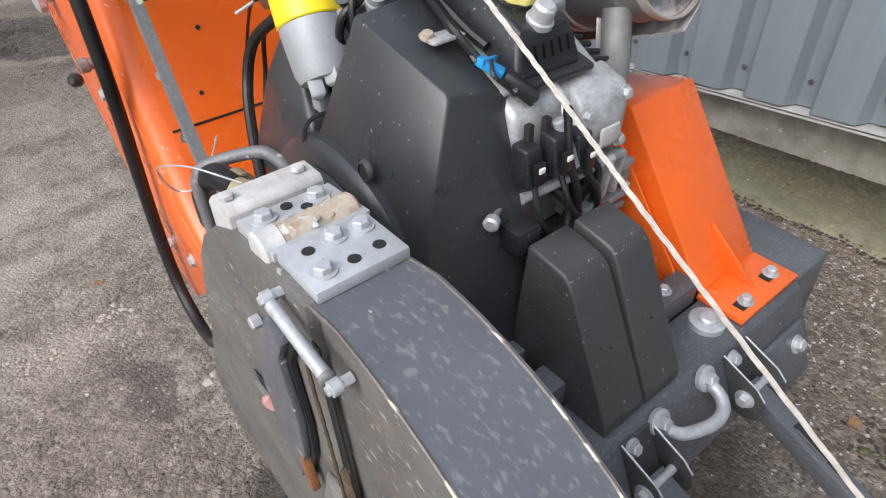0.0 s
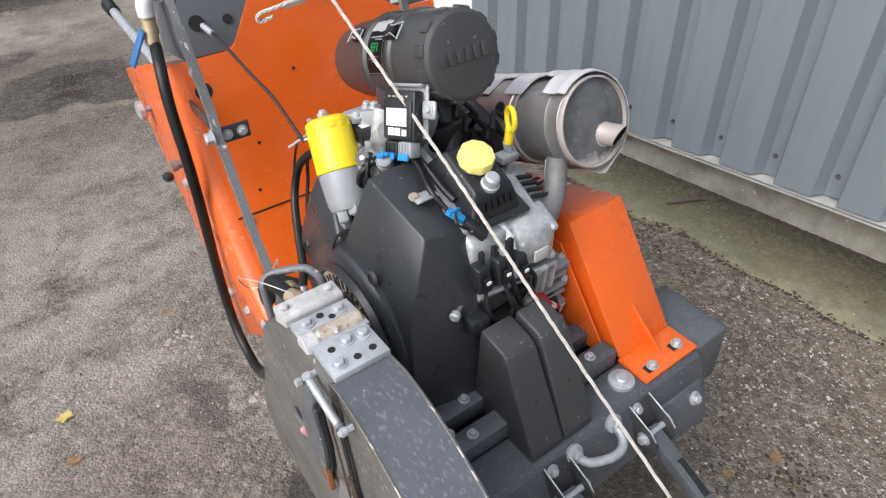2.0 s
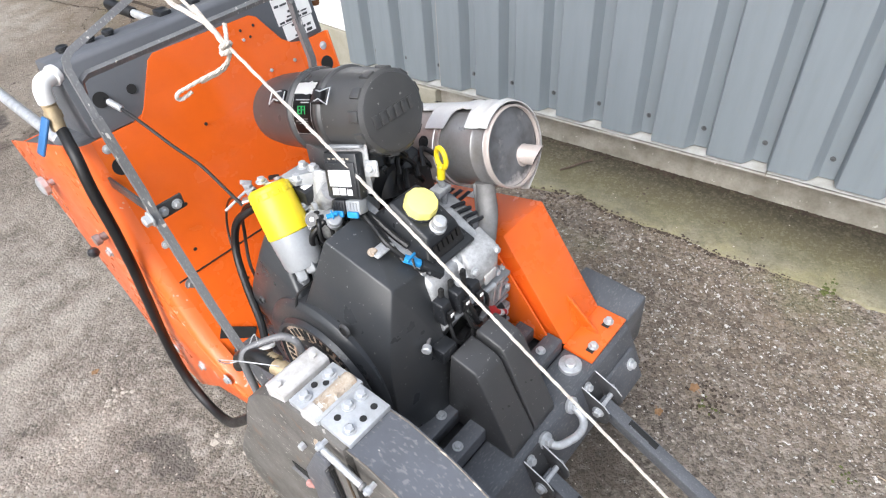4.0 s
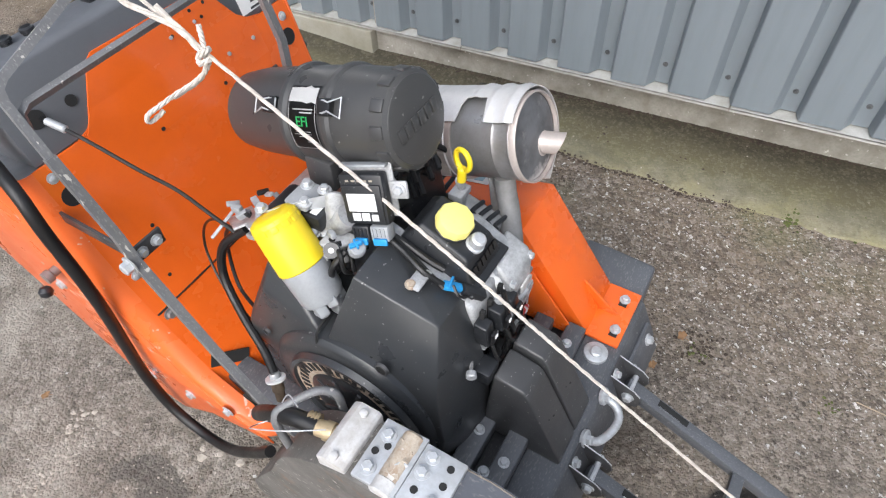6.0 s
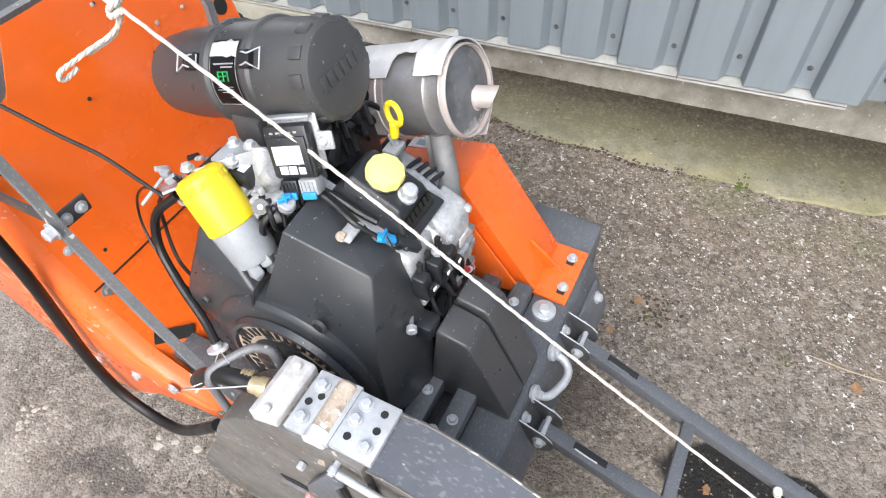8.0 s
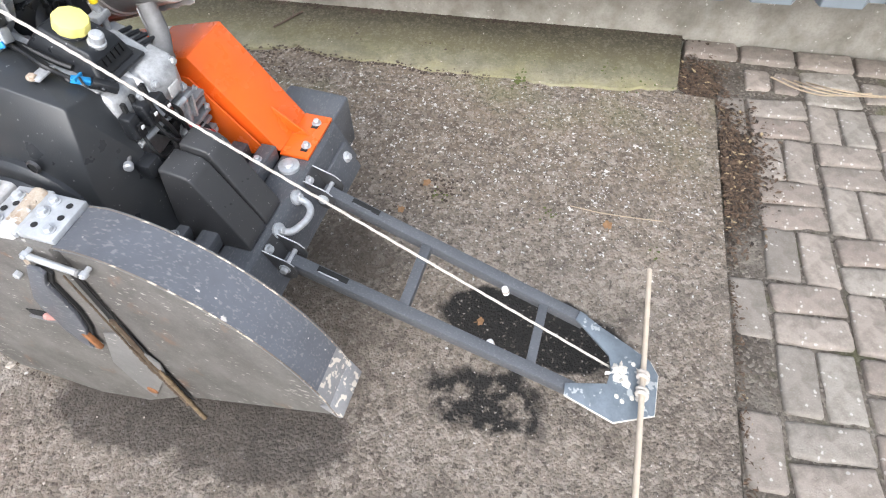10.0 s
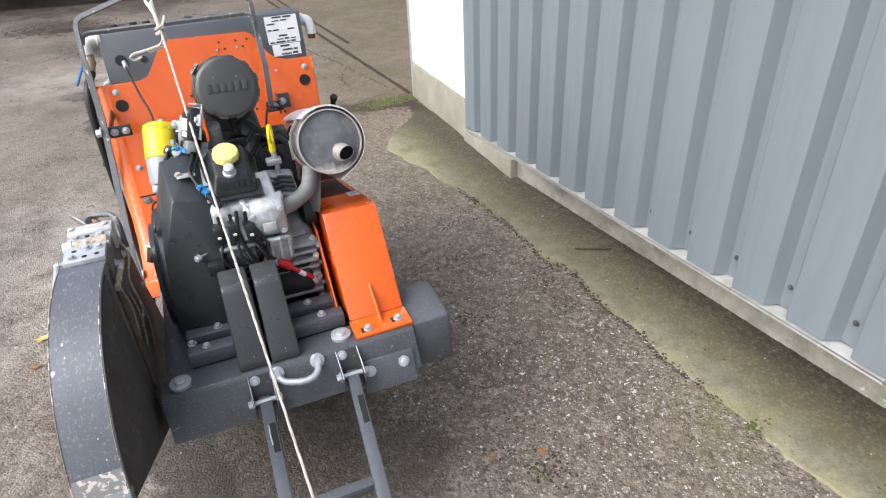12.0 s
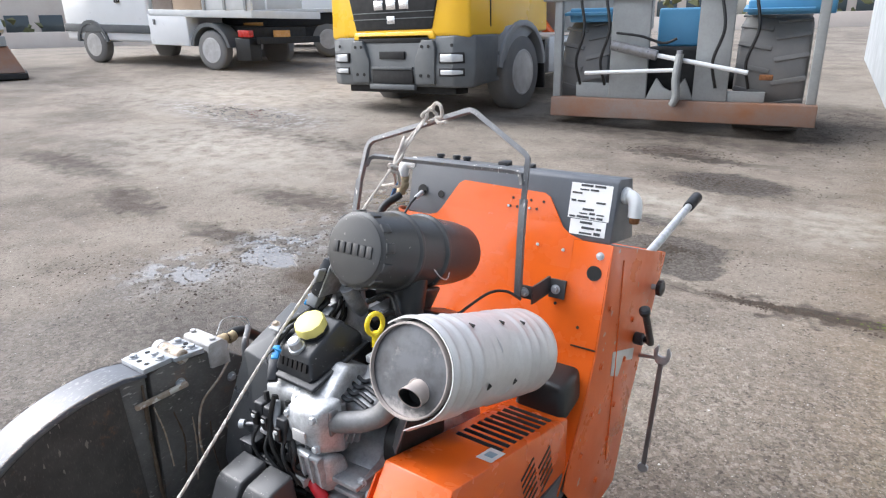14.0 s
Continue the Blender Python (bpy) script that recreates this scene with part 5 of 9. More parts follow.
part("seam", bm_tube([(-0.383, 0.22, 0.56), (-0.384, 0.3, 0.665), (-0.383, 0.38, 0.71), (-0.378, 0.42, 0.725)], 0.0016, 6), "dark", shroud)

# oil filter on its adapter
ax = Vector((0.12, 0.56, 0.82)).normalized()
ft = Vector((-0.319, 0.52, 0.905))
filt = part("oil_filter", bm_lathe(ft - ax * 0.086, ax, [(0, 0.0372), (0.002, 0.0384), (0.01, 0.038), (0.062, 0.037), (0.07, 0.035), (0.076, 0.0365), (0.082, 0.034), (0.086, 0.028), (0.0865, 0.012), (0.085, 0.0)], 48), "yellow", saw, "yellow spin-on oil filter")
adapter = part("adapter", bm_lathe(ft - ax * 0.15, ax, [(0, 0.022), (0.002, 0.031), (0.012, 0.0345), (0.06, 0.0368), (0.0635, 0.0365)], 32), "adapter", filt, "grey cast filter adapter")
fa, fb, _ = basis(ax)
for i in range(12):
    t = math.pi * i / 6
    out_ = fa * math.cos(t) + fb * math.sin(t)
    part("flute", bm_bar(ft - ax * 0.02 + out_ * 0.0355, ft - ax * 0.004 + out_ * 0.033, 0.012, 0.004, 0.0015, out_), "yellow", filt)
for t, dd, ll in ((0.3, 0.02, 0.016), (1.5, 0.022, 0.012), (2.6, 0.02, 0.02), (4.3, 0.018, 0.014)):
    c = ft - ax * 0.146 + (fa * math.cos(t) + fb * math.sin(t)) * dd
    part("foot", bm_hull([c + (fa * math.cos(t + q) + fb * math.sin(t + q)) * r - ax * h for q, r in ((0.0, 0.012), (1.57, 0.012), (3.14, 0.012), (4.71, 0.012)) for h in (-0.012, ll)] + [c - ax * (ll + 0.006)], 0.002), "adapter", adapter)
for s, o in ((-1, 0.0), (1, 0.01), (0.2, -0.018)):
    part("lug", bm_box((-0.34 + 0.016 * s, 0.43 + o, 0.75), (-0.325 + 0.016 * s, 0.45 + o, 0.79), 0.004), "adapter", adapter)

# rear cylinder, intake and linkage
rear = part("rear_cylinder", bm_hull([(-0.25, 0.52, 0.66), (-0.1, 0.52, 0.66), (-0.25, 0.6, 0.8), (-0.1, 0.6, 0.8), (-0.24, 0.66, 0.76), (-0.1, 0.66, 0.76), (-0.24, 0.62, 0.62), (-0.1, 0.62, 0.62)], 0.01), "alu_dark", saw, "finned rear cylinder")
intake = part("intake_manifold", bm_hull([(-0.29, 0.43, 0.8), (-0.16, 0.42, 0.8), (-0.28, 0.52, 0.84), (-0.16, 0.52, 0.84), (-0.27, 0.45, 0.86), (-0.17, 0.44, 0.87), (-0.26, 0.54, 0.77), (-0.15, 0.54, 0.77)], 0.012), "alu", saw, "cast intake manifold with throttle body")
part("runner", bm_tube([(-0.26, 0.47, 0.85), (-0.265, 0.445, 0.875), (-0.262, 0.425, 0.9)], 0.018, 14), "alu", intake)
part("runner", bm_tube([(-0.21, 0.45, 0.85), (-0.2, 0.42, 0.88), (-0.2, 0.4, 0.92)], 0.015, 14), "alu", intake)
part("throttle_body", bm_box((-0.3, 0.52, 0.82), (-0.22, 0.575, 0.862), 0.01), "black_plastic", intake)
# black block added to stand in for the shaded, wire-filled gap below the muffler
part("shade_filler", bm_hull([(x, y, z) for x in (-0.13, -0.03) for y, z in ((0.4, 0.72), (0.42, 0.84), (0.5, 0.86), (0.6, 0.82), (0.6, 0.7))], 0.008), "black_plastic", intake)
part("bracket", bm_box((-0.29, 0.48, 0.9), (-0.24, 0.52, 0.908), 0.003), "adapter", intake)
for k in range(16):
    r_ = random.Random(210 + k)
    c = Vector((r_.uniform(-0.31, -0.25), r_.uniform(0.43, 0.53), r_.uniform(0.845, 0.885)))
    if k % 3 == 0:
        part("hose", bm_tube([c, c + Vector((0.012, -0.016, 0.008)), c + Vector((0.02, -0.03, -0.012)), c + Vector((0.01, -0.04, -0.035))], 0.0038, 8), "rubber", intake)
    elif k % 3 == 1:
        part("stud", bm_hex(c, (r_.uniform(-0.6, 0), r_.uniform(-0.5, 0.2), 1), 0.006, 0.008), "zinc", intake)
    else:
        part("lug", bm_bar(c, c + Vector((r_.uniform(-0.015, 0.015), r_.uniform(-0.02, 0.02), r_.uniform(-0.012, 0.006))), r_.uniform(0.008, 0.014), r_.uniform(0.006, 0.014), 0.002), r_.choice(("alu_dark", "adapter", "black_plastic")), intake)
part("post", bm_cyl((-0.29, 0.5, 0.85), (-0.288, 0.505, 0.905), 0.009, 12), "alu", intake)
part("post", bm_cyl((-0.245, 0.48, 0.85), (-0.243, 0.48, 0.905), 0.009, 12), "alu", intake)
sensor = part("sensor", bm_box((-0.29, 0.46, 0.868), (-0.25, 0.495, 0.896), 0.004), "black_plastic", intake)
part("sensor_label", bm_box((-0.284, 0.468, 0.8962), (-0.268, 0.48, 0.8968)), "paper", sensor)
for x, y in ((-0.28, 0.488), (-0.25, 0.508)):
    bolt((x, y, 0.908), (0, 0, 1), 0.007, 0.008, intake)
part("linkage_plate", bm_bar((-0.31, 0.57, 0.845), (-0.265, 0.66, 0.79), 0.03, 0.004, 0.001), "zinc", intake)
part("linkage_plate", bm_bar((-0.32, 0.6, 0.835), (-0.29, 0.655, 0.8), 0.022, 0.004, 0.001), "zinc", intake)
for k in range(48):
    r_ = random.Random(50 + k)
    c = Vector((r_.uniform(-0.305, -0.235), r_.uniform(0.55, 0.63), r_.uniform(0.795, 0.85)))
    part("lever", bm_bar(c, c + Vector((r_.uniform(-0.016, 0.016), r_.uniform(-0.018, 0.018), r_.uniform(-0.012, 0.012))), r_.uniform(0.004, 0.013), r_.uniform(0.004, 0.012), 0.001), r_.choice(("zinc", "adapter", "adapter", "alu_dark", "rubber", "rubber")), intake)
part("choke_rod", bm_bar((-0.345, 0.648, 0.806), (-0.285, 0.64, 0.83), 0.006, 0.003, 0.001), "zinc_plate", intake, "pale throttle arm")
# control unit: faces the blade side, leaning back a little
ecu_n = Vector((-0.93, -0.16, 0.33)).normalized()
ecu_v = (Vector((0, 0, 1)) - ecu_n * ecu_n.z).normalized()
ecu_u = ecu_v.cross(ecu_n)
k_ = radians(14)
ecu_u, ecu_v = ecu_u * math.cos(k_) + ecu_v * math.sin(k_), ecu_v * math.cos(k_) - ecu_u * math.sin(k_)
UP = Matrix.Translation((-0.256, 0.4, 0.932)) @ Matrix((ecu_u, -ecu_n, ecu_v)).transposed().to_4x4()


def unit(lo, hi, bevel=0.0):
    one = bm_box(lo, hi, bevel)
    one.transform(UP)
    return one


ecu = part("control_unit", unit((-0.033, 0.0, -0.034), (0.033, 0.02, 0.04), 0.004), "black_plastic", saw, "black control unit with white label")
part("raised_lid", unit((-0.03, -0.003, -0.03), (0.029, 0.001, 0.026), 0.002), "black_plastic", ecu)
for a, b, c, d, m in ((-0.023, 0.02, -0.012, 0.014, "paper"), (-0.019, -0.007, -0.026, -0.0145, "paper"), (-0.005, 0.007, -0.026, -0.0145, "paper"), (0.01, 0.02, -0.026, -0.0165, "paper")):
    part("label", unit((a, -0.0036, c), (b, -0.0031, d)), m, ecu)
for a, b, c in ((-0.018, 0.01, 0.008), (-0.018, -0.002, 0.002), (-0.016, 0.014, -0.004)):
    part("print", unit((a, -0.0041, c), (b, -0.0037, c + 0.0022)), "pale_ink", ecu)
for k in range(5):
    part("mark", unit((-0.022 + k * 0.009, -0.0006, 0.03), (-0.017 + k * 0.009, 0.0, 0.0325)), "stay", ecu)
part("mount_plate", unit((-0.036, 0.021, -0.03), (0.04, 0.025, 0.05), 0.002), "alu", ecu)
part("top_lip", unit((-0.034, 0.01, 0.045), (0.036, 0.025, 0.05), 0.002), "adapter", ecu)
part("ear", unit((0.036, 0.012, 0.0), (0.062, 0.018, 0.026), 0.003), "alu", ecu)
part("ear_bolt", bm_hex(UP @ Vector((0.05, 0.012, 0.014)), ecu_n, 0.0065, 0.006), "zinc", ecu)
for x0, x1, m in ((-0.026, 0.0, "black_plastic"), (0.002, 0.03, "adapter")):
    plug = part("plug", unit((x0, -0.004, -0.058), (x1, 0.018, -0.0345), 0.003), m, ecu)
    part("clip", unit((x0 + 0.004, -0.008, -0.062), (x1 - 0.003, -0.0035, -0.052), 0.001), "blue", plug)
    for k in range(4):
        part("rib", unit((x0 + 0.003 + k * 0.006, -0.0055, -0.05), (x0 + 0.005 + k * 0.006, -0.0035, -0.038)), m, plug)
# castings and brackets beside it
post_ = part("casting", bm_hull([(-0.268, 0.455, 0.93), (-0.25, 0.44, 0.93), (-0.285, 0.44, 0.85), (-0.25, 0.425, 0.85), (-0.262, 0.462, 0.93), (-0.278, 0.47, 0.85), (-0.245, 0.47, 0.85)], 0.005), "alu", saw, "grey cast intake bracket")
part("flange", bm_hull([(-0.305, 0.43, 0.858), (-0.262, 0.41, 0.862), (-0.305, 0.46, 0.862), (-0.265, 0.455, 0.866), (-0.3, 0.435, 0.845), (-0.262, 0.415, 0.845), (-0.3, 0.46, 0.845)], 0.004), "alu", post_)
part("slot", bm_lathe((-0.288, 0.444, 0.8622), (0, -0.1, 1), [(0, 0.005), (0.0012, 0.005)], 14), "dark", post_)
part("pale_plate", bm_hull([(-0.315, 0.535, 0.9), (-0.262, 0.46, 0.925), (-0.31, 0.545, 0.888), (-0.257, 0.47, 0.905), (-0.312, 0.53, 0.878), (-0.262, 0.458, 0.9)], 0.002), "zinc_plate", post_)
for x, y, z in ((-0.314, 0.542, 0.9), (-0.259, 0.466, 0.926)):
    part("bolt", bm_hex((x, y, z), (0, 0, 1), 0.0068, 0.007), "zinc", post_)
part("post", bm_cyl((-0.312, 0.53, 0.82), (-0.313, 0.535, 0.885), 0.0085, 14, 0.002), "adapter", post_)
part("post", bm_cyl((-0.295, 0.512, 0.82), (-0.296, 0.515, 0.88), 0.007, 14, 0.002), "alu", post_)
coil = part("coil_sensor", bm_lathe((-0.285, 0.405, 0.858), (-0.25, -0.5, 0.83), [(0, 0.012), (0.012, 0.013), (0.014, 0.0115), (0.022, 0.0115), (0.024, 0.009)], 20), "adapter", saw, "pale blue sensor plug")
part("clip", bm_bar((-0.299, 0.402, 0.882), (-0.285, 0.39, 0.885), 0.006, 0.006, 0.001), "blue", coil)
part("clip", bm_bar((-0.296, 0.388, 0.884), (-0.288, 0.402, 0.886), 0.003, 0.006, 0.001), "blue", coil)
part("ring", bm_lathe((-0.302, 0.432, 0.862), (-0.6, -0.4, 0.7), [(0, 0.011), (0.016, 0.0115)], 18), "black_plastic", coil)
part("eyelet", bm_lathe((-0.311, 0.426, 0.8725), (-0.6, -0.4, 0.7), [(0, 0.004), (0.0015, 0.004), (0.002, 0.0015)], 14), "paper", coil)
# plug group at the front of the head
plug = part("connector", bm_bar((-0.262, 0.275, 0.835), (-0.246, 0.254, 0.822), 0.013, 0.009, 0.002), "blue", saw, "blue and black wiring connector")
part("clip", bm_bar((-0.266, 0.264, 0.836), (-0.242, 0.27, 0.832), 0.004, 0.006, 0.001), "blue", plug)
part("collar", bm_tube([(-0.256, 0.262, 0.836), (-0.262, 0.25, 0.826), (-0.25, 0.243, 0.815), (-0.24, 0.252, 0.822)], 0.0022, 6), "rubber", plug)
part("socket", bm_bar((-0.246, 0.253, 0.822), (-0.226, 0.228, 0.798), 0.017, 0.014, 0.003), "black_plastic", plug)
for x, y, z in ((-0.245, 0.205, 0.742), (-0.212, 0.199, 0.746), (-0.178, 0.197, 0.738)):
    con = part("coil_connector", bm_hull([(x - 0.014, y - 0.004, z - 0.024), (x + 0.012, y - 0.004, z - 0.024), (x - 0.014, y + 0.022, z - 0.024), (x + 0.012, y + 0.022, z - 0.024), (x - 0.012, y + 0.002, z + 0.018), (x + 0.01, y + 0.002, z + 0.018), (x - 0.012, y + 0.024, z + 0.02), (x + 0.01, y + 0.024, z + 0.02)], 0.003), "black_plastic", saw, "black wiring connector")
    part("latch", bm_box((x - 0.008, y - 0.009, z - 0.02), (x + 0.006, y - 0.003, z + 0.006), 0.002), "emboss", con)
    part("clip", bm_box((x - 0.005, y - 0.0115, z - 0.004), (x + 0.003, y - 0.009, z + 0.002), 0.001), "paper", con)
rail = part("wiring_rail", bm_cyl((-0.252, 0.215, 0.7), (-0.12, 0.205, 0.702), 0.006, 12), "zinc", saw, "zinc wiring rail")
part("cable_box", bm_box((-0.285, 0.185, 0.655), (-0.25, 0.215, 0.685), 0.004), "black_plastic", rail)
wires = [([(-0.245, 0.205, 0.72), (-0.25, 0.19, 0.69), (-0.23, 0.19, 0.66), (-0.19, 0.2, 0.65)], 0.0032), ([(-0.212, 0.2, 0.722), (-0.21, 0.185, 0.69), (-0.185, 0.19, 0.66), (-0.15, 0.21, 0.63)], 0.0034), ([(-0.178, 0.2, 0.715), (-0.165, 0.186, 0.69), (-0.15, 0.195, 0.65), (-0.12, 0.225, 0.6)], 0.0034), ([(-0.262, 0.275, 0.836), (-0.272, 0.3, 0.86), (-0.262, 0.34, 0.872), (-0.255, 0.385, 0.885)], 0.0045), ([(-0.265, 0.272, 0.833), (-0.262, 0.31, 0.858), (-0.25, 0.35, 0.868), (-0.24, 0.39, 0.885)], 0.004), ([(-0.275, 0.2, 0.67), (-0.26, 0.19, 0.64), (-0.22, 0.19, 0.62), (-0.16, 0.22, 0.6)], 0.0045), ([(-0.3, 0.41, 0.87), (-0.32, 0.42, 0.85), (-0.318, 0.43, 0.82), (-0.29, 0.44, 0.8)], 0.005), ([(-0.2, 0.22, 0.69), (-0.19, 0.2, 0.67), (-0.2, 0.195, 0.645), (-0.22, 0.2, 0.63)], 0.006), ([(-0.13, 0.24, 0.61), (-0.11, 0.23, 0.6), (-0.1, 0.24, 0.57), (-0.12, 0.25, 0.54)], 0.006), ([(-0.255, 0.4, 0.885), (-0.245, 0.36, 0.87), (-0.243, 0.31, 0.848), (-0.24, 0.285, 0.838)], 0.0055), ([(-0.3, 0.425, 0.868), (-0.312, 0.41, 0.87), (-0.315, 0.405, 0.845), (-0.3, 0.41, 0.82)], 0.004), ([(-0.16, 0.205, 0.72), (-0.15, 0.198, 0.7), (-0.155, 0.197, 0.67), (-0.14, 0.21, 0.65)], 0.004)]
harness = part("wiring_harness", bm_tube(*[wires[0][0], wires[0][1]], seg=8), "rubber", saw, "black wiring looms round the head")
for pts, r in wires[1:]:
    part("wire", bm_tube(pts, r, 8), "rubber", harness)
for k in range(8):
    r_ = random.Random(90 + k)
    c = Vector((r_.uniform(-0.25, -0.14), r_.uniform(0.2, 0.215), r_.uniform(0.59, 0.68)))
    part("terminal", bm_box(c - Vector((0.012, 0.008, 0.008)), c + Vector((0.012, 0.008, 0.01)), 0.003), r_.choice(("black_plastic", "alu_dark", "rubber")), harness)
red = part("battery_lead", bm_tube([(-0.143, 0.222, 0.636), (-0.125, 0.216, 0.63), (-0.11, 0.216, 0.615)], 0.011, 12), "red", saw, "red rubber-booted battery lead")
part("cable", bm_tube([(-0.112, 0.217, 0.617), (-0.09, 0.215, 0.595), (-0.065, 0.22, 0.57), (-0.055, 0.23, 0.545)], 0.0055, 10), "red", red)
part("sleeve", bm_tube([(-0.092, 0.214, 0.597), (-0.08, 0.2165, 0.584)], 0.0065, 10), "paper", red)
part("sleeve", bm_tube([(-0.063, 0.221, 0.567), (-0.056, 0.229, 0.548)], 0.0065, 10), "paper", red)
part("starter", bm_cyl((-0.2, 0.26, 0.56), (-0.06, 0.26, 0.56), 0.045, 28, 0.006), "dark", crank)
# breather cover with ridges behind the exhaust bend
breather = part("breather_cover", bm_hull([(-0.12, 0.28, 0.78), (-0.05, 0.28, 0.77), (-0.12, 0.36, 0.81), (-0.05, 0.36, 0.8), (-0.12, 0.28, 0.75), (-0.05, 0.28, 0.74), (-0.12, 0.37, 0.75), (-0.05, 0.37, 0.74)], 0.008), "alu_dark", saw, "ridged dark breather cover")
for i in range(4):
    k = 0.014 * i
    part("ridge", bm_tube([(-0.118, 0.279 + k, 0.787 + k * 0.35), (-0.095, 0.275 + k, 0.782 + k * 0.35), (-0.085, 0.283 + k, 0.782 + k * 0.35), (-0.055, 0.279 + k, 0.777 + k * 0.35)], 0.004, 8), "black_plastic", breather)
tube = part("dipstick_tube", bm_tube([(-0.086, 0.35, 0.855), (-0.082, 0.345, 0.82), (-0.085, 0.35, 0.75)], 0.0065, 12), "alu", saw, "dipstick tube with yellow ring handle")
part("clamp", bm_box((-0.105, 0.335, 0.822), (-0.07, 0.36, 0.836), 0.003), "alu_dark", tube)
ringbm = bmesh.new()
bm_tube([(-0.0845 + 0.0155 * math.cos(t) * 0.3, 0.343 + 0.0155 * math.cos(t) * 0.95, 0.897 + 0.019 * math.sin(t)) for t in (math.pi * 2 * i / 24 - 1.5 for i in range(25))], 0.0045, 8, False, bm=ringbm)
bm_cyl((-0.086, 0.345, 0.853), (-0.085, 0.344, 0.882), 0.0075, 12, 0.002, ringbm)
part("ring_handle", ringbm, "yellow", tube, "yellow plastic ring handle")

# ---- air cleaner ----
AC0, ACW = Vector((-0.151, 0.376, 1.008)), Vector((0, 0.953, -0.303))
cleaner = part("air_cleaner", bm_lathe(AC0, ACW, [(0, 0.05), (0.0, 0.061), (0.004, 0.0665), (0.012, 0.0675), (0.094, 0.071), (0.098, 0.0748), (0.103, 0.0758), (0.108, 0.0748), (0.112, 0.0705), (0.178, 0.0705), (0.182, 0.0748), (0.187, 0.0758), (0.192, 0.0748), (0.196, 0.07), (0.285, 0.066), (0.325, 0.06), (0.335, 0.05)], 64), "canister", saw, "black plastic canister air cleaner")
part("end_face", bm_lathe(AC0 + ACW * -0.0035, ACW, [(0, 0.055), (0.002, 0.0605), (0.004, 0.061)], 56), "canister", cleaner)
aa, ab, aw = basis(ACW)
for i in range(12):
    t = 2 * math.pi * (i + 0.4) / 12
    d = aa * math.cos(t) + ab * math.sin(t)
    part("grip_lug", bm_bar(AC0 + d * 0.0655 + ACW * 0.004, AC0 + d * 0.0675 + ACW * 0.024, 0.018, 0.008, 0.002, d), "canister", cleaner)
for i in range(6):
    x = -0.046 + i * 0.0155
    bars = bm_box((x, -0.0025, -0.009), (x + 0.0115, 0.0, 0.011), 0.0008)
    bars.transform(Matrix.Translation(AC0 + ACW * -0.0035) @ pose(0, 0, 0, -17.6, 0, 0))
    part("raised_mark", bars, "canister", cleaner)
# label wrap on the shoulder facing the filter side
def on_canister(d, ang, r):
    """d along the canister, angle from the -x side upwards."""
    t = radians(ang)
    up_ = Vector((0, 0.303, 0.953))
    return AC0 + ACW * d + (Vector((-1, 0, 0)) * math.cos(t) + up_ * math.sin(t)) * r


def wrap(name, d0, d1, a0, a1, r, material, parent, ragged=0.0, label=""):
    bm = bmesh.new()
    n = 10
    lo = [[bm.verts.new(on_canister(d0 + (d1 - d0) * j / 6 , a0 + (a1 - a0) * i / n + (ragged * noise.noise((i * 1.7, j * 2.3, d0 * 50)) if i in (0, n) else 0), r)) for i in range(n + 1)] for j in range(7)]
    for r0, r1 in zip(lo, lo[1:]):
        for i in range(n):
            bm.faces.new((r0[i], r0[i + 1], r1[i + 1], r1[i]))
    bmesh.ops.solidify(bm, geom=bm.faces[:], thickness=0.0006)
    return part(name, bm, material, parent, label)


lab = wrap("label", 0.117, 0.173, -8, 66, 0.0718, "emboss", cleaner, 0, "black label with torn white sticker and green print")
wrap("torn_sticker", 0.118, 0.172, 45, 65, 0.0728, "paper", lab, 9)
wrap("border", 0.1185, 0.1195, -6, 45, 0.0727, "pale_ink", lab)
wrap("border", 0.1705, 0.1715, -6, 45, 0.0727, "pale_ink", lab)
wrap("border", 0.1185, 0.1715, -6.6, -5.8, 0.0727, "pale_ink", lab)
for a, d0, w in ((38, 0.123, 0.04), (34.5, 0.125, 0.024)):
    wrap("print", d0, d0 + w, a, a + 1.5, 0.0728, "pale_ink", lab)
for a, w in ((14, 0.03), (11, 0.034), (8, 0.026), (2, 0.012)):
    wrap("print", 0.13, 0.13 + w, a, a + 0.8, 0.0728, "pale_ink", lab)
word = bpy.data.curves.new("lettering", "FONT")
word.body, word.size, word.extrude, word.align_x, word.align_y = "EFI", 0.02, 0.0004, "CENTER", "CENTER"
holder = bpy.data.objects.new("lettering", word)
scene.collection.objects.link(holder)
bpy.context.view_layer.update()
letters = bpy.data.meshes.new_from_object(holder.evaluated_get(bpy.context.evaluated_depsgraph_get()))
bpy.data.objects.remove(holder)
lift_ = on_canister(0.145, 25, 0.0731)
out_ = (on_canister(0.145, 25, 1.0) - on_canister(0.145, 25, 0.0)).normalized()
letters.transform(Matrix.Translation(lift_) @ Matrix((-ACW, out_.cross(-ACW), out_)).transposed().to_4x4())
bm = bmesh.new()
bm.from_mesh(letters)
part("lettering", bm, "green", lab, "green capital letters")
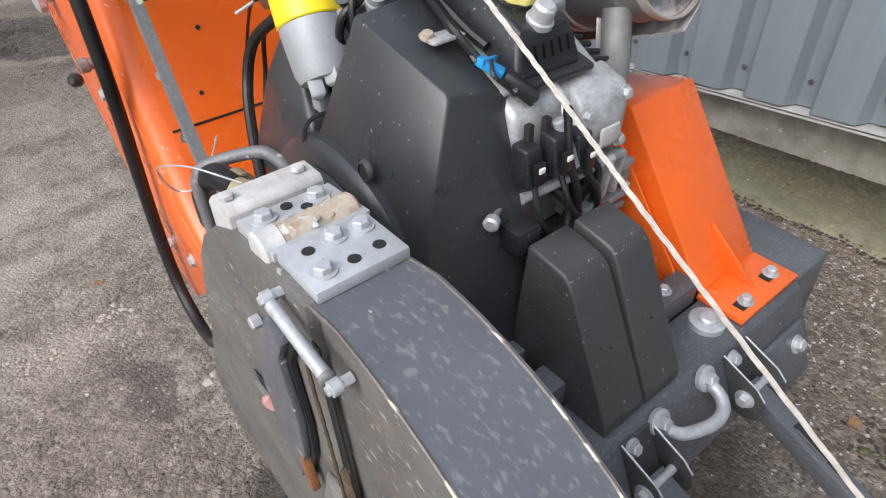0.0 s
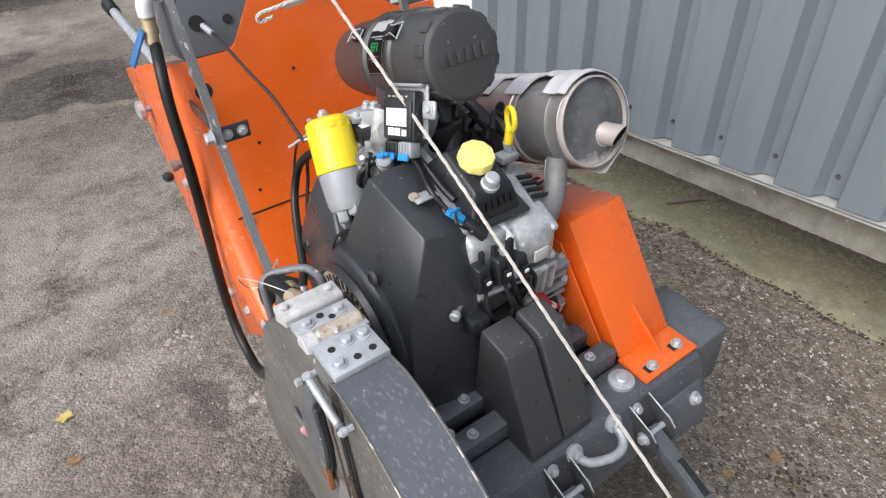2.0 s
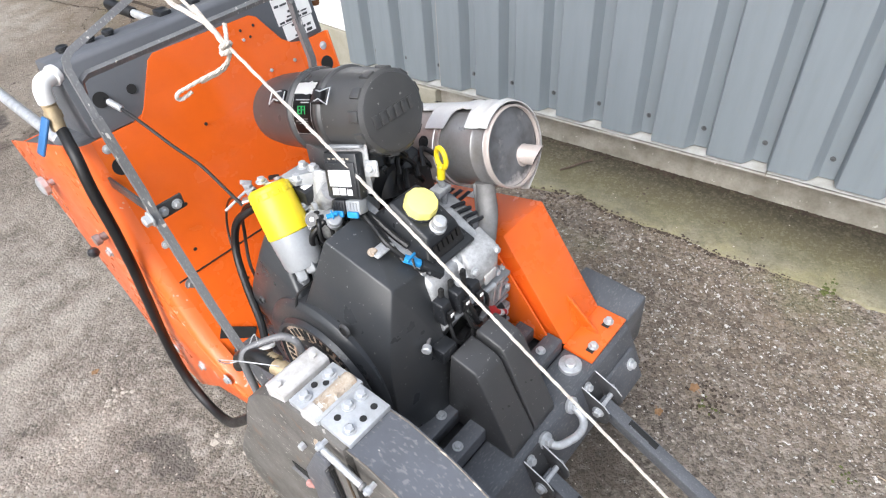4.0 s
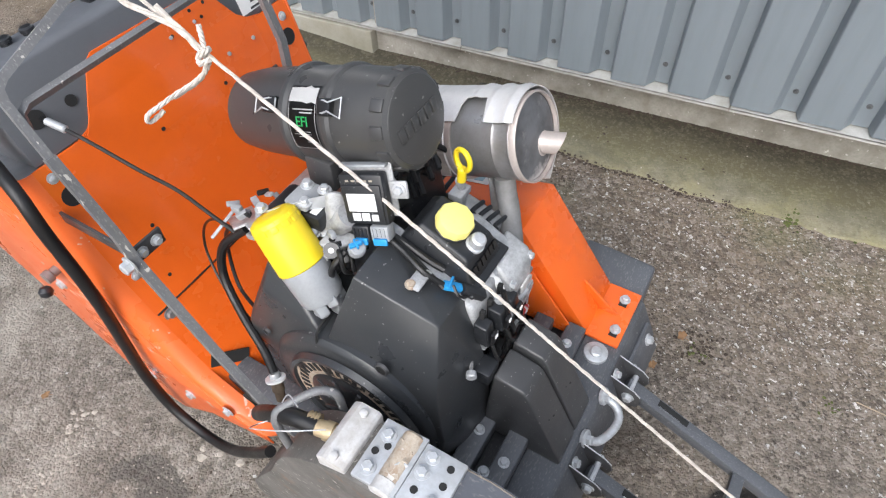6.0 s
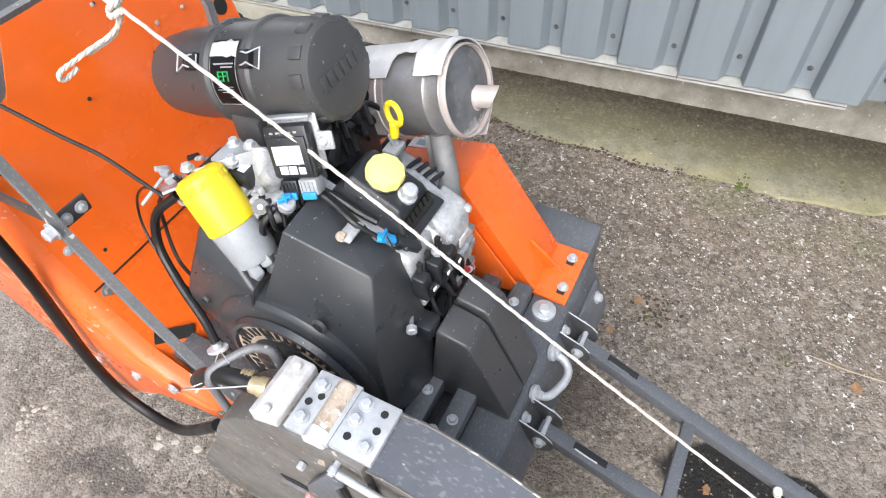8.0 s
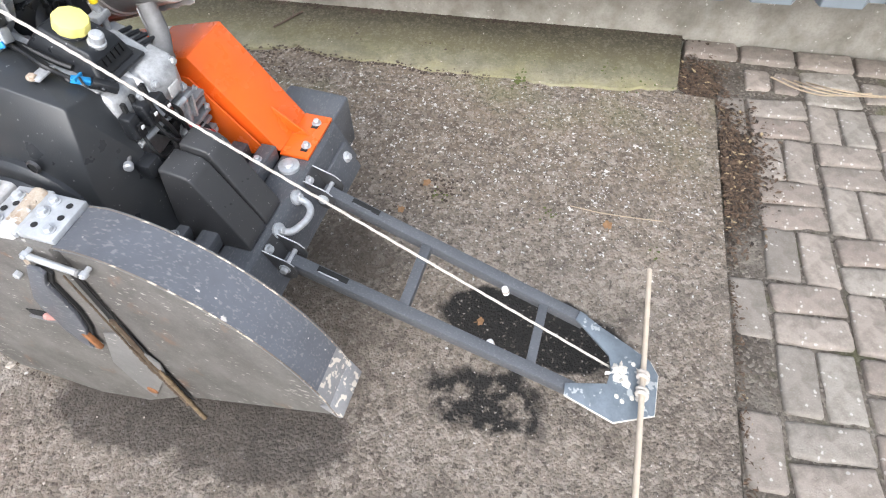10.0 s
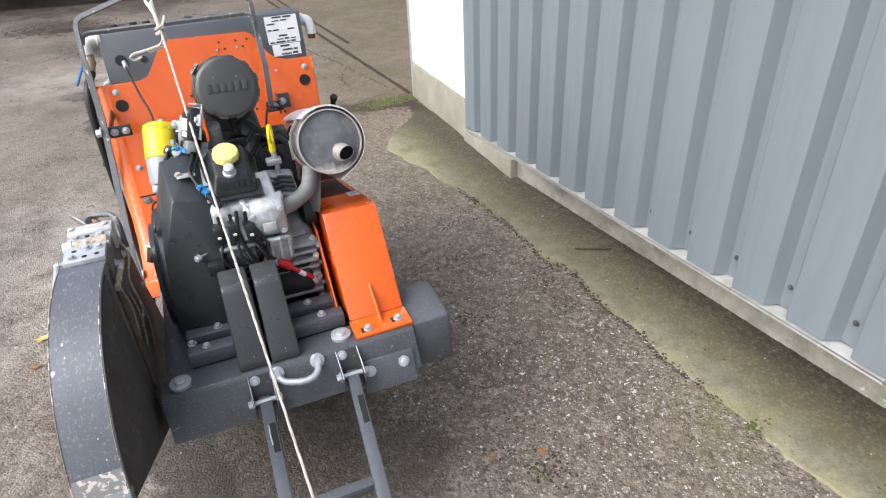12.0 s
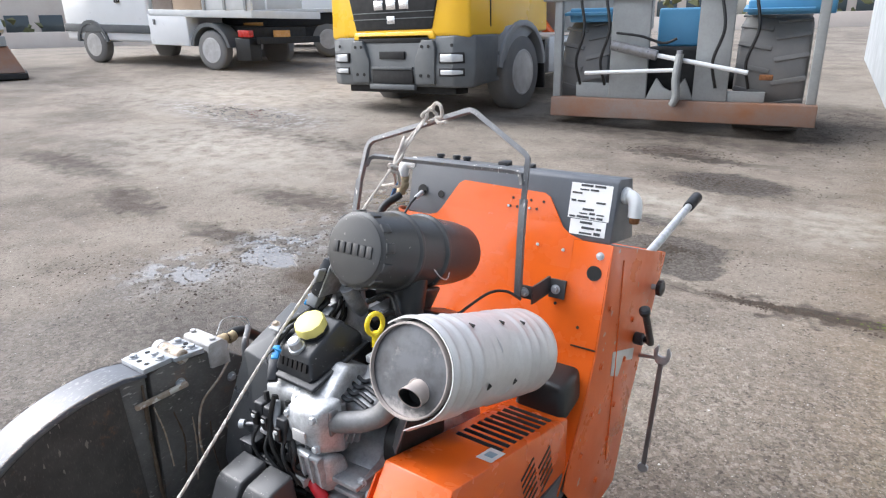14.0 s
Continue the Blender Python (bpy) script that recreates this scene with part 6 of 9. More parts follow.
for d, s in ((0.096, -1), (0.205, 1)):
    c = on_canister(d, 42 if s < 0 else 44, 0.079)
    latch = part("clamp", bm_bar(on_canister(d - 0.012, 42, 0.0765), on_canister(d + 0.012, 42, 0.0765), 0.024, 0.009, 0.002, c - (AC0 + ACW * d)), "emboss", cleaner, "wire spring clamp")
    e = d - 0.03 if s < 0 else d + 0.03
    loop = [on_canister(d, 36, 0.081), on_canister(d + (e - d) * 0.35, 38, 0.083), on_canister(e, 32, 0.079), on_canister(e, 52, 0.079), on_canister(d + (e - d) * 0.35, 46, 0.083), on_canister(d, 48, 0.081), on_canister(d - (e - d) * 0.4, 48, 0.079), on_canister(d - (e - d) * 0.4, 36, 0.079), on_canister(d, 36, 0.081)]
    part("wire", bm_tube(loop, 0.0013, 6, False), "zinc", latch)
part("wire", bm_tube([on_canister(0.15, 198, 0.072), on_canister(0.162, 205, 0.084), on_canister(0.185, 208, 0.086), on_canister(0.2, 202, 0.076)], 0.0014, 6), "zinc", cleaner)
strap = part("mounting_strap", bm_hull([(-0.2, 0.5, 0.9), (-0.1, 0.5, 0.9), (-0.2, 0.56, 0.885), (-0.1, 0.56, 0.885), (-0.21, 0.5, 0.87), (-0.12, 0.5, 0.84), (-0.21, 0.54, 0.86), (-0.12, 0.54, 0.83)], 0.006), "black_soft", saw, "black air cleaner support")
part("intake_elbow", bm_tube([(-0.13, 0.5, 0.92), (-0.125, 0.48, 0.88), (-0.12, 0.46, 0.84), (-0.13, 0.44, 0.8)], 0.034, 20), "rubber", strap)
part("support", bm_box((-0.185, 0.43, 0.78), (-0.1, 0.5, 0.87), 0.008), "black_plastic", strap)
part("bracket", bm_box((-0.215, 0.49, 0.87), (-0.19, 0.54, 0.925), 0.003), "black_soft", strap)
for k in range(6):
    r_ = random.Random(70 + k)
    p = Vector((r_.uniform(-0.16, -0.08), r_.uniform(0.37, 0.42), r_.uniform(0.83, 0.9)))
    part("hose", bm_tube([p, p + Vector((0.03, 0.03, 0.012)), p + Vector((0.06, 0.02, -0.02)), p + Vector((0.07, 0.05, -0.06))], 0.005, 8), "rubber", strap)

# ---- muffler ----
MU0 = Vector((0.038, 0.283, 0.876))
MUW = Vector((0.0, 0.944, -0.33)).normalized()
muf = part("muffler", bm_lathe(MU0, MUW, [(0.0, 0.0), (-0.002, 0.03), (0.0, 0.064), (0.001, 0.072), (0.004, 0.074), (0.008, 0.072), (0.03, 0.0715), (0.034, 0.0735), (0.04, 0.0715), (0.12, 0.0715), (0.125, 0.0725), (0.33, 0.0725), (0.338, 0.068), (0.345, 0.02), (0.345, 0.0)], 64), "steel_dark", saw, "heat-stained cylindrical exhaust muffler")
part("sleeve", bm_lathe(MU0 + MUW * 0.112, MUW, [(0, 0.0725), (0.0, 0.0765), (0.003, 0.0768), (0.006, 0.0755), (0.214, 0.0755), (0.214, 0.0725)], 56, caps=False), "steel_brown", muf, "browned steel sleeve")
UPM = Vector((0, 0.33, 0.944)).normalized()
tipc = MU0 + Vector((0.024, 0, 0)) - UPM * 0.026
TIPW = Vector((0.12, -1, 0.2)).normalized()


def mitred(bm):
    for v in bm.verts:
        if (v.co - tipc).dot(TIPW) > 0.02:
            v.co += TIPW * 0.6 * (v.co - tipc).dot(UPM - Vector((0.2, 0, 0)))
    return bm


pipe = part("tailpipe", mitred(bm_lathe(tipc, TIPW, [(0.0, 0.02), (0.004, 0.0185), (0.034, 0.0185), (0.034, 0.0172), (0.006, 0.0172)], 28, caps=False)), "steel_brown", muf, "short welded tailpipe with a slanted mouth")
part("bore", mitred(bm_lathe(tipc + TIPW * 0.006, TIPW, [(0, 0.001), (0.0005, 0.0168), (0.0265, 0.0168), (0.0265, 0.0171), (0.0, 0.0171)], 28, caps=False)), "dark", pipe)
part("weld", bm_tube([tipc + (Vector((1, 0.1, 0)) * math.cos(t) + UPM * math.sin(t)) * 0.021 for t in (2 * math.pi * i / 24 for i in range(25))], 0.003, 6, False), "steel_brown", pipe)
part("end_plate", bm_lathe(MU0 - MUW * 0.0035, MUW, [(0, 0.0), (0.0, 0.03), (0.0018, 0.066), (0.003, 0.0705), (0.0032, 0.0)], 56, caps=False), "end_plate", muf, "blue-grey end plate bleached below")
part("front_rim", bm_lathe(MU0 - MUW * 0.009, MUW, [(0.007, 0.0702), (0.0, 0.0712), (0.0, 0.0732), (0.002, 0.0742), (0.011, 0.0742), (0.012, 0.0732)], 64, caps=False), "steel_brown", muf, "browned folded rim")
# heat shield: ribbed shell open on one side with notched edge
bm = bmesh.new()
cols, rowsn = 36, 80
shell = []
for j in range(rowsn + 1):
    d = -0.006 + 0.37 * j / rowsn
    top = 131.0
    if 0.045 < d < 0.10:
        top = 99.0 if 0.052 < d < 0.094 else 110.0
    if 0.15 < d < 0.19:
        top = 100.0
    rib = 0.0028 * max(0.0, math.sin(d * 2 * math.pi / 0.034)) * (1 if d < 0.1 or d > 0.24 else 0.0)
    pan = -0.0022 if 0.125 < d < 0.215 else 0.0
    line = []
    for i in range(cols + 1):
        t = radians(top + (-62 - top) * i / cols)
        p = MU0 + MUW * d + (Vector((1, 0, 0)) * math.cos(t) + UPM * math.sin(t)) * (0.0815 + rib + (pan if 0.45 < i / cols < 0.8 else 0.0) + 0.0008 * noise.noise((d * 30, i * 0.35, 4.0)))
        line.append(bm.verts.new(p))
    t = radians(-62)
    tan = Vector((1, 0, 0)) * math.sin(t) - UPM * math.cos(t)
    last = line[-1].co.copy()
    for k in (0.02, 0.04):
        line.append(bm.verts.new(last + tan * k + Vector((k * 0.15, 0, 0))))
    shell.append(line)
for r0, r1 in zip(shell, shell[1:]):
    for i in range(len(r0) - 1):
        bm.faces.new((r0[i], r0[i + 1], r1[i + 1], r1[i]))
bmesh.ops.recalc_face_normals(bm, faces=bm.faces)
bmesh.ops.solidify(bm, geom=bm.faces[:], thickness=0.0018)
shield = part("heat_shield", bm, "shield", muf, "dull ribbed aluminium heat shield")
for d, ang in ((0.09, 62), (0.19, 62), (0.1, -10), (0.19, -12), (0.26, 58)):
    t = radians(ang)
    n_ = Vector((1, 0, 0)) * math.cos(t) + UPM * math.sin(t)
    part("vent_mark", bm_hull([MU0 + MUW * (d + dx) + n_ * (0.0835 + h) + (Vector((1, 0, 0)) * -math.sin(t) + UPM * math.cos(t)) * s for dx, s in ((0, 0.006), (0.012, 0.0), (0, -0.006)) for h in (0, 0.0015)]), "dark", shield)
part("hanger", bm_bar(MU0 + MUW * 0.125 + Vector((-0.073, 0, -0.01)), MU0 + MUW * 0.2 + Vector((-0.074, 0, -0.01)), 0.003, 0.05, 0.001), "steel_brown", muf)
part("clip_edge", bm_tube([MU0 + MUW * 0.126 + (Vector((1, 0, 0)) * math.cos(a) + UPM * math.sin(a)) * 0.0752 for a in (radians(100 + 160 * i / 20) for i in range(21))], 0.002, 6, False), "shield", muf)
bolt(MU0 + MUW * 0.15 + (Vector((-0.85, 0, 0)) + UPM * 0.5).normalized() * 0.0752, Vector((-0.85, 0, 0)) + UPM * 0.5, 0.0085, 0.002, muf, "dark")
bend = part("exhaust_bend", bm_tube([(-0.012, 0.305, 0.82), (-0.018, 0.298, 0.795), (-0.03, 0.285, 0.772), (-0.055, 0.268, 0.76), (-0.085, 0.25, 0.757), (-0.1, 0.245, 0.757)], 0.018, 20), "bend", saw, "grey exhaust bend")
part("flange", bm_hull([(-0.1, 0.23, 0.735), (-0.092, 0.23, 0.735), (-0.1, 0.23, 0.782), (-0.092, 0.23, 0.782), (-0.1, 0.27, 0.74), (-0.092, 0.27, 0.74), (-0.1, 0.27, 0.78), (-0.092, 0.27, 0.78)], 0.003), "steel_dark", bend)
part("support_stay", bm_bar((-0.02, 0.3, 0.7), (0.005, 0.33, 0.81), 0.03, 0.003, 0.001), "steel_dark", muf)
part("belt_pulley", bm_cyl((-0.05, 0.37, 0.68), (-0.012, 0.37, 0.68), 0.07, 36, 0.006), "rubber", saw, "black belt pulley")


# ---- blade guard ----
GX0, GX1 = -0.531, -0.457


def yawed(bm):
    """The front half stands a little open about its joint."""
    for v in bm.verts:
        v.co.x += 0.06 * min(0.0, v.co.y - 0.12)
    return bm


CY, CZ, CR = 0.08, 0.455, 0.336
top_arc = [(CY + CR * math.cos(radians(a)), CZ + CR * math.sin(radians(a))) for a in np.arange(165, 84, -5)]
guard = part("blade_guard", yawed(bm_prism([(0.105, 0.335), (-0.235, 0.515)] + top_arc + [(0.128, 0.782)], GX0, GX1, "x", 0.002)), "guard_side", saw, "scraped grey steel blade guard, front half")
# rim strip bent over the edge, a little proud
rim_out = [(CY + (CR + 0.004) * math.cos(radians(a)), CZ + (CR + 0.004) * math.sin(radians(a))) for a in np.arange(168, 84, -4)] + [(0.13, 0.787)]
rim_in = [(CY + (CR - 0.003) * math.cos(radians(a)), CZ + (CR - 0.003) * math.sin(radians(a))) for a in np.arange(168, 84, -4)] + [(0.13, 0.781)]
part("rim", yawed(bm_prism(rim_out + rim_in[::-1], GX0 - 0.003, GX1 + 0.003, "x")), "guard_steel", guard, "grey painted rim scraped to bare metal")
for x in (GX0 - 0.0035, GX1 + 0.0005):
    edge = [(x, y, z) for y, z in rim_out]
    part("worn_edge", yawed(bm_tube(edge, 0.0012, 6, False)), "edge_wear", guard)
part("inner_face", yawed(bm_prism([(0.1, 0.345), (-0.225, 0.515)] + [(CY + (CR - 0.008) * math.cos(radians(a)), CZ + (CR - 0.008) * math.sin(radians(a))) for a in np.arange(162, 84, -6)], GX1 + 0.0004, GX1 + 0.0024, "x")), "guard_inner", guard, "muddy inner face")
part("nose_plate", yawed(bm_prism([(-0.252, 0.522), (-0.262, 0.53), (-0.245, 0.56), (-0.225, 0.545)], GX0 - 0.0035, GX1 + 0.0035, "x", 0.001)), "guard_nose", guard, "scuffed bare nose of the guard")
rear_half = [(0.112, 0.335), (0.136, 0.782), (0.165, 0.79), (0.25, 0.78), (0.3, 0.757), (0.345, 0.722), (0.383, 0.677), (0.412, 0.62), (0.445, 0.54), (0.505, 0.43), (0.545, 0.35), (0.55, 0.3), (0.52, 0.255), (0.42, 0.243), (0.33, 0.232), (0.2, 0.27)]
back = part("rear_guard", bm_prism(rear_half, GX0 - 0.006, GX1 + 0.002, "x", 0.003), "guard_side", saw, "weathered grey rear half of the guard")
part("split", bm_prism([(0.13, 0.757), (0.12, 0.757), (0.111, 0.64), (0.096, 0.5), (0.078, 0.4), (0.07, 0.352), (0.1, 0.345), (0.112, 0.42), (0.118, 0.5), (0.123, 0.62)], GX0 - 0.0078, GX0 - 0.0062, "x"), "dark", back, "dark open joint between the guard halves")
for k, (dy, z0, z1, r_) in enumerate(((0.0, 0.62, 0.275, 0.0062), (0.009, 0.54, 0.33, 0.005), (-0.009, 0.47, 0.285, 0.0055), (0.004, 0.74, 0.5, 0.0022))):
    pts = []
    for i in range(7):
        z = z0 + (z1 - z0) * i / 6
        pts.append((GX0 - 0.0095 - 0.002 * k, float(np.interp(z, (0.28, 0.36, 0.5, 0.64, 0.76), (0.074, 0.084, 0.104, 0.117, 0.125))) + dy * (1 - 0.3 * i / 6) + 0.002 * noise.noise((i * 1.7, k * 5.1, 0)), z))
    part("wood_sliver", bm_tube(pts, r_, 6, wobble=lambda i: 0.75 + 0.5 * noise.noise((i * 0.8, k * 3.3, 0))), "twig_wood" if k != 2 else "straw_wood", back, "split weathered wood jammed in the joint")
part("wood_wedge", bm_tube([(GX1 + 0.003, 0.118, 0.77), (GX1 + 0.005, 0.114, 0.6), (GX1 + 0.004, 0.118, 0.45)], 0.0045, 6, wobble=lambda i: 0.7 + 0.6 * noise.noise((i * 0.9, 8.3, 0))), "twig_wood", back)
part("patch_plate", bm_prism([(0.13, 0.57), (0.16, 0.56), (0.2, 0.44), (0.185, 0.36), (0.165, 0.315), (0.09, 0.45), (0.085, 0.49)], GX0 - 0.0105, GX0 - 0.0065, "x", 0.001), "patch_steel", back, "riveted patch plate")
part("nose_scrape", yawed(bm_prism([(CY + (CR + 0.0046) * math.cos(radians(a)), CZ + (CR + 0.0046) * math.sin(radians(a))) for a in np.arange(167.5, 155, -3)] + [(CY + (CR + 0.001) * math.cos(radians(a)), CZ + (CR + 0.001) * math.sin(radians(a))) for a in np.arange(155.5, 168, 3)], GX0 - 0.002, GX1 + 0.002, "x")), "guard_nose", guard, "rim worn to bare metal")
for y, z in ((0.158, 0.35), (0.04, 0.4)):
    part("rust_spot", bm_lathe((GX0 - (0.0105 if y > 0.1 else 0.001), y, z), (-1, 0, 0), [(0, 0.012), (0.0015, 0.01), (0.002, 0.004)], 11), "rust", back)
LATCH = [(0.184, 0.745), (0.166, 0.744), (0.16, 0.735), (0.176, 0.706), (0.169, 0.63), (0.176, 0.58), (0.19, 0.548), (0.201, 0.514), (0.212, 0.516), (0.226, 0.565), (0.236, 0.62), (0.233, 0.648)]
latch = part("latch_plate", bm_prism(LATCH, GX0 - 0.02, GX0 - 0.013, "x", 0.0012), "guard_steel", back, "grey pressed latch plate")
part("back_plate", bm_prism([(y - 0.004, z - 0.006) for y, z in LATCH], GX0 - 0.0128, GX0 - 0.008, "x"), "dark", latch)
part("foot_tab", bm_prism([(0.238, 0.575), (0.228, 0.56), (0.214, 0.508), (0.204, 0.5), (0.21, 0.496), (0.224, 0.506), (0.24, 0.545)], GX0 - 0.016, GX0 - 0.007, "x", 0.001), "guard_steel", latch)
part("peg", bm_lathe((GX0 - 0.011, 0.236, 0.578), (-0.4, 0.3, 0.6), [(0, 0.002), (0.003, 0.006), (0.014, 0.0068), (0.02, 0.005), (0.023, 0.001)], 14), "faded_red", latch, "faded pink plastic peg")
part("slit", bm_prism([(0.309, 0.566), (0.302, 0.549), (0.24, 0.556), (0.238, 0.566), (0.27, 0.575)], GX0 - 0.0075, GX0 - 0.0062, "x"), "dark", back)
part("flap", bm_bar((GX0 - 0.009, 0.309, 0.549), (GX0 - 0.009, 0.236, 0.554), 0.006, 0.0035, 0.0008), "bend", back)
part("tip", bm_bar((GX0 - 0.016, 0.192, 0.56), (GX0 - 0.016, 0.184, 0.512), 0.011, 0.009, 0.002, (1, 0, 0)), "rust", latch)
bolt((GX0 - 0.0065, 0.235, 0.697), (-1, 0, 0), 0.0062, 0.009, back, washer=False)
spring = part("spring_tube", bm_cyl((GX0 - 0.018, 0.162, 0.775), (GX0 - 0.018, 0.088, 0.763), 0.005, 16, 0.001), "zinc", back, "zinc-plated spring tube")
part("collar", bm_cyl((GX0 - 0.018, 0.093, 0.7638), (GX0 - 0.018, 0.088, 0.763), 0.006, 16, 0.001), "bend", spring)
for y, z in ((0.168, 0.776), (0.082, 0.762)):
    part("clevis", bm_hex((GX0 - 0.004, y, z), (-1, 0, 0), 0.0042, 0.019, washer=False), "zinc", spring)
    part("eye", bm_lathe((GX0 - 0.014, y, z), (-1, 0, 0), [(0, 0.0058), (0.007, 0.0058)], 16), "zinc_plate", spring)
for y, z in ((0.19, 0.74), (0.3, 0.7), (0.4, 0.55)):
    bolt((GX1 + 0.0025, y, z), (1, 0, 0), 0.007, 0.006, back)
part("inner_lever", bm_bar((GX1 + 0.006, 0.097, 0.734), (GX1 + 0.014, 0.198, 0.739), 0.01, 0.01, 0.003), "rusty", back)
part("tie_wire", bm_tube([(GX1 + 0.004, 0.3, 0.74), (GX1 + 0.02, 0.26, 0.72), (GX1 + 0.012, 0.22, 0.68), (GX1 + 0.02, 0.2, 0.62), (GX1 + 0.006, 0.21, 0.56)], 0.0025, 6), "rusty", back)

for k in range(5):
    q = random.Random(170 + k)
    y0 = 0.13 + 0.035 * k
    part("caked_straw", bm_tube([(GX1 + 0.006, y0, 0.72 - 0.03 * k), (GX1 + 0.012, y0 + q.uniform(-0.015, 0.015), 0.66 - 0.03 * k), (GX1 + 0.006, y0 + q.uniform(-0.02, 0.02), 0.58 - 0.03 * k)], 0.0022, 5, wobble=lambda i: 0.7 + 0.6 * noise.noise((i * 0.9, k * 3.1, 0))), "twig_wood" if k % 2 else "rusty", back)

# clamp plates, hinge and water block on the crown
plate = part("clamp_plate", bm_box((-0.53, 0.126, 0.7875), (-0.455, 0.183, 0.798), 0.0015), "zinc_plate", saw, "drilled zinc clamp plate")
for x, y, kind_ in ((-0.515, 0.142, 0), (-0.492, 0.14, 1), (-0.47, 0.142, 1), (-0.512, 0.168, 1), (-0.49, 0.17, 0), (-0.468, 0.168, 0)):
    if kind_:
        part("hole", bm_lathe((x, y, 0.798), (0, 0, 1), [(0, 0.005), (0.0005, 0.005)], 14), "dark", plate)
    else:
        bolt((x, y, 0.798), (0, 0, 1), 0.0068, 0.0055, plate, "zinc_plate")
hinge = part("hinge", bm_cyl((-0.534, 0.203, 0.787), (-0.452, 0.203, 0.789), 0.0145, 20, 0.003), "rusty", saw, "rust-caked hinge barrel")
for k, (xa, xb, r) in enumerate(((-0.536, -0.516, 0.0165), (-0.514, -0.498, 0.0155), (-0.478, -0.462, 0.016))):
    part("knuckle", bm_lathe((xa, 0.203, 0.787), (1, 0, 0), [(0, r * 0.8), (0.002, r), ((xb - xa) * 0.5, r * (0.93 + 0.04 * k)), (xb - xa - 0.002, r), (xb - xa, r * 0.8)], 13), "rusty" if k else "block", hinge)
for k in range(9):
    r_ = random.Random(140 + k)
    c = Vector((r_.uniform(-0.53, -0.46), 0.203 + r_.uniform(-0.012, 0.012), 0.799 + r_.uniform(-0.002, 0.002)))
    s_ = r_.uniform(0.004, 0.007)
    part("crust", bm_hull([c + Vector((r_.uniform(-s_, s_), r_.uniform(-s_, s_), r_.uniform(-s_, s_) * 0.5)) for _ in range(9)], 0.0), r_.choice(("rusty", "rusty", "zinc_plate")), hinge)
part("drip", bm_hull([(-0.536, 0.19, 0.79), (-0.533, 0.215, 0.785), (-0.5375, 0.195, 0.73), (-0.5375, 0.206, 0.725), (-0.53, 0.2, 0.785)], 0.0), "rusty", hinge)
plate2 = part("clamp_plate", bm_hull([(x, y, z) for x in (-0.532, -0.45) for y, z in ((0.184, 0.7875), (0.184, 0.796), (0.247, 0.7795), (0.247, 0.79))], 0.001), "zinc_plate", saw, "drilled zinc clamp plate")
for x in (-0.515, -0.469):
    bolt((x, 0.232, 0.7915), (0, 0.1, 1), 0.0075, 0.006, plate2, "zinc_plate")
for x, y in ((-0.494, 0.236), (-0.482, 0.225)):
    part("hole", bm_lathe((x, y, 0.7905), (0, 0.1, 1), [(0, 0.0048), (0.0025, 0.0048)], 14), "dark", plate2)
wb = part("water_block", bm_prism([(0.256, 0.74), (0.256, 0.788), (0.26, 0.793), (0.288, 0.793), (0.3, 0.782), (0.3, 0.735)], -0.534, -0.449, "x", 0.0015), "block", saw, "dusty white aluminium water block")
for x in (-0.526, -0.462):
    bolt((x, 0.275, 0.793), (0, 0, 1), 0.0062, 0.004, wb, "block", washer=False)
fit_ = part("brass_fitting", bm_lathe((-0.492, 0.298, 0.762), (-0.2, 1, 0.05), [(0, 0.011), (0.008, 0.011), (0.008, 0.014), (0.02, 0.014), (0.02, 0.012), (0.032, 0.012)], 12), "brass", wb, "dull brass hose fitting")
part("hose_stub", bm_tube([(-0.498, 0.328, 0.764), (-0.503, 0.37, 0.76), (-0.505, 0.42, 0.72), (-0.495, 0.47, 0.65)], 0.0125, 12), "rubber", wb)
part("coupling", bm_lathe((-0.492, 0.33, 0.7635), (-0.2, 1, 0.05), [(k * 0.0025, 0.0105 if k % 2 else 0.0125) for k in range(8)], 16), "brass", wb)
part("lift_handle", bm_tube([(-0.517, 0.385, 0.64), (-0.517, 0.39, 0.735), (-0.514, 0.391, 0.752), (-0.503, 0.389, 0.763), (-0.465, 0.36, 0.775), (-0.452, 0.345, 0.77), (-0.447, 0.335, 0.755), (-0.447, 0.333, 0.7)], 0.0062, 12), "hoop_bar", saw, "grey bent-rod lifting handle")
part("tie_wire", bm_tube([(-0.5, 0.31, 0.78), (-0.53, 0.35, 0.79), (-0.545, 0.4, 0.77), (-0.53, 0.42, 0.73), (-0.51, 0.4, 0.74), (-0.49, 0.38, 0.79), (-0.5, 0.35, 0.805)], 0.0009, 6), "zinc", saw, "loop of pale tie wire")

# ---- water hose, valve and controls ----
hose = part("water_hose", bm_tube([(-0.468, 0.885, 0.955), (-0.482, 0.83, 0.93), (-0.49, 0.81, 0.87), (-0.492, 0.8, 0.78), (-0.493, 0.806, 0.68), (-0.495, 0.825, 0.56), (-0.497, 0.845, 0.42), (-0.5, 0.825, 0.31), (-0.502, 0.755, 0.265), (-0.505, 0.66, 0.295), (-0.505, 0.56, 0.4), (-0.5, 0.5, 0.47)], 0.0106, 14), "rubber", saw, "black rubber water hose")
part("valve_stem", bm_cyl((-0.47, 0.89, 0.955), (-0.463, 0.9, 1.0), 0.0125, 14, 0.003), "brass", hose)
valve = part("valve", bm_lathe((-0.466, 0.897, 0.97), (0.1, 0.2, 1), [(0, 0.011), (0.006, 0.015), (0.016, 0.015), (0.02, 0.012), (0.032, 0.013), (0.04, 0.011)], 12), "brass", saw, "brass stop valve with blue lever")
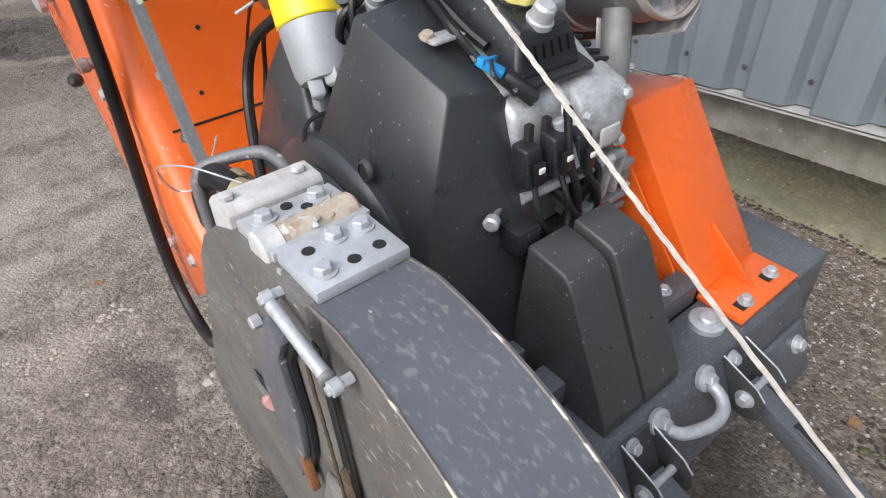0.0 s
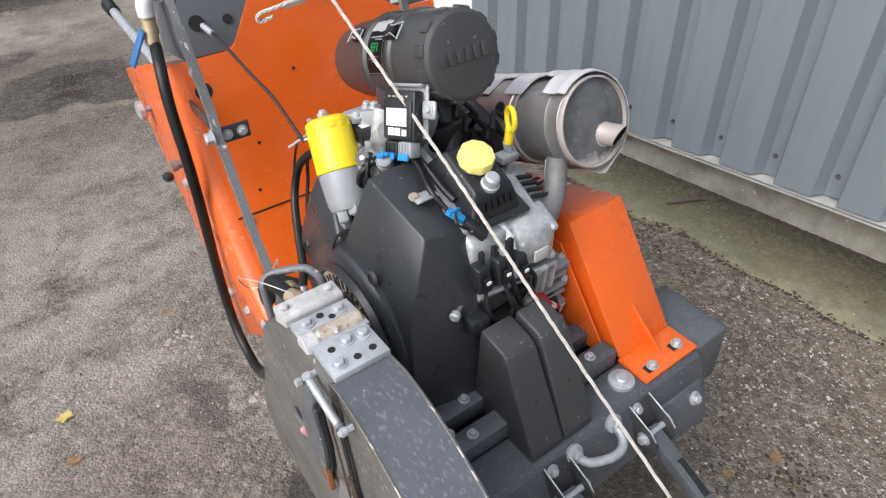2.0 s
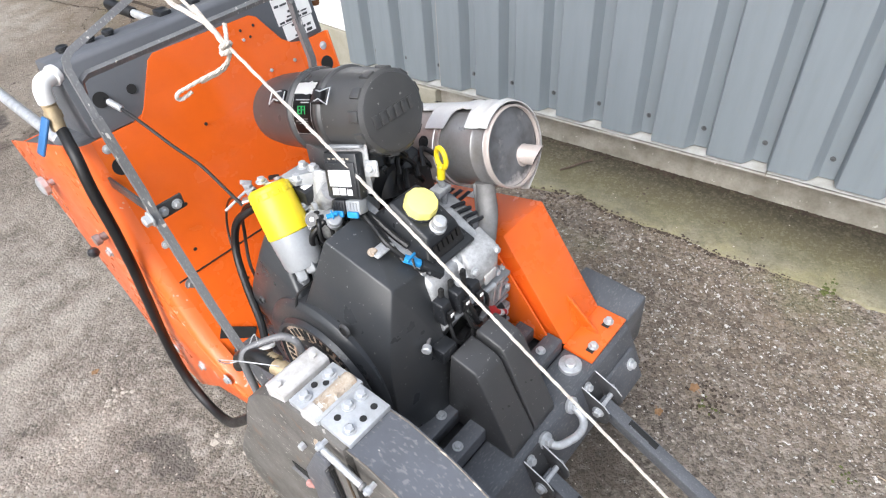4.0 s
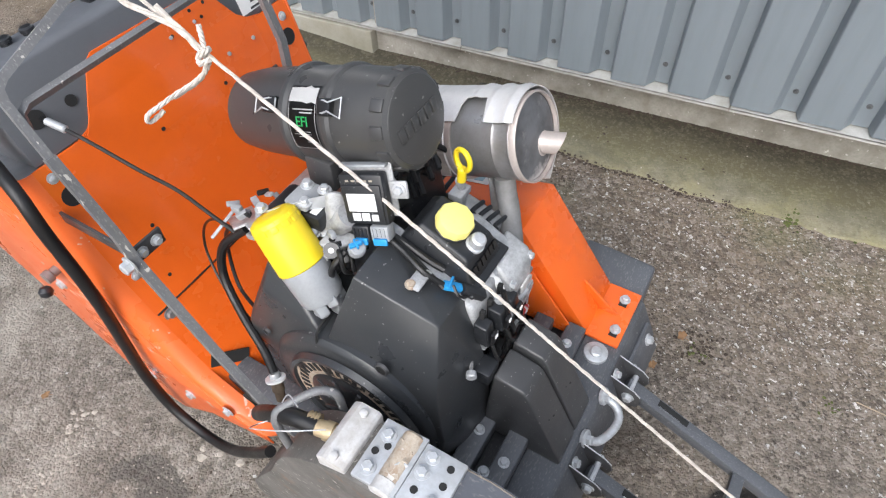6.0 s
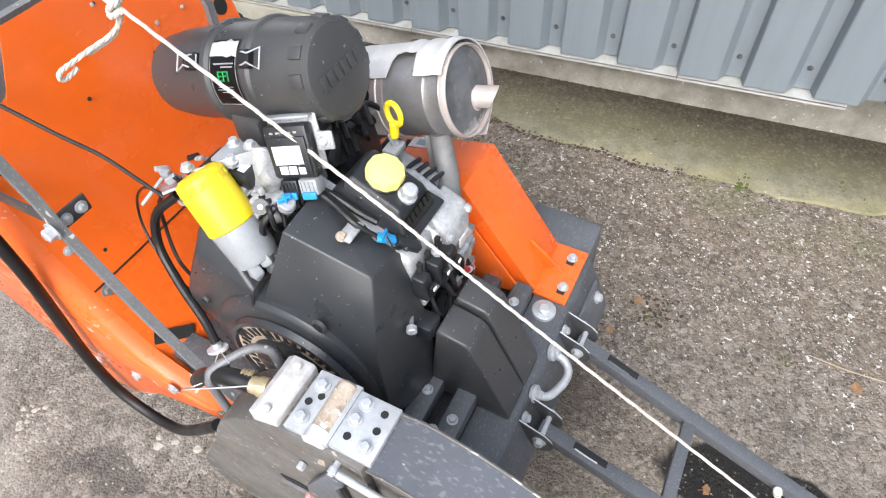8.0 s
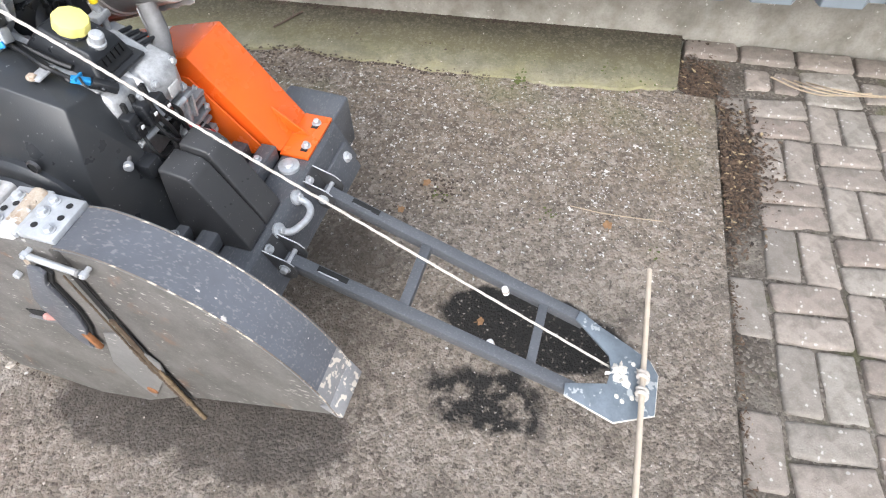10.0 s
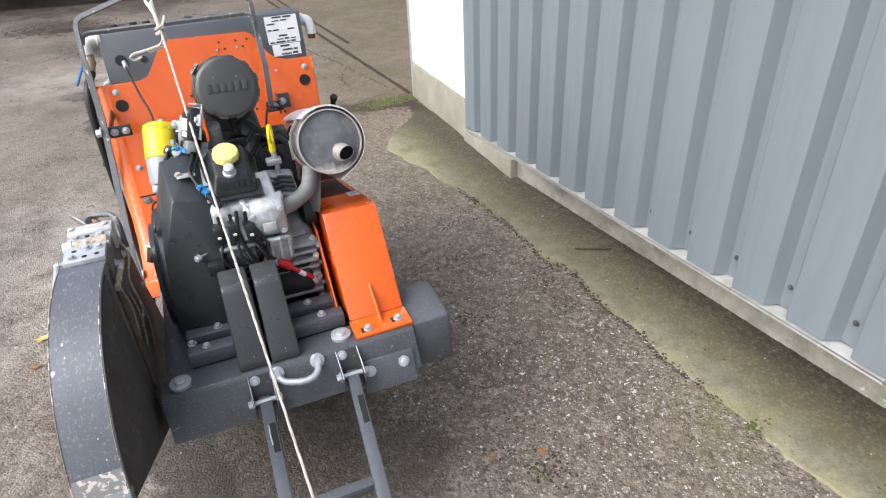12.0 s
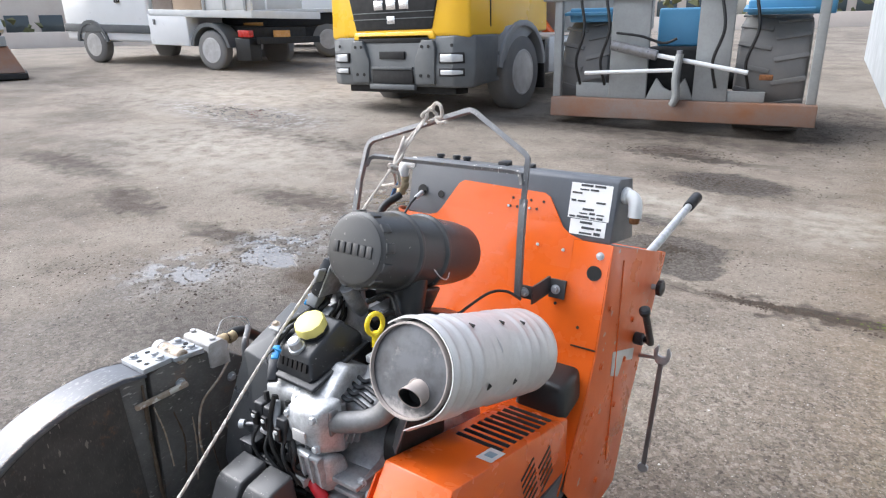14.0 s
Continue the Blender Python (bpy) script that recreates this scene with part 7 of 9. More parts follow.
part("lever", bm_bar((-0.48, 0.892, 0.985), (-0.515, 0.898, 0.925), 0.006, 0.02, 0.003, (0.3, -1, 0.2)), "lever_blue", valve, "blue plastic-coated lever")
elb = part("elbow", bm_tube([(-0.464, 0.899, 1.005), (-0.462, 0.9, 1.025), (-0.452, 0.905, 1.037), (-0.432, 0.91, 1.038), (-0.42, 0.915, 1.038)], 0.0145, 16), "paper", saw, "white plastic pipe elbow")
part("collar", bm_cyl((-0.437, 0.9085, 1.038), (-0.425, 0.912, 1.038), 0.018, 16, 0.002), "paper", elb)
elb = part("elbow", bm_tube([(0.112, 0.93, 1.018), (0.135, 0.928, 1.018), (0.148, 0.924, 1.01), (0.152, 0.92, 0.99), (0.152, 0.918, 0.975)], 0.0145, 16), "paper", saw, "white plastic pipe elbow")
part("collar", bm_cyl((0.122, 0.93, 1.018), (0.134, 0.928, 1.018), 0.018, 16, 0.002), "paper", elb)
part("rust_tip", bm_cyl((0.152, 0.918, 0.976), (0.152, 0.918, 0.962), 0.011, 12, 0.002), "rust", elb)
for x0, x1, y0, y1, z0, z1 in ((-0.452, -0.403, 1.0, 1.737, 0.885, 0.821), (0.098, 0.06, 1.2, 1.83, 0.79, 0.806)):
    bar = part("handlebar", bm_cyl((x0, y0, z0), (x1, y1, z1), 0.012, 16, 0.002), "zinc", saw, "steel handlebar with black grip")
    d = Vector((x1 - x0, y1 - y0, z1 - z0)).normalized()
    e = Vector((x1, y1, z1))
    part("grip", bm_lathe(e - d * 0.13, d, [(0, 0.016), (0.004, 0.0175), (0.13, 0.0185), (0.14, 0.015)], 18), "rubber", bar)
for x, y, z, s in ((-0.476, 1.12, 0.75, -1), (0.1315, 1.16, 0.727, 1)):
    knob = part("knob", bm_lathe((x + s * 0.012, y, z), (s, 0, 0), [(0, 0.012), (0.003, 0.021), (0.014, 0.022), (0.018, 0.014)], 9), "zinc" if s < 0 else "black_plastic", saw, "star knob")
    part("stem", bm_cyl((x, y, z), (x + s * 0.014, y, z), 0.007, 12), "zinc", knob)
kn = part("pull_knob", bm_lathe((-0.476, 0.94, 0.69), (-1, 0, 0), [(0, 0.009), (0.012, 0.009), (0.014, 0.012), (0.026, 0.012)], 16), "steel_dark", saw, "black ball pull knob")
part("ball", bm_lathe((-0.51, 0.935, 0.683), (-0.5, -0.3, -0.8), [(0, 0.003), (0.003, 0.009), (0.01, 0.0125), (0.018, 0.01), (0.022, 0.003)], 16), "black_plastic", kn)
cr = part("crank_handle", bm_tube([(0.1315, 1.05, 0.628), (0.16, 1.05, 0.63), (0.178, 1.03, 0.635), (0.185, 0.99, 0.675), (0.192, 0.935, 0.74), (0.193, 0.915, 0.764)], 0.0085, 12), "black_plastic", saw, "black crank handle")
part("knob", bm_lathe((0.193, 0.917, 0.76), (0, -0.5, 0.85), [(0, 0.009), (0.004, 0.0125), (0.014, 0.0125), (0.018, 0.008)], 14), "black_plastic", cr)
part("boss", bm_cyl((0.1315, 1.05, 0.628), (0.155, 1.05, 0.628), 0.016, 16, 0.003), "black_plastic", cr)
cable = part("throttle_cable", bm_tube([(-0.381, 0.89, 0.977), (-0.378, 0.855, 0.975), (-0.37, 0.8, 0.958), (-0.355, 0.735, 0.92), (-0.341, 0.686, 0.89), (-0.334, 0.64, 0.855), (-0.33, 0.605, 0.83)], 0.003, 10), "rubber", saw, "black throttle cable with steel ferrule")
part("ferrule", bm_cyl((-0.38, 0.87, 0.977), (-0.375, 0.835, 0.97), 0.006, 12, 0.002), "zinc", cable)
part("cable_loop", bm_tube([(-0.325, 0.61, 0.83), (-0.31, 0.68, 0.8), (-0.303, 0.735, 0.74), (-0.315, 0.74, 0.68), (-0.34, 0.69, 0.63), (-0.36, 0.62, 0.62)], 0.0024, 8), "rubber", cable)
loom = part("cable_loom", bm_tube([(-0.3, 0.62, 0.8), (-0.325, 0.66, 0.76), (-0.345, 0.665, 0.7), (-0.37, 0.62, 0.65), (-0.395, 0.56, 0.61), (-0.415, 0.525, 0.595)], 0.0078, 10), "rubber", saw, "black cable loom ending in a white plug")
part("sleeve", bm_lathe((-0.415, 0.525, 0.598), (-0.35, -0.35, -0.86), [(0, 0.0085), (0.004, 0.0095), (0.009, 0.0095), (0.0095, 0.0075)], 18), "zinc", loom)
part("white_plug", bm_lathe((-0.418, 0.522, 0.59), (-0.35, -0.35, -0.86), [(0, 0.008), (0.001, 0.0175), (0.005, 0.0175), (0.006, 0.012)], 24), "paper", loom)
part("boot", bm_lathe((-0.42, 0.52, 0.585), (-0.35, -0.35, -0.86), [(0, 0.0105), (0.02, 0.011), (0.021, 0.009), (0.04, 0.0085)], 16), "twig_wood", loom)
part("wire", bm_tube([(-0.29, 0.6, 0.82), (-0.3, 0.67, 0.77), (-0.305, 0.69, 0.7), (-0.33, 0.66, 0.65), (-0.35, 0.6, 0.64)], 0.0035, 8), "rubber", loom)
part("tail_wire", bm_tube([(-0.07, 0.56, 0.83), (-0.05, 0.65, 0.85), (-0.03, 0.69, 0.845), (0.0, 0.7, 0.83)], 0.003, 8), "rubber", loom)
for x, y in ((-0.385, 0.96), (-0.335, 0.96), (-0.3, 0.955)):
    b_ = part("button", bm_lathe((x, y, 1.049), (0, 0.1, 1), [(0, 0.009), (0.004, 0.009), (0.005, 0.011), (0.01, 0.011), (0.012, 0.008)], 18), "black_plastic", fascia)
for x0, x1, z in ((-0.2, -0.175, 1.06), (-0.13, -0.11, 1.058)):
    part("switch", bm_box((x0, 0.94, 1.047), (x1, 0.97, z), 0.003), "black_plastic", fascia)

# belt cover behind the muffler
part("belt_housing", bm_hull([(0.0, 0.66, 0.58), (0.12, 0.66, 0.58), (0.0, 0.76, 0.6), (0.12, 0.76, 0.6), (0.01, 0.69, 0.665), (0.11, 0.68, 0.66), (0.01, 0.775, 0.67), (0.11, 0.775, 0.67)], 0.014), "rubber", saw, "black rubber belt housing")
part("sticker_scar", bm_prism([(0.9, 0.655), (1.05, 0.6), (1.045, 0.57), (0.97, 0.6), (0.945, 0.57), (0.895, 0.595)], 0.1318, 0.1325, "x"), "shield", saw, "scraped grey remains of a decal")
part("weld_seam", bm_tube([(0.1325, 0.93, 0.87), (0.1325, 0.92, 0.6), (0.1325, 0.9, 0.36)], 0.002, 6, False), "orange", saw)

# ---- rope, rod and spanner ----
R0, R1 = Vector((-0.268, 0.752, 1.186)), Vector((-0.17, -0.703, 0.188))


def twisted(name, pts, r, label, parent=None):
    bm = bmesh.new()
    line = smooth_path(pts, 10) if len(pts) > 2 else [Vector(pts[0]).lerp(Vector(pts[1]), i / 220) for i in range(221)]
    for s in range(3):
        off = []
        for i, q in enumerate(line):
            way = (line[min(i + 1, len(line) - 1)] - line[max(i - 1, 0)]).normalized()
            a, b, _ = basis(way)
            t = i * (0.55 if len(pts) <= 2 else 0.45) + s * 2 * math.pi / 3
            off.append(q + (a * math.cos(t) + b * math.sin(t)) * r * 0.5)
        bm_tube(off, r * 0.62, 6, False, bm=bm)
    return solid(name, bm, "rope", label, "rope") if parent is None else part(name, bm, "rope", parent)


rope = thing("rope", (-0.2, 0.0, 0.19), "thin cream rope tied taut from hoop to pointer fork", "rope")
twisted("strand", smooth_path([R0, (-0.242, 0.3, 0.893), (-0.22, 0.0, 0.676), R1], 8), 0.0026, "", rope)
K = Vector((-0.262, 0.62, 1.098))
twisted("tail", [K + Vector((-0.006, 0.05, 0.055)), K + Vector((0.002, 0.0, 0.0)), K + Vector((0.001, 0.004, -0.024)), K + Vector((-0.012, 0.018, -0.04)), K + Vector((-0.038, 0.032, -0.049)), K + Vector((-0.062, 0.04, -0.055)), K + Vector((-0.078, 0.046, -0.06)), K + Vector((-0.083, 0.048, -0.068)), K + Vector((-0.075, 0.048, -0.073)), K + Vector((-0.058, 0.042, -0.066))], 0.0032, "", rope)
twisted("tail", [K + Vector((0.004, 0.004, 0.0)), K + Vector((0.007, 0.01, -0.022)), K + Vector((-0.004, 0.022, -0.045)), K + Vector((-0.04, 0.038, -0.056))], 0.0032, "", rope)
twisted("tail", [K + Vector((0.004, 0.0, 0.004)), K + Vector((0.012, 0.008, 0.014)), K + Vector((0.018, 0.014, 0.026))], 0.0034, "", rope)
twisted("knot", [K + Vector((-0.009, 0, 0)), K + Vector((0, -0.009, 0.006)), K + Vector((0.009, 0, 0)), K + Vector((0, 0.009, -0.006)), K + Vector((-0.009, 0, -0.01)), K + Vector((0, -0.009, -0.006)), K + Vector((0.008, 0, -0.012))], 0.004, "", rope)
twisted("knot", [R0 + Vector((-0.012, 0.01, -0.01)), R0 + Vector((-0.006, -0.01, 0.004)), R0 + Vector((0.008, 0.006, 0.014)), R0 + Vector((0.014, 0.016, -0.004)), R0 + Vector((0.0, 0.0, -0.012)), R0 + Vector((-0.01, 0.014, 0.008)), R0 + Vector((0.006, 0.012, 0.02))], 0.004, "", rope)
twisted("loop", [R0 + Vector((0.006, 0.008, 0.012)), R0 + Vector((0.02, 0.004, 0.028)), R0 + Vector((0.036, 0.002, 0.022)), R0 + Vector((0.034, 0.006, 0.0)), R0 + Vector((0.018, 0.008, -0.002)), R0 + Vector((0.03, 0.0, -0.012)), R0 + Vector((0.055, -0.004, -0.008))], 0.004, "", rope)
twisted("strand", [R0 + Vector((0.0, 0.0, 0.0)), R0 + Vector((-0.012, -0.03, -0.03)), K + Vector((-0.004, 0.03, 0.03)), K], 0.004, "", rope)
rod_ = thing("wooden_rod", (-0.15, -0.765, 0.2), "straight pale wooden rod tied across the fork", "rod")
ends = (Vector((0.16, -0.752, 0.15)), Vector((-0.52, -0.752, 0.272)))
part("shaft", bm_cyl(ends[0], ends[1], 0.0062, 14, 0.001), "wood", rod_)
for k in (0.487, 0.552):
    c = ends[0].lerp(ends[1], k)
    d = (ends[1] - ends[0]).normalized()
    a, b, _ = basis(d)
    twisted("lashing", [c + (a * math.cos(t) + b * math.sin(t)) * 0.0105 + d * 0.0035 * t / 2 for t in np.arange(0, 12, 0.7)], 0.0042, "", rod_)

span = thing("spanner", (0.18, 1.098, 0.2), "worn steel open-ended spanner hanging beside the saw", "spanner")
part("shank", bm_bar((0.19, 1.096, 0.555), (0.169, 1.1, 0.232), 0.013, 0.007, 0.002, (0, 1, 0)), "steel_dark", span)
jaw = [(-0.02, 0.0), (-0.012, -0.016), (0.012, -0.016), (0.02, 0.0), (0.021, 0.02), (0.014, 0.034), (0.01, 0.03), (0.011, 0.008), (0.0, 0.003), (-0.011, 0.008), (-0.01, 0.03), (-0.014, 0.034), (-0.021, 0.02)]
bm = bm_prism(jaw, -0.004, 0.004, "y", 0.001)
bm.transform(Matrix.Translation((0.1905, 1.096, 0.566)) @ pose(0, 0, 0, 0, 4, 0))
part("open_jaw", bm, "zinc", span)
part("ring_end", bm_lathe((0.168, 1.104, 0.222), (0, -1, 0), [(0, 0.008), (0, 0.014), (0.008, 0.014), (0.008, 0.008)], 18), "zinc", span)
part("spanner_pin", bm_cyl((0.1315, 1.1, 0.556), (0.205, 1.1, 0.566), 0.005, 10), "steel_dark", saw)


# ---- yard behind: garage ----
M["shed_grey"] = surface("pale_shed_cladding", (0.42, 0.45, 0.47), (0.33, 0.35, 0.36), 0.55, 0.1, 2.0, 60.0, 0.6, 0.05)
M["shed_dark"] = surface("dark_timber_door", (0.045, 0.046, 0.05), (0.03, 0.03, 0.03), 0.7, 0.0, 4.0, 60.0, 0.7, 0.2)
M["brown_wall"] = surface("dim_brown_boards", (0.3, 0.25, 0.21), (0.2, 0.15, 0.12), 0.85, 0.0, 2.0, 40.0, 0.8, 0.3)
M["cab_yellow"] = surface("yellow_cab_paint", (0.9, 0.53, 0.018), (0.82, 0.45, 0.015), 0.3, 0.0, 1.2, 60.0, 0.4, 0.03, 0.3)
M["bumper"] = surface("grey_bumper_plastic", (0.115, 0.123, 0.126), (0.08, 0.085, 0.086), 0.55, 0.0, 3.0, 60.0, 0.6, 0.1)
M["tyre"] = surface("dusty_tyre_rubber", (0.17, 0.168, 0.165), (0.24, 0.228, 0.21), 0.85, 0.0, 5.0, 60.0, 0.7, 0.3)
M["wing_grey"] = surface("pale_grey_wing_plastic", (0.3, 0.31, 0.315), (0.22, 0.225, 0.225), 0.45, 0.0, 3.0, 60.0, 0.6, 0.1)
M["rim"] = surface("dull_wheel_steel", (0.62, 0.62, 0.62), (0.36, 0.35, 0.33), 0.4, 0.4, 6.0, 90.0, 0.7, 0.1)
M["chrome"] = surface("bright_trim", (0.75, 0.76, 0.77), (0.6, 0.6, 0.6), 0.25, 0.9, 6.0, 90.0, 0.3, 0.02)
M["lens"] = surface("clear_lamp_lens", (0.62, 0.64, 0.65), (0.4, 0.42, 0.43), 0.15, 0.2, 12.0, 90.0, 0.4, 0.05)
M["amber"] = surface("amber_lens", (0.6, 0.3, 0.08), (0.5, 0.25, 0.08), 0.25)
M["red_lens"] = surface("red_lens", (0.5, 0.03, 0.02), (0.35, 0.02, 0.02), 0.25)
M["plough"] = surface("weathered_grey_steel", (0.36, 0.375, 0.37), (0.26, 0.262, 0.25), 0.6, 0.15, 2.5, 40.0, 0.8, 0.2)
M["rusty_beam"] = surface("rust_streaked_beam", (0.26, 0.2, 0.17), (0.3, 0.13, 0.06), 0.8, 0.1, 2.0, 40.0, 0.9, 0.3)
M["sky_blue"] = surface("light_blue_panel", (0.12, 0.36, 0.6), (0.09, 0.28, 0.48), 0.4, 0.0, 2.0, 40.0, 0.4, 0.03)
M["van_white"] = surface("white_van_paint", (0.85, 0.855, 0.85), (0.74, 0.745, 0.73), 0.35, 0.0, 1.5, 40.0, 0.5, 0.02, 0.2)
M["drop_side"] = surface("grey_dropside_alloy", (0.66, 0.67, 0.66), (0.5, 0.51, 0.5), 0.5, 0.1, 3.0, 40.0, 0.6, 0.1)
M["beige"] = surface("beige_board_load", (0.5, 0.38, 0.27), (0.4, 0.29, 0.2), 0.8, 0.0, 2.0, 30.0, 0.7, 0.1)
M["far_wall"] = surface("pale_brick_wall", (0.74, 0.66, 0.58), (0.62, 0.52, 0.45), 0.9, 0.0, 0.6, 14.0, 0.8, 0.1)
M["window_glass"] = surface("dark_window_glass", (0.06, 0.075, 0.08), (0.04, 0.05, 0.05), 0.1, 0.0, 1.0, 20.0, 0.3, 0.0)
M["hedge"] = surface("winter_hedge", (0.11, 0.12, 0.05), (0.06, 0.055, 0.03), 0.9, 0.0, 2.0, 20.0, 0.8, 0.6)
M["tiller"] = surface("red_orange_enamel", (0.4, 0.05, 0.03), (0.26, 0.035, 0.025), 0.45, 0.0, 5.0, 60.0, 0.5, 0.05)

shed = thing("wall_shed", (0.5, 9.4, 0.05), "pale grey clad shed with a dark door leaf", "shed wall")
tagged(shed, kind="structure")
part("side_wall", bm_hull([(0.545, 9.45, 0.16), (-0.34, 18.5, 0.2), (0.66, 9.45, 0.16), (-0.2, 18.5, 0.2), (0.545, 9.45, 3.4), (-0.34, 18.5, 3.4), (0.66, 9.45, 3.4), (-0.2, 18.5, 3.4)]), "shed_grey", shed)
part("corner_trim", bm_hull([(0.535, 9.46, 0.14), (0.56, 9.30, 0.14), (0.535, 9.46, 3.4), (0.56, 9.30, 3.4), (0.6, 9.47, 0.14), (0.6, 9.47, 3.4)]), "zinc", shed)
part("door_leaf", bm_hull([(0.6, 9.28, 0.28), (1.0, 7.9, 0.28), (0.66, 9.29, 0.28), (1.06, 7.91, 0.28), (0.6, 9.28, 3.4), (1.0, 7.9, 3.4), (0.66, 9.29, 3.4), (1.06, 7.91, 3.4)], 0.004), "shed_dark", shed)
for k, a, b in ((0.0, 0.1, 0.45), (0.0, 0.5, 0.9)):
    p, q = Vector((0.6, 9.28, 0.14)).lerp(Vector((1.02, 7.9, 0.14)), a), Vector((0.6, 9.28, 0.14)).lerp(Vector((1.02, 7.9, 0.14)), b)
    part("foot_block", bm_bar(p, q, 0.12, 0.27, 0.01), "concrete", shed)
part("post", bm_box((1.06, 7.78, 0.0), (1.16, 7.86, 3.4), 0.006), "zinc", shed)
part("inner_wall", bm_box((1.1, 7.87, 0.0), (1.2, 12.6, 3.4)), "brown_wall", shed)
part("back_wall", bm_box((1.1, 12.6, 0.0), (7.2, 12.75, 3.4)), "brown_wall", shed)
part("right_wall", bm_box((7.05, 2.98, 0.0), (7.2, 12.6, 3.4)), "brown_wall", shed)
part("near_wall", bm_box((1.28, 2.98, 0.0), (7.05, 3.1, 3.4)), "brown_wall", shed)
part("header", bm_box((1.18, 2.98, 2.9), (1.28, 7.78, 3.4), 0.01), "shed_grey", shed)
tagged(link("ceiling", bm_box((0.9, 2.96, 3.4), (7.3, 12.8, 3.5)), "shed_dark"), "dark sheet ceiling of the open garage", "ceiling", kind="structure")


def tiller(at):
    t = thing("rotary_tiller", at, "red walk-behind rotary tiller parked in the garage", "tiller")
    x, y, z = at
    part("hood", bm_hull([(x - 0.25, y - 0.2, z + 0.3), (x + 0.25, y - 0.2, z + 0.3), (x - 0.25, y + 0.3, z + 0.35), (x + 0.25, y + 0.3, z + 0.35), (x - 0.18, y - 0.1, z + 0.6), (x + 0.18, y - 0.1, z + 0.6), (x - 0.18, y + 0.2, z + 0.6), (x + 0.18, y + 0.2, z + 0.6)], 0.03), "tiller", t)
    part("tank", bm_cyl((x - 0.12, y, z + 0.62), (x - 0.12, y, z + 0.85), 0.13, 20, 0.03), "tiller", t)
    part("engine", bm_box((x - 0.05, y - 0.15, z + 0.58), (x + 0.22, y + 0.12, z + 0.8), 0.02), "alu_dark", t)
    part("lamp", bm_lathe((x + 0.02, y - 0.2, z + 0.47), (0, -1, 0), [(0, 0.06), (0.03, 0.06), (0.035, 0.05)], 20), "lens", t)
    for s in (-1, 1):
        w = part("wheel", bm_lathe((x + s * 0.3 - 0.06, y + 0.25, z + 0.22), (1, 0, 0), [(0, 0.12), (0, 0.19), (0.02, 0.22), (0.1, 0.22), (0.12, 0.19), (0.12, 0.12)], 28), "tyre", t)
        part("hub", bm_lathe((x + s * 0.3 - 0.065, y + 0.25, z + 0.22), (1, 0, 0), [(0, 0.05), (0.01, 0.12), (0.11, 0.12), (0.12, 0.05)], 20), "rim", w)
        part("handlebar", bm_tube([(x + s * 0.12, y + 0.3, z + 0.5), (x + s * 0.2, y + 0.7, z + 0.9), (x + s * 0.25, y + 1.1, z + 1.1)], 0.018, 8), "tiller", t)
    for k in range(8):
        a = k * 0.8
        part("tine", bm_bar((x - 0.28 + k * 0.08, y - 0.3, z + 0.22), (x - 0.28 + k * 0.08, y - 0.3 + 0.2 * math.cos(a), z + 0.22 + 0.2 * math.sin(a)), 0.03, 0.012, 0.002, (1, 0, 0)), "steel_dark", t)
    part("shaft", bm_cyl((x - 0.32, y - 0.3, z + 0.22), (x + 0.32, y - 0.3, z + 0.22), 0.03, 12), "steel_dark", t)
    return t


tiller((1.95, 9.9, rise(1.95, 9.9)))
pole = thing("ribbed_hose", (1.35, 8.6, rise(1.35, 8.6)), "pale ribbed hose leaning beside the post", "hose")
part("coil", bm_tube([(1.45, 8.9, 0.75), (1.4, 8.8, 0.6), (1.36, 8.7, 0.75), (1.36, 8.7, 1.6), (1.4, 8.7, 3.0)], 0.03, 10, steps=10, wobble=lambda i: 1.0 if i % 2 else 0.85), "paper", pole)
part("stand", bm_cyl((1.45, 8.9, rise(1.45, 8.9)), (1.45, 8.9, 0.77), 0.02, 10), "steel_dark", pole)
rack = thing("shelf_rack", (2.2, 11.6, rise(2.2, 11.6)), "dim rust-red steel rack at the back of the garage", "rack")
z0 = rise(2.2, 11.6)
for x in (1.7, 2.7):
    for y in (11.4, 11.9):
        part("upright", bm_box((x - 0.03, y - 0.03, z0), (x + 0.03, y + 0.03, z0 + 1.9), 0.004), "rust", rack)
for k in range(3):
    part("shelf", bm_box((1.66, 11.36, z0 + 0.4 + k * 0.7), (2.74, 11.94, z0 + 0.44 + k * 0.7), 0.004), "rust", rack)


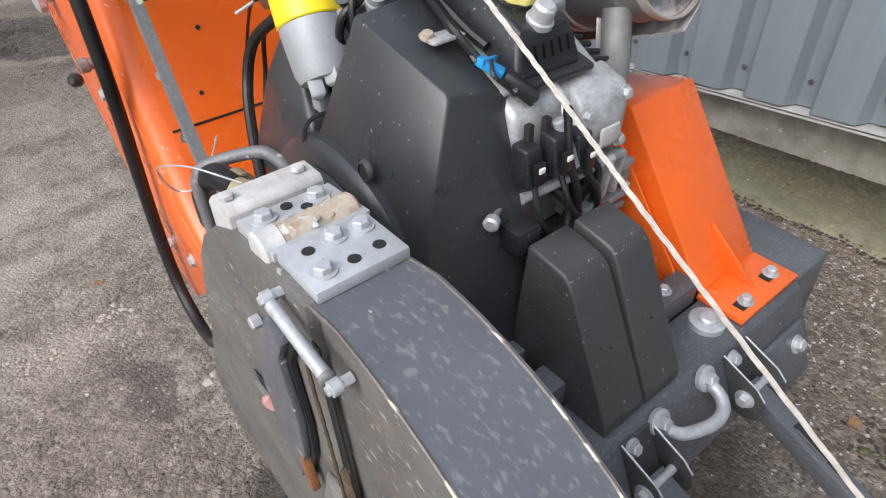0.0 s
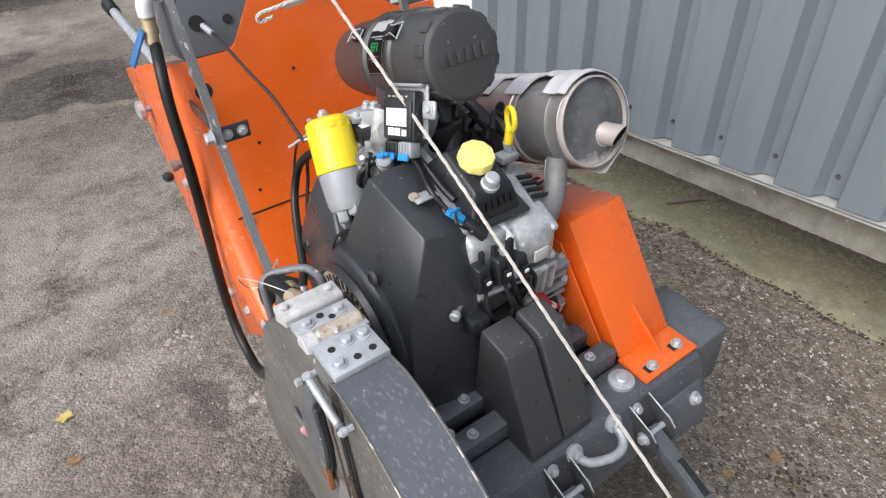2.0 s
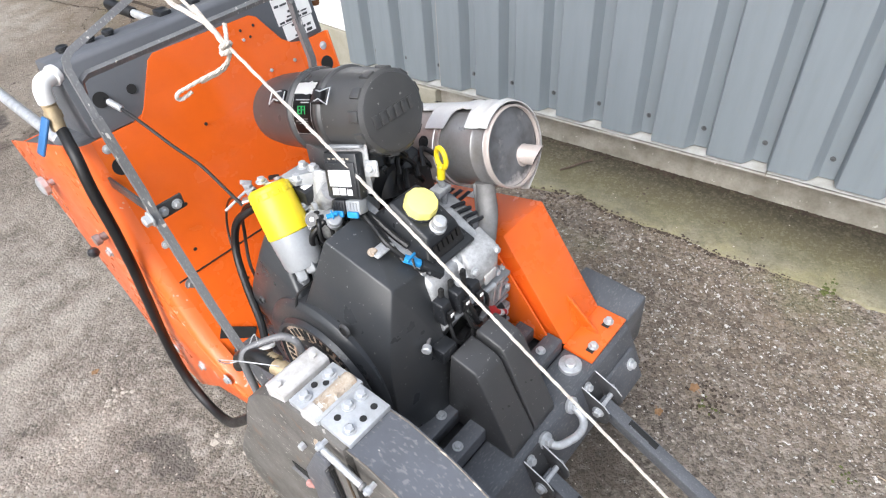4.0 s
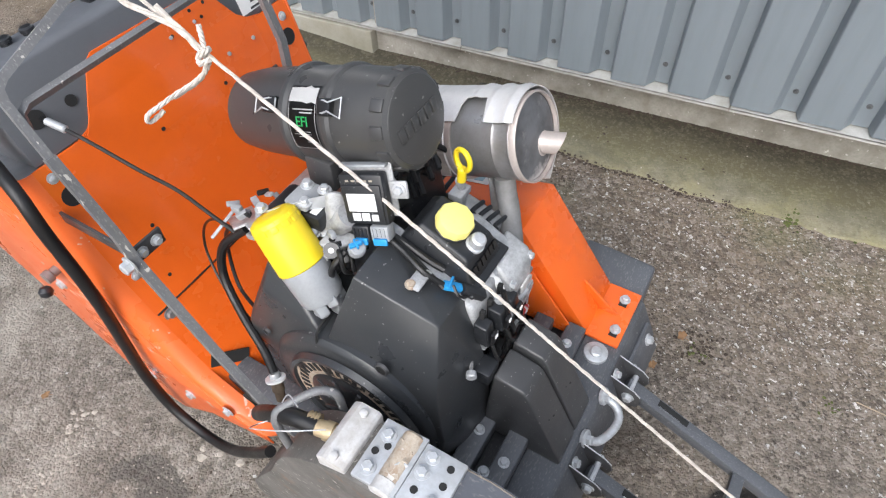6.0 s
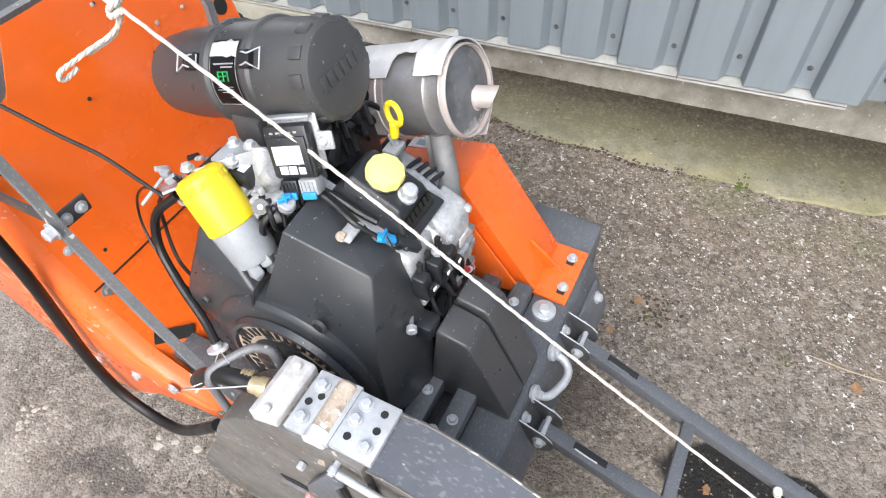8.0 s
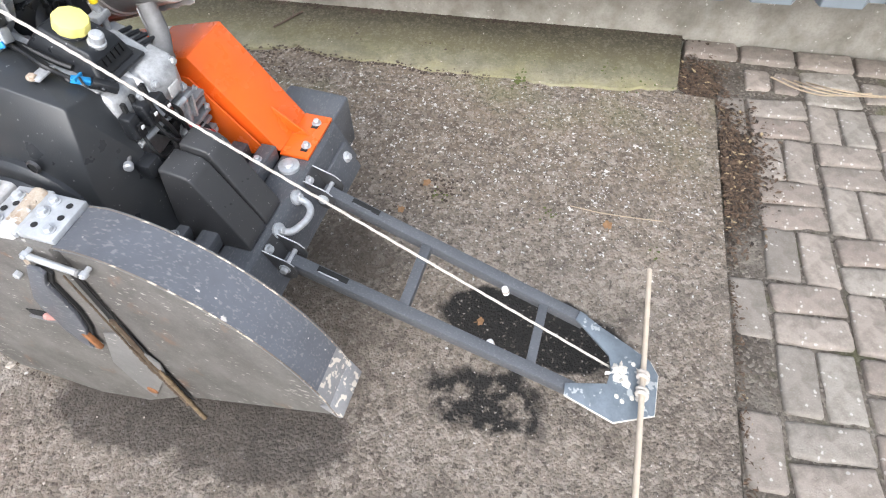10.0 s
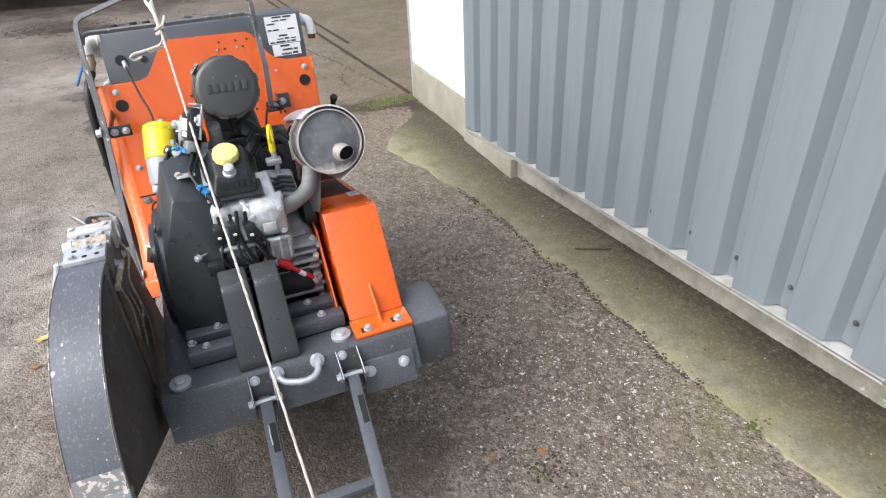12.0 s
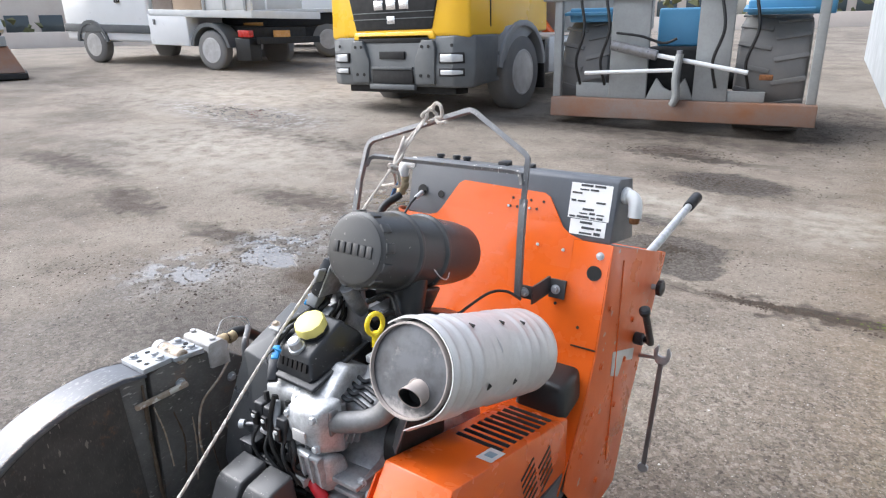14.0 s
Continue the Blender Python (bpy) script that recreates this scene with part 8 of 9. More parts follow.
# ---- yellow lorry ----
def wheel_part(parent, c, r, w, axis, rim_r=0.0, dish=0.03):
    """A road wheel: tyre with rim and hub. c: middle of its outer face; axis: towards the outside."""
    axis = Vector(axis).normalized()
    rim_r = rim_r or r * 0.56
    tyre = part("wheel", bm_lathe(Vector(c) - axis * w, axis, [(0, rim_r), (0, r * 0.9), (w * 0.08, r * 0.97), (w * 0.16, r), (w * 0.84, r), (w * 0.92, r * 0.97), (w, r * 0.88), (w, rim_r)], 48), "tyre", parent)
    part("rim", bm_lathe(Vector(c) - axis * (dish + 0.05), axis, [(0, 0.02), (0.0, rim_r * 0.45), (0.02, rim_r * 0.5), (0.01, rim_r * 0.8), (0.05 + dish, rim_r * 0.95), (0.055 + dish, rim_r * 1.02)], 40), "rim", tyre)
    part("hub", bm_lathe(Vector(c) - axis * (dish + 0.05), axis, [(0, rim_r * 0.3), (0.06, rim_r * 0.28), (0.08, rim_r * 0.2)], 24), "steel_dark", tyre)
    part("rim_flange", bm_lathe(Vector(c) - axis * 0.004, axis, [(0, rim_r * 0.9), (0.008, rim_r * 0.93), (0.012, rim_r), (0.006, rim_r * 1.05)], 40, caps=False), "rim", tyre)
    a, b, _ = basis(axis)
    for k in range(10):
        t = math.pi * k / 5
        part("rim_hole", bm_lathe(Vector(c) - axis * (dish + 0.034) + (a * math.cos(t) + b * math.sin(t)) * rim_r * 0.66, axis, [(0, rim_r * 0.1), (0.006, rim_r * 0.1)], 12), "dark", tyre)
    for k in range(8):
        t = math.pi * k / 4
        part("nut", bm_lathe(Vector(c) - axis * (dish + 0.035) + (a * math.cos(t) + b * math.sin(t)) * rim_r * 0.42, axis, [(0, 0.02), (0.03, 0.02)], 6), "steel_dark", tyre)
    return tyre


LF = Vector((-5.17, 6.54, 0.28))
lorry = thing("lorry", (LF.x, LF.y + 2, 0.28), "yellow lorry cab with grey bumper parked in the yard", "lorry")


def lp(x, y, z):
    """A point of the lorry: across, back from the front, up."""
    return Vector((LF.x + x, LF.y + y, LF.z + z))


def lbox(x0, x1, y0, y1, z0, z1, bevel=0.0):
    return bm_box(lp(x0, y0, z0), lp(x1, y1, z1), bevel)


def lhull(pts, bevel=0.0):
    return bm_hull([lp(*p) for p in pts], bevel)


cab = part("cab", lhull([(-1.2, 0.06, 1.02), (1.2, 0.06, 1.02), (-1.18, 0.1, 2.2), (1.18, 0.1, 2.2), (-1.15, 0.3, 3.3), (1.15, 0.3, 3.3), (-1.2, 2.2, 1.08), (1.2, 2.2, 1.08), (-1.15, 2.2, 3.3), (1.15, 2.2, 3.3), (-0.9, 0.0, 1.06), (0.9, 0.0, 1.06), (-0.95, 0.02, 2.1), (0.95, 0.02, 2.1)], 0.05), "cab_yellow", lorry, "yellow painted cab")
part("door_line", lbox(1.196, 1.204, 0.55, 0.57, 1.15, 3.1), "dark", cab)
part("windscreen", lhull([(-1.05, 0.03, 2.15), (1.05, 0.03, 2.15), (-1.02, 0.2, 3.0), (1.02, 0.2, 3.0), (-1.05, 0.08, 2.15), (1.05, 0.08, 2.15), (-1.02, 0.28, 3.0), (1.02, 0.28, 3.0)]), "window_glass", cab)
grille = part("grille", lhull([(-0.66, -0.012, 1.13), (0.66, -0.012, 1.13), (-0.78, -0.012, 1.63), (0.78, -0.012, 1.63), (-0.66, 0.03, 1.13), (0.66, 0.03, 1.13), (-0.78, 0.03, 1.63), (0.78, 0.03, 1.63)], 0.02), "dark", cab, "black grille panel with bright trim")
part("trim", lhull([(-0.82, -0.03, 1.63), (0.82, -0.03, 1.63), (-0.84, -0.03, 1.7), (0.84, -0.03, 1.7), (-0.82, 0.03, 1.63), (0.82, 0.03, 1.63), (-0.84, 0.03, 1.7), (0.84, 0.03, 1.7)], 0.01), "chrome", grille)
for z in (1.27, 1.35, 1.55):
    part("grille_bar", lbox(-0.7, 0.7, -0.018, -0.011, z, z + 0.012, 0.002), "bumper", grille)
for k, w in ((-0.3, 0.16), (-0.08, 0.16), (0.14, 0.16)):
    part("badge", lbox(k, k + w, -0.022, -0.012, 1.39, 1.51, 0.004), "chrome", grille)
part("badge", lbox(-0.08, 0.06, -0.022, -0.012, 1.21, 1.31, 0.01), "chrome", grille)
part("frame", lhull([(-0.72, -0.02, 1.01), (0.72, -0.02, 1.01), (-0.68, -0.02, 1.11), (0.68, -0.02, 1.11), (-0.72, 0.05, 1.01), (0.72, 0.05, 1.01), (-0.68, 0.05, 1.11), (0.68, 0.05, 1.11)], 0.02), "cab_yellow", grille)
bump = part("bumper", lhull([(-1.22, 0.1, 0.4), (1.22, 0.1, 0.4), (-1.0, -0.02, 0.4), (1.0, -0.02, 0.4), (-1.25, 0.12, 0.6), (1.25, 0.12, 0.6), (-1.0, -0.05, 0.6), (1.0, -0.05, 0.6), (-1.25, 0.14, 1.05), (1.25, 0.14, 1.05), (-1.0, 0.0, 1.05), (1.0, 0.0, 1.05), (-1.22, 0.7, 0.45), (1.22, 0.7, 0.45), (-1.25, 0.7, 1.05), (1.25, 0.7, 1.05)], 0.03), "bumper", lorry, "scuffed grey plastic bumper")
part("intake", lbox(-0.36, 0.36, -0.064, -0.02, 0.44, 0.62, 0.01), "dark", bump)
for sx in (-1, 1):
    part("corner_plate", lhull([(sx * x, y, z) for x, z in ((0.42, 0.44), (0.72, 0.44), (0.4, 0.74), (0.74, 0.9), (0.52, 1.0), (0.7, 1.0)) for y in (-0.068, -0.01)], 0.012), "bumper", bump)
part("lower_lip", lbox(-0.4, 0.4, -0.085, -0.02, 0.36, 0.43, 0.012), "bumper", bump)
part("step_bar", lbox(-0.36, 0.36, -0.075, -0.03, 0.625, 0.66, 0.006), "bumper", bump)
part("intake", lbox(-0.22, 0.22, -0.055, -0.02, 0.76, 0.86, 0.01), "dark", bump)
part("recess", lbox(-0.62, 0.62, -0.02, 0.02, 0.97, 1.07, 0.01), "dark", bump)
part("skirt", lbox(-0.95, 0.95, 0.1, 0.4, 0.3, 0.42, 0.02), "dark", bump)
for s in (-1, 1):
    for nm, z0, z1, m in (("headlight", 0.72, 0.83, "lens"), ("fog_lamp", 0.56, 0.635, "lens")):
        pod = part("lamp_recess", lhull([(s * x, y, z) for x, y in ((0.79, -0.058), (0.99, -0.052), (1.14, 0.032), (0.79, 0.02), (1.1, 0.06)) for z in (z0 - 0.012, z1 + 0.012)], 0.008), "dark", bump)
        part(nm, lhull([(s * x, y, z) for x, y in ((0.81, -0.064), (0.99, -0.058), (1.13, 0.026), (0.81, 0.0), (1.1, 0.05)) for z in (z0, z1)], 0.02), m, pod)
    for dx, dz in ((0.5, 0.55), (0.63, 0.55), (0.53, 0.92), (0.64, 0.92), (0.98, 0.93)):
        part("plug", bm_lathe(lp(s * dx, -0.07 if dx < 0.9 else -0.026, dz), (0, -1, 0), [(0, 0.022), (0.006, 0.022)], 14), "dark", bump)
    wheel_part(lorry, lp(s * 1.22, 1.42, 0.52), 0.52, 0.33, (s, 0, 0), 0.3)
    arch = [(1.42 + 0.68 * math.cos(t), 0.55 + 0.68 * math.sin(t)) for t in np.linspace(0.1, math.pi - 0.1, 14)]
    arch += [(1.42 + 0.6 * math.cos(t), 0.55 + 0.6 * math.sin(t)) for t in np.linspace(math.pi - 0.1, 0.1, 14)]
    fend = bm_prism([(LF.y + y, LF.z + z) for y, z in arch], LF.x + s * 0.85, LF.x + s * 1.24, "x", 0.01)
    wing = part("wing", fend, "wing_grey", lorry, "grey wheel arch")
    part("wing_front", lhull([(s * x, y, z) for x in (0.86, 1.2) for y, z in ((0.72, 0.62), (0.78, 0.62), (0.78, 1.02), (0.95, 1.16), (1.5, 1.22), (1.9, 1.14), (1.5, 1.18))], 0.02), "wing_grey", wing)
    for z in (0.45, 0.78):
        part("step", lbox(min(s * 0.95, s * 1.22), max(s * 0.95, s * 1.22), 0.42, 0.76, z, z + 0.05, 0.01), "bumper", lorry)
    part("cab_side_trim", lbox(min(s * 1.19, s * 1.205), max(s * 1.19, s * 1.205), 0.75, 0.83, 1.9, 2.05, 0.01), "dark", lorry)
    part("mud_flap", lbox(min(s * 0.9, s * 1.22), max(s * 0.9, s * 1.22), 2.08, 2.12, 0.25, 0.95, 0.005), "rubber", lorry)
    part("tank", lbox(min(s * 0.75, s * 1.2), max(s * 0.75, s * 1.2), 2.3, 3.4, 0.45, 1.0, 0.05), "zinc", lorry)
    wheel_part(lorry, lp(s * 1.22, 4.6, 0.52), 0.52, 0.5, (s, 0, 0), 0.3)
part("ladder_frame", lbox(-0.42, 0.42, 0.6, 7.0, 0.6, 0.95, 0.02), "dark", lorry)
part("crane_arm", lhull([(0.2, 2.4, 1.9), (0.45, 2.4, 1.9), (0.2, 2.6, 1.9), (0.45, 2.6, 1.9), (1.0, 2.4, 1.05), (1.15, 2.4, 1.05), (1.0, 2.6, 1.05), (1.15, 2.6, 1.05)], 0.03), "orange", lorry)
part("load_body", lbox(-1.2, 1.2, 2.7, 7.2, 1.05, 2.4, 0.03), "plough", lorry)

# ---- plough frame on a tractor ----
PL, PR = Vector((-3.17, 7.29, 0.3)), Vector((-0.16, 7.72, 0.26))
plough = thing("snow_plough_frame", ((PL.x + PR.x) / 2, 8.0, rise(-1.7, 7.5)), "weathered grey steel plough frame with rusty lower beam", "plough")
U = (PR - PL).normalized()
W = Vector((-U.y, U.x, 0)).normalized()
LEN = (PR - PL).length


def pp(a, b, c):
    """Along the beam, behind it, up."""
    return PL + U * a + W * b + Vector((0, 0, c))


def pbox(a0, a1, b0, b1, c0, c1, bevel=0.0):
    return bm_hull([pp(a, b, c) for a in (a0, a1) for b in (b0, b1) for c in (c0, c1)], bevel)


part("lower_beam", pbox(0, LEN, 0, 0.22, 0, 0.24, 0.012), "rusty_beam", plough, "rust-streaked lower beam")
part("upper_beam", pbox(-0.15, LEN - 0.08, 0.05, 0.2, 1.4, 1.62, 0.012), "plough", plough)
for a in (0.0, LEN - 0.12):
    part("end_post", pbox(a, a + 0.1, 0.08, 0.18, 0.24, 1.4, 0.008), "plough", plough)
part("centre_plate", pbox(0.72, 1.18, 0.1, 0.16, 0.24, 1.4, 0.008), "plough", plough)
part("centre_plate", pbox(1.72, 2.1, 0.1, 0.16, 0.24, 1.4, 0.008), "plough", plough)
bm = bm_prism([(0.0, 0.0), (0.55, 0.0), (0.5, 0.12), (0.44, 0.25), (0.36, 0.14), (0.28, 0.1), (0.2, 0.14), (0.11, 0.25), (0.05, 0.12)], 0.0, 0.06, "y", 0.004)
bm.transform(Matrix.Translation(pp(1.18, 0.1, 0.24)) @ Matrix.Rotation(math.atan2(U.y, U.x), 4, "Z"))
part("saddle_plate", bm, "plough", plough)
part("blue_hood", pbox(1.2, 1.7, 0.5, 0.9, 0.85, 1.3, 0.03), "sky_blue", plough, "light blue bonnet behind the frame")
part("blue_bar", pbox(0.1, 0.7, 0.4, 0.5, 1.15, 1.32, 0.02), "sky_blue", plough)
part("blue_bar", pbox(2.2, LEN + 0.05, 0.4, 0.5, 1.2, 1.36, 0.02), "sky_blue", plough)
cyl = part("hydraulic_ram", bm_cyl(pp(0.75, 0.0, 0.88), pp(1.3, 0.0, 0.76), 0.06, 18, 0.01), "steel_dark", plough)
part("piston", bm_cyl(pp(1.28, 0.0, 0.765), pp(2.3, -0.02, 0.58), 0.027, 12), "van_white", cyl)
part("white_rod", bm_cyl(pp(0.45, -0.05, 0.55), pp(1.55, -0.05, 0.6), 0.024, 10), "van_white", plough)
part("pipe", bm_tube([pp(0.8, 0.02, 1.02), pp(1.1, 0.0, 0.98), pp(1.35, 0.02, 0.9), pp(1.5, 0.05, 0.95)], 0.016, 8), "rubber", plough)
part("hose", bm_tube([pp(1.56, -0.05, 0.78), pp(1.54, -0.08, 0.5), pp(1.56, -0.08, 0.3), pp(1.52, -0.05, 0.2)], 0.045, 10), "plough", plough)
part("mast", pbox(1.52, 1.58, -0.04, 0.04, 0.24, 0.82, 0.01), "steel_dark", plough)
for a, wd in ((0.03, 0.64), (2.14, 0.76)):
    t = part("tractor_tyre", bm_lathe(pp(a, 0.95, 0.52), U, [(0, 0.34), (0.0, 0.6), (0.03, 0.67), (0.08, 0.7), (wd - 0.08, 0.7), (wd - 0.03, 0.67), (wd, 0.6), (wd, 0.34)], 56), "tyre", plough, "wide ribbed tractor tyre")
    for k in range(34):
        ang = 2 * math.pi * k / 34
        c = pp(a + wd / 2, 0.95, 0.52)
        d = W * math.cos(ang) + Vector((0, 0, 1)) * math.sin(ang)
        sgn = 1 if k % 2 else -1
        part("lug", bm_bar(c + d * 0.703 + U * ((wd / 2 - 0.01) * sgn), c + d * 0.706 + U * (0.02 * sgn) + (W * -math.sin(ang) + Vector((0, 0, 1)) * math.cos(ang)) * 0.07, 0.055, 0.022, 0.006, d), "tyre", t)
    part("mudguard", bm_hull([pp(a + 0.02 + x, 0.3 + y, 1.26 + z) for x in (0, wd - 0.04) for y, z in ((0, 0), (0.5, 0.06), (0.5, 0.02), (0, -0.03))]), "sky_blue", plough, "light blue mudguard")
for a in (0.35, 0.66, 1.95, 2.3):
    part("feed_hose", bm_tube([pp(a, 0.03, 1.4), pp(a + 0.06, -0.02, 1.05), pp(a - 0.03, -0.01, 0.7), pp(a + 0.02, 0.05, 0.4)], 0.018, 8), "rubber", plough)
part("cross_plate", pbox(0.3, 0.72, 0.12, 0.16, 0.24, 0.42, 0.006), "plough", plough)
part("cross_plate", pbox(2.1, 2.5, 0.12, 0.16, 0.24, 0.36, 0.006), "plough", plough)
part("axle", bm_cyl(pp(0.5, 0.75, 0.45), pp(2.4, 0.75, 0.45), 0.12, 20), "dark", plough)
part("gear_case", pbox(1.1, 1.8, 0.3, 1.6, 0.25, 0.85, 0.05), "dark", plough)
part("rust_bracket", pbox(2.42, 2.56, 0.0, 0.06, 0.5, 0.56, 0.01), "rust", plough)
for a in (0.3, 0.62, 1.1, 1.9, 2.5, 2.75):
    part("clutter", pbox(a, a + 0.14, 0.4, 0.55, 1.62, 1.85, 0.02), "paper" if int(a * 10) % 2 else "sky_blue", plough)

# ---- vans and trailer further off ----
VR, VF = Vector((-11.75, 8.34, 0.0)), Vector((-15.5, 7.75, 0.0))
VZ = rise(VR.x, VR.y) + 0.005
VK = (rise(VF.x, VF.y) - rise(VR.x, VR.y)) / (VF - VR).length
VS = 1.134
D = (VF - VR).normalized()
S = Vector((-D.y, D.x, 0)) * 1.0
if S.dot(Vector((1, -1, 0))) < 0:
    S = -S
van = thing("tipper_van", (-13.5, 7.3, VZ), "white crew-cab tipper van with a white tool locker", "van")


def vp(a, b, c):
    """Forward from the rear axle, towards the yard, up."""
    return Vector((VR.x, VR.y, VZ)) + D * a * VS + S * b * VS + Vector((0, 0, c * VS + VK * a * VS))


def vbox(a0, a1, b0, b1, c0, c1, bevel=0.0, top=0.0):
    return bm_hull([vp(a + (top * (1 if a == a0 else -1) if c == c1 else 0), b, c) for a in (a0, a1) for b in (b0, b1) for c in (c0, c1)], bevel)


part("cab", bm_hull([vp(1.6, b, c) for b in (0, -2) for c in (0.45, 2.3)] + [vp(3.4, b, 2.25) for b in (0, -2)] + [vp(4.2, b, c) for b in (0, -2) for c in (0.45, 1.3)], 0.06), "van_white", van)
part("window", bm_hull([vp(a, b, c) for a, c in ((2.5, 1.45), (3.7, 1.45), (2.5, 2.05), (3.3, 2.05)) for b in (0.01, -0.02)]), "window_glass", van)
part("sill", vbox(1.6, 4.2, -0.02, 0.03, 0.62, 0.78, 0.01), "bumper", van)
part("tool_locker", vbox(0.55, 1.6, -0.3, 0.02, 0.42, 1.0, 0.02), "van_white", van)
part("latch", vbox(1.4, 1.45, 0.02, 0.04, 0.8, 0.9), "steel_dark", van)
part("frame", vbox(-1.0, 1.6, -1.6, -0.4, 0.55, 0.8, 0.02), "dark", van)
part("bed", vbox(-1.1, 1.55, -2.0, 0.02, 0.95, 1.08, 0.01), "drop_side", van)
part("drop_side", vbox(-1.1, 0.1, -0.03, 0.02, 1.08, 1.5, 0.01), "drop_side", van)
part("tail_lamp", vbox(-0.98, -0.72, -0.1, 0.03, 0.62, 0.74, 0.01), "red_lens", van)
part("mud_flap", vbox(-0.95, -0.6, -0.3, 0.0, 0.2, 0.6, 0.01), "rubber", van)
for a0 in (0.0, 3.35):
    ring_ = [(0.5 * math.cos(t), 0.36 + 0.5 * math.sin(t)) for t in np.linspace(0.15, math.pi - 0.15, 12)] + [(0.43 * math.cos(t), 0.36 + 0.43 * math.sin(t)) for t in np.linspace(math.pi - 0.15, 0.15, 12)]
    bm = bmesh.new()
    near_ = [bm.verts.new(vp(a0 + x, 0.04, z)) for x, z in ring_]
    far_ = [bm.verts.new(vp(a0 + x, -0.3, z)) for x, z in ring_]
    for i in range(len(ring_)):
        k = (i + 1) % len(ring_)
        bm.faces.new((near_[i], near_[k], far_[k], far_[i]))
    for i in range(11):
        bm.faces.new((near_[i], near_[i + 1], near_[22 - i], near_[23 - i]))
    bmesh.ops.recalc_face_normals(bm, faces=bm.faces)
    part("wheel_arch", bm, "bumper", van)
part("mirror", vbox(3.5, 3.62, 0.02, 0.2, 1.5, 1.85, 0.02), "dark", van)
part("door_handle", vbox(2.35, 2.5, 0.005, 0.03, 1.2, 1.25, 0.005), "dark", van)
part("number_plate", vbox(-1.13, -1.1, -0.95, -0.5, 0.62, 0.74), "amber", van)
part("rear_bar", vbox(-1.12, -1.02, -1.9, -0.1, 0.5, 0.62, 0.01), "dark", van)
for k in range(3):
    part("side_rib", vbox(-1.0 + k * 0.5, -0.94 + k * 0.5, 0.02, 0.045, 1.08, 1.5, 0.005), "plough", van)
for a in (0.0, 3.35):
    wheel_part(van, vp(a, 0.02, 0.36), 0.408, 0.24, S, 0.25)
    wheel_part(van, vp(a, -2.0, 0.36), 0.408, 0.24, -S, 0.25)
load = thing("board_load", (-13.3, 7.6, VZ + 1.08), "brown and beige boards stacked on the van", "load")
part("panel", vbox(0.95, 1.5, -1.2, -0.05, 1.082, 1.95, 0.01), "brown_wall", load)
part("panel", vbox(0.2, 0.93, -1.2, -0.05, 1.082, 1.9, 0.01), "beige", load)
part("cover", vbox(0.15, 1.52, -1.25, -0.02, 1.96, 2.02, 0.005), "beige", load)

TR = Vector((-12.9, 10.8, 0))
TZ = rise(TR.x, TR.y)
trailer = thing("flat_trailer", (TR.x, TR.y, TZ), "dark twin-axle trailer chassis with grey dropsides", "trailer")


def tp(a, b, c):
    """Back along the trailer to the yard's far side, towards the yard, up."""
    e = Vector((0.86, 0.5, 0))
    n = Vector((0.5, -0.86, 0))
    return Vector((TR.x, TR.y, TZ)) + e * a + n * b + Vector((0, 0, c))


def tbox(a0, a1, b0, b1, c0, c1, bevel=0.0):
    return bm_hull([tp(a, b, c) for a in (a0, a1) for b in (b0, b1) for c in (c0, c1)], bevel)


part("chassis", tbox(-1.6, 3.2, -1.8, -0.1, 0.75, 1.05, 0.02), "dark", trailer)
part("deck", tbox(-1.8, 3.3, -2.1, 0.0, 1.05, 1.15, 0.01), "drop_side", trailer)
for k in range(3):
    part("drop_side", tbox(-1.8 + k * 0.95, -0.9 + k * 0.95, -0.05, 0.0, 1.16, 1.65, 0.01), "drop_side", trailer)
part("tail_lamp", tbox(-1.75, -1.5, -0.05, 0.02, 0.85, 1.0, 0.01), "red_lens", trailer)
part("number_plate", tbox(-0.55, -0.05, 0.0, 0.03, 0.72, 0.86, 0.004), "amber", trailer)
for a in (-0.3, 1.6):
    wheel_part(trailer, tp(a, -0.1, 0.42), 0.42, 0.28, (0.5, -0.86, 0), 0.23)
    wheel_part(trailer, tp(a, -1.9, 0.42), 0.42, 0.28, (-0.5, 0.86, 0), 0.23)
box_body = thing("box_van_body", (TR.x + 1.5, TR.y + 3.6, TZ), "white box body with dark side windows", "van body")
part("body", tbox(-3.5, 4.5, -6.0, -3.5, 0.9, 3.6, 0.03), "van_white", box_body)
part("chassis", tbox(-3.3, 4.3, -5.8, -3.7, 0.5, 0.9, 0.02), "dark", box_body)
for a in (-1.5, -0.7, 1.2, 2.2):
    part("window", tbox(a, a + 0.6, -3.5, -3.48, 1.7, 2.7, 0.002), "window_glass", box_body)
for a in (-2.2, 3.0):
    wheel_part(box_body, tp(a, -3.55, 0.45), 0.45, 0.28, (0.5, -0.86, 0), 0.24)
    wheel_part(box_body, tp(a, -5.95, 0.45), 0.45, 0.28, (-0.5, 0.86, 0), 0.24)

BK = Vector((-13.6, 5.36, rise(-13.6, 5.36)))
BL, BD = Vector((-0.36, -0.93, 0)), Vector((-0.93, 0.36, 0))
bucket = thing("loader", BK, "dark wheel loader front with a brown bucket on the yard", "loader")


def kp(a, b, c):
    """Along the bucket, behind its edge, up."""
    return BK + BL * a + BD * b + Vector((0, 0, c))


